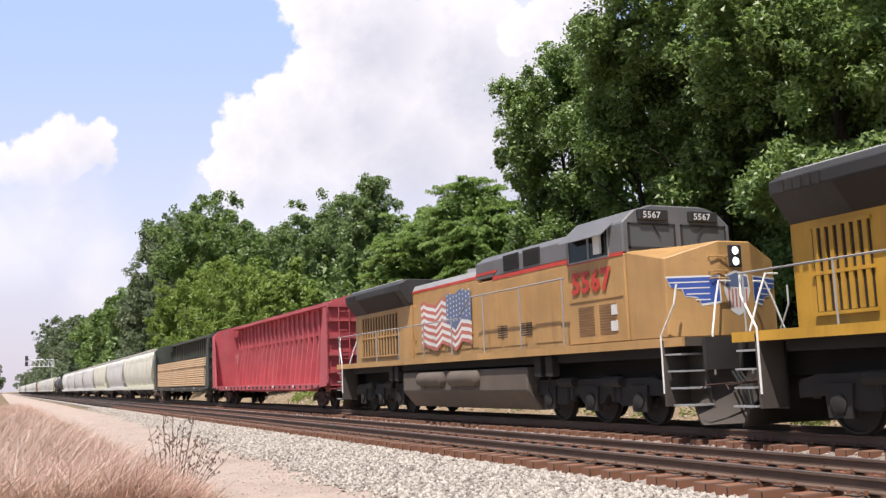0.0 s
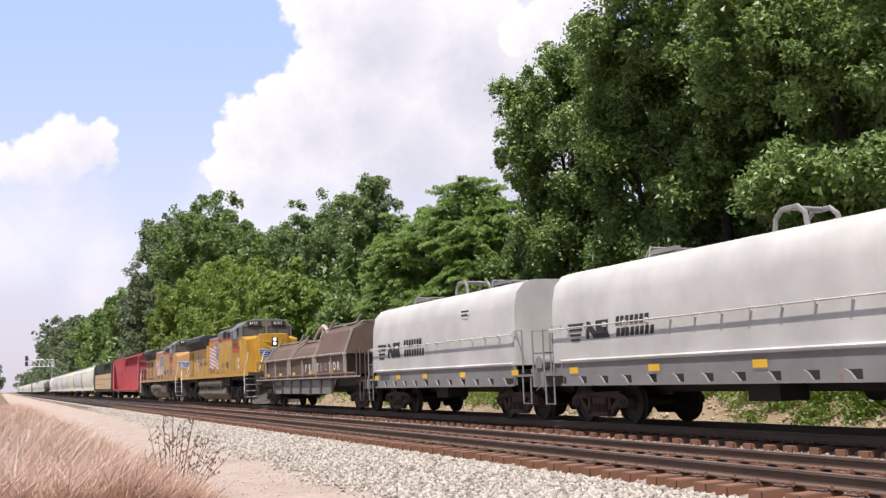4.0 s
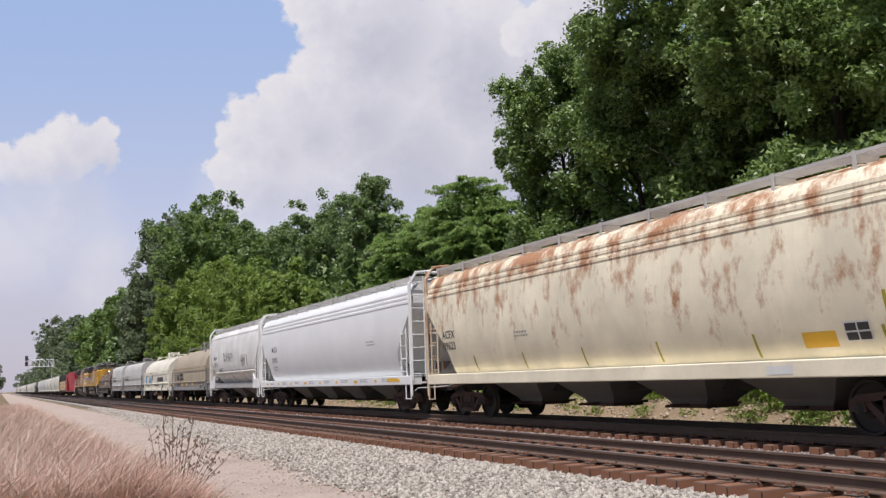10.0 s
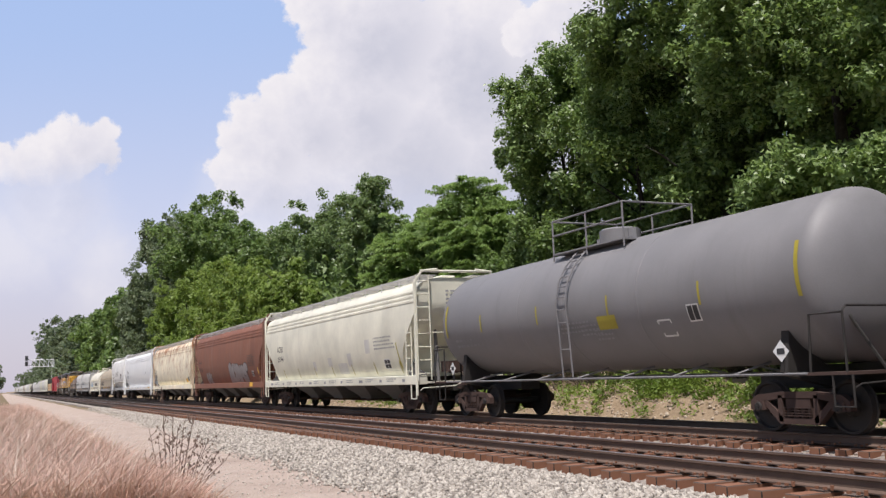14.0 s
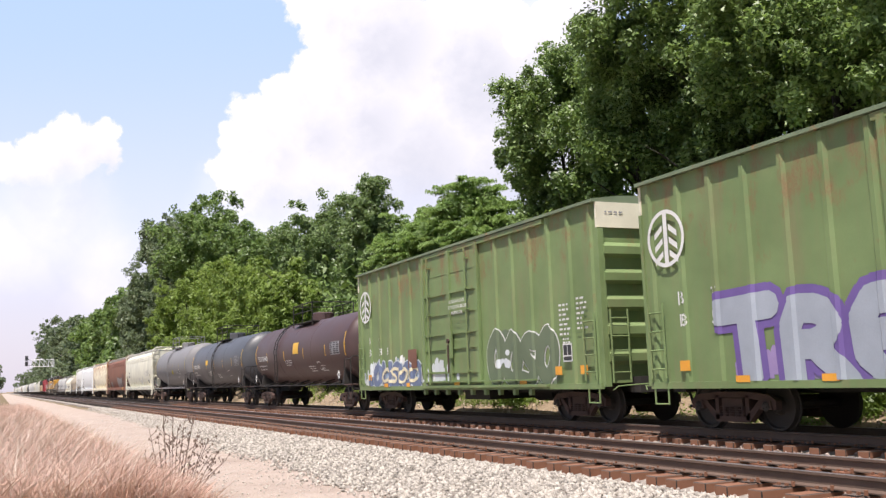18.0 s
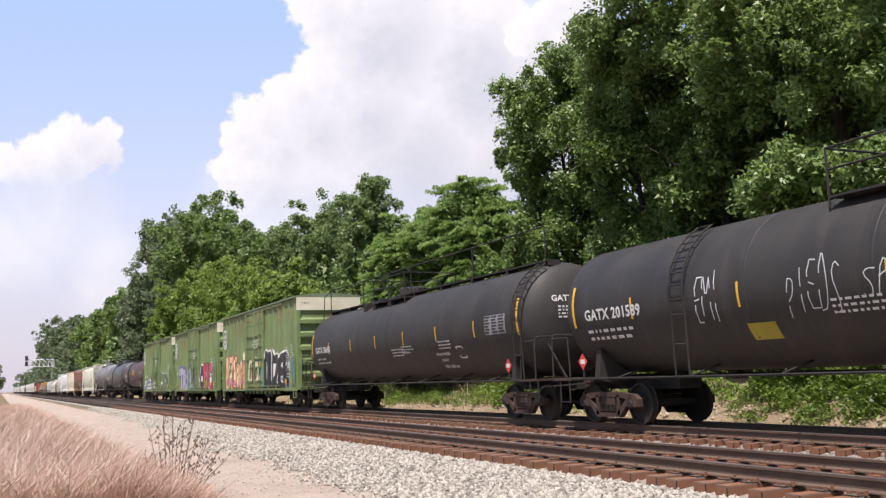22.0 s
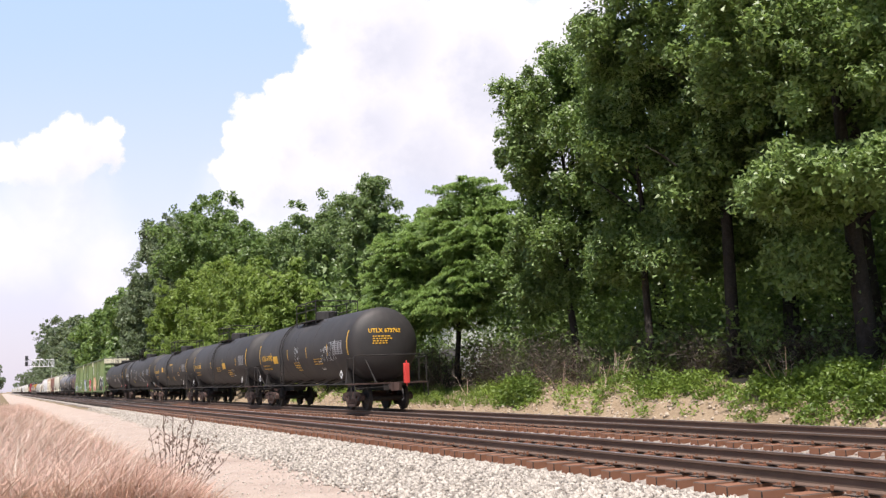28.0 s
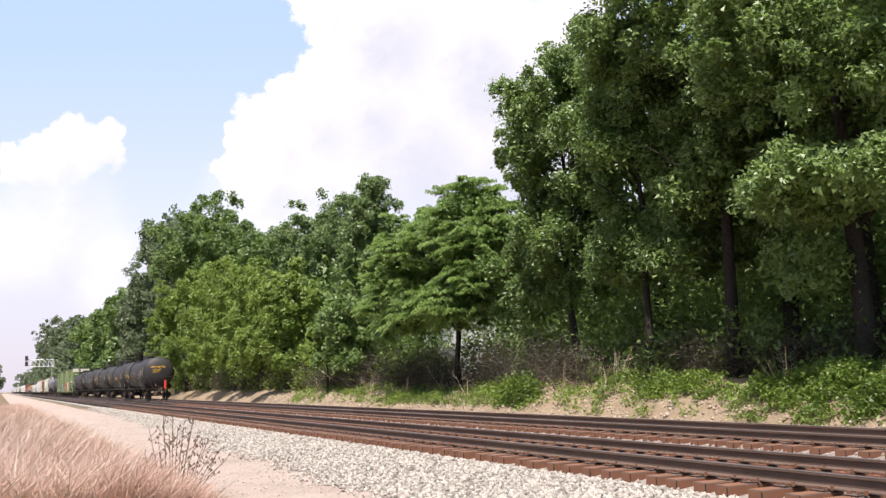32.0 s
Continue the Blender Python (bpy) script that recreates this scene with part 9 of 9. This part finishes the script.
    for z0, s in ((2.05, 0.3), (2.4, 0.25)):
        bm = bmesh.new()
        box(bm, -cw - 0.022, -cw - 0.002, cf + 0.35, cf + 0.35 + s * 0.8, z0, z0 + 0.22)
        part("notice", bm, WHITE_MARK, cab)
    # stairs, railings, plow at both ends
    for t in (-1, 1):
        for s in (-1, 1):
            bm = bmesh.new()
            y0 = t * (H - 0.15)
            a, b = sorted((t * (H - 0.95), t * (H - 0.88)))
            box(bm, s * 0.95, s * 1.56, a, b, 0.45, 1.75)
            a, b = sorted((t * (H - 0.95), t * (H - 0.1)))
            prism(bm, [(t * (H - 0.95), 0.42), (t * (H - 0.2), 0.42), (t * (H - 0.45), 1.75), (t * (H - 0.95), 1.75)], s * 0.93, s * 0.97, "x")
            st = part("stairwell", bm, LOCO_STEP, car, "grey boarding stairwell")
            for q in range(4):
                bm = bmesh.new()
                z = 0.46 + 0.33 * q
                e0 = H - 0.2 - 0.06 * q
                a, b = sorted((t * (e0 - 0.5), t * e0))
                box(bm, s * 0.97, s * 1.55, a, b, z, z + 0.035)
                part("step", bm, LOCO_PALE, st)
            bm = bmesh.new()
            tube(bm, [(s * 1.56, t * (H - 0.95), 0.7), (s * 1.56, t * (H - 0.95), 1.85), (s * 1.5, t * (H - 0.55), 2.45), (s * 1.45, t * (H - 0.5), 2.85)], 0.022, 6)
            part("stair_rail", bm, RAIL_WHITE, car)
            bm = bmesh.new()
            tube(bm, [(s * 0.95, t * (H - 0.12), 1.05), (s * 0.95, t * (H - 0.12), 1.85), (s * 0.75, t * (H - 0.2), 2.5), (s * 0.6, t * (H - 0.25), 2.9), (s * 0.3, t * (H - 0.25), 2.9)], 0.022, 6)
            part("stair_rail", bm, RAIL_WHITE, car)
        bm = bmesh.new()
        rows = []
        for z, off in ((0.10, 0.30), (0.22, 0.20), (0.42, 0.11), (0.68, 0.06), (1.0, 0.05), (1.3, 0.10)):
            line = [(f * (1.32 if z < 0.45 else 1.0), t * (H - 0.42 + 0.34 * (1 - abs(f)) + off), z) for f in (-1, -0.55, -0.08, 0.08, 0.55, 1)]
            rows.append([bm.verts.new(p) for p in line] + [bm.verts.new((p[0], p[1] - t * 0.05, p[2])) for p in line[::-1]])
        for r0, r1 in zip(rows, rows[1:]):
            for q in range(12):
                bm.faces.new((r0[q], r0[(q + 1) % 12], r1[(q + 1) % 12], r1[q]))
        bm.faces.new(rows[0])
        bm.faces.new(rows[-1])
        part("plow", bm, LOCO_STEP, car, "dusty curved steel pilot plow", smooth=40)
        bm = bmesh.new()
        box(bm, -1.2, 1.2, t * (H - 0.1) - 0.05, t * (H - 0.1) + 0.05, 1.15, 1.78)
        part("end_plate", bm, DARK, car)
        for x in (-0.6, -0.5, -0.4, 0.4, 0.5):
            bm = bmesh.new()
            tube(bm, [(x, t * (H - 0.04), 1.1), (x, t * (H + 0.2), 0.8), (x * 0.9, t * (H + 0.22), 0.35)], 0.025, 5)
            part("air_hose", bm, HOSE, car)
    couplers(car, -H, H)
    for s in (-1, 1):
        bm = bmesh.new()
        hz = 2.85
        step_y = hood_f if ge else -3.2
        tube(bm, [(s * 1.52, hood_r + 0.9, hz), (s * 1.52, step_y + 0.6, hz), (s * 1.52, step_y - 0.2, hz + 0.55), (s * 1.52, cb + 0.1, hz + 0.55)], 0.02, 6)
        part("handrail", bm, LOCO_PALE, car)
        n = 9
        for i in range(n):
            y = hood_r + 0.8 - (hood_r + 0.8 - cb - 0.2) * i / (n - 1)
            bm = bmesh.new()
            tube(bm, [(s * 1.52, y, deck_z), (s * 1.52, y, hz if y > step_y + 0.5 else hz + 0.55)], 0.02, 6)
            part("stanchion", bm, LOCO_PALE, car)
    return car


locomotive(36.5, 14.7, LOCO_FADED, "5567", "ge", "faded yellow and grey diesel locomotive with a painted flag", 1)
locomotive(13.9, -7.9, LOCO_YELLOW, "8722", "emd", "bright yellow and grey diesel locomotive with a painted flag", 2)

# ---- cars ahead of the locomotives, far along the line ----
LEAD_WHITE = paint("lead_hopper_white", (0.68, 0.67, 0.64), (0.4, 0.36, 0.33), 0.3, 0.0, 0.55)
covered_hopper(109.0, 87.0, CREAM_HOP, "cream covered hopper far along the train", 4, 1, lite=True)
y = 109.5
rl = random.Random(31)
kinds = "whwwwgtthwwghwbhwwgwhwwtwhwgwwhbwwhw"
for i, k in enumerate(kinds):
    L = 18.3 + rl.uniform(-0.5, 0.7)
    if k == "t":
        tank_car(y + L - 1.2, y + 1.0, 1.45, 2.55, TANK_SLATE if i % 2 else TANK_BLACK, "dark tank car far along the train", "", "", WHITE_MARK, 40 + i, stripes=2, end_text=False)
    else:
        m = {"w": LEAD_WHITE, "h": CREAM_HOP, "g": GREY_HOP, "b": BROWN_HOP}[k]
        covered_hopper(y + L, y, m, "pale covered hopper far along the train" if k != "b" else "brown covered hopper far along the train", 3, i, lite=True)
    y += L + 0.75


def motions():
    """The train rolls away from the camera at a steady speed, its wheels turning."""
    for car, y in CARS:
        walk(car, [(t, pose(FAR_X, y + SPEED * t, 0)) for t in (0.0, 8.0, 16.0, 24.0, 32.0)])
    for cloud, drift in zip(CLOUDS, (15, 22, 18)):
        # the clouds drift slowly to the right
        m = cloud.matrix_basis.copy()
        walk(cloud, [(t, m @ pose(drift * PX * t / 32.0, 0, 0)) for t in (0.0, 16.0, 32.0)])
    for wheels, r in ((FREIGHT_WHEELS, 0.457), (LOCO_WHEELS, 0.533)):
        first = {}
        for w, k in wheels:
            if k not in first:
                at = w.location.copy()
                walk(w, [(i / FPS, pose(*at, -math.degrees(SPEED / r * i / FPS))) for i in range(32 * FPS + 1)])
                first[k] = w
            else:
                src = first[k].animation_data
                w.rotation_mode = "QUATERNION"
                keys = w.animation_data_create()
                keys.action = src.action
                keys.action_slot = src.action_slot


motions()
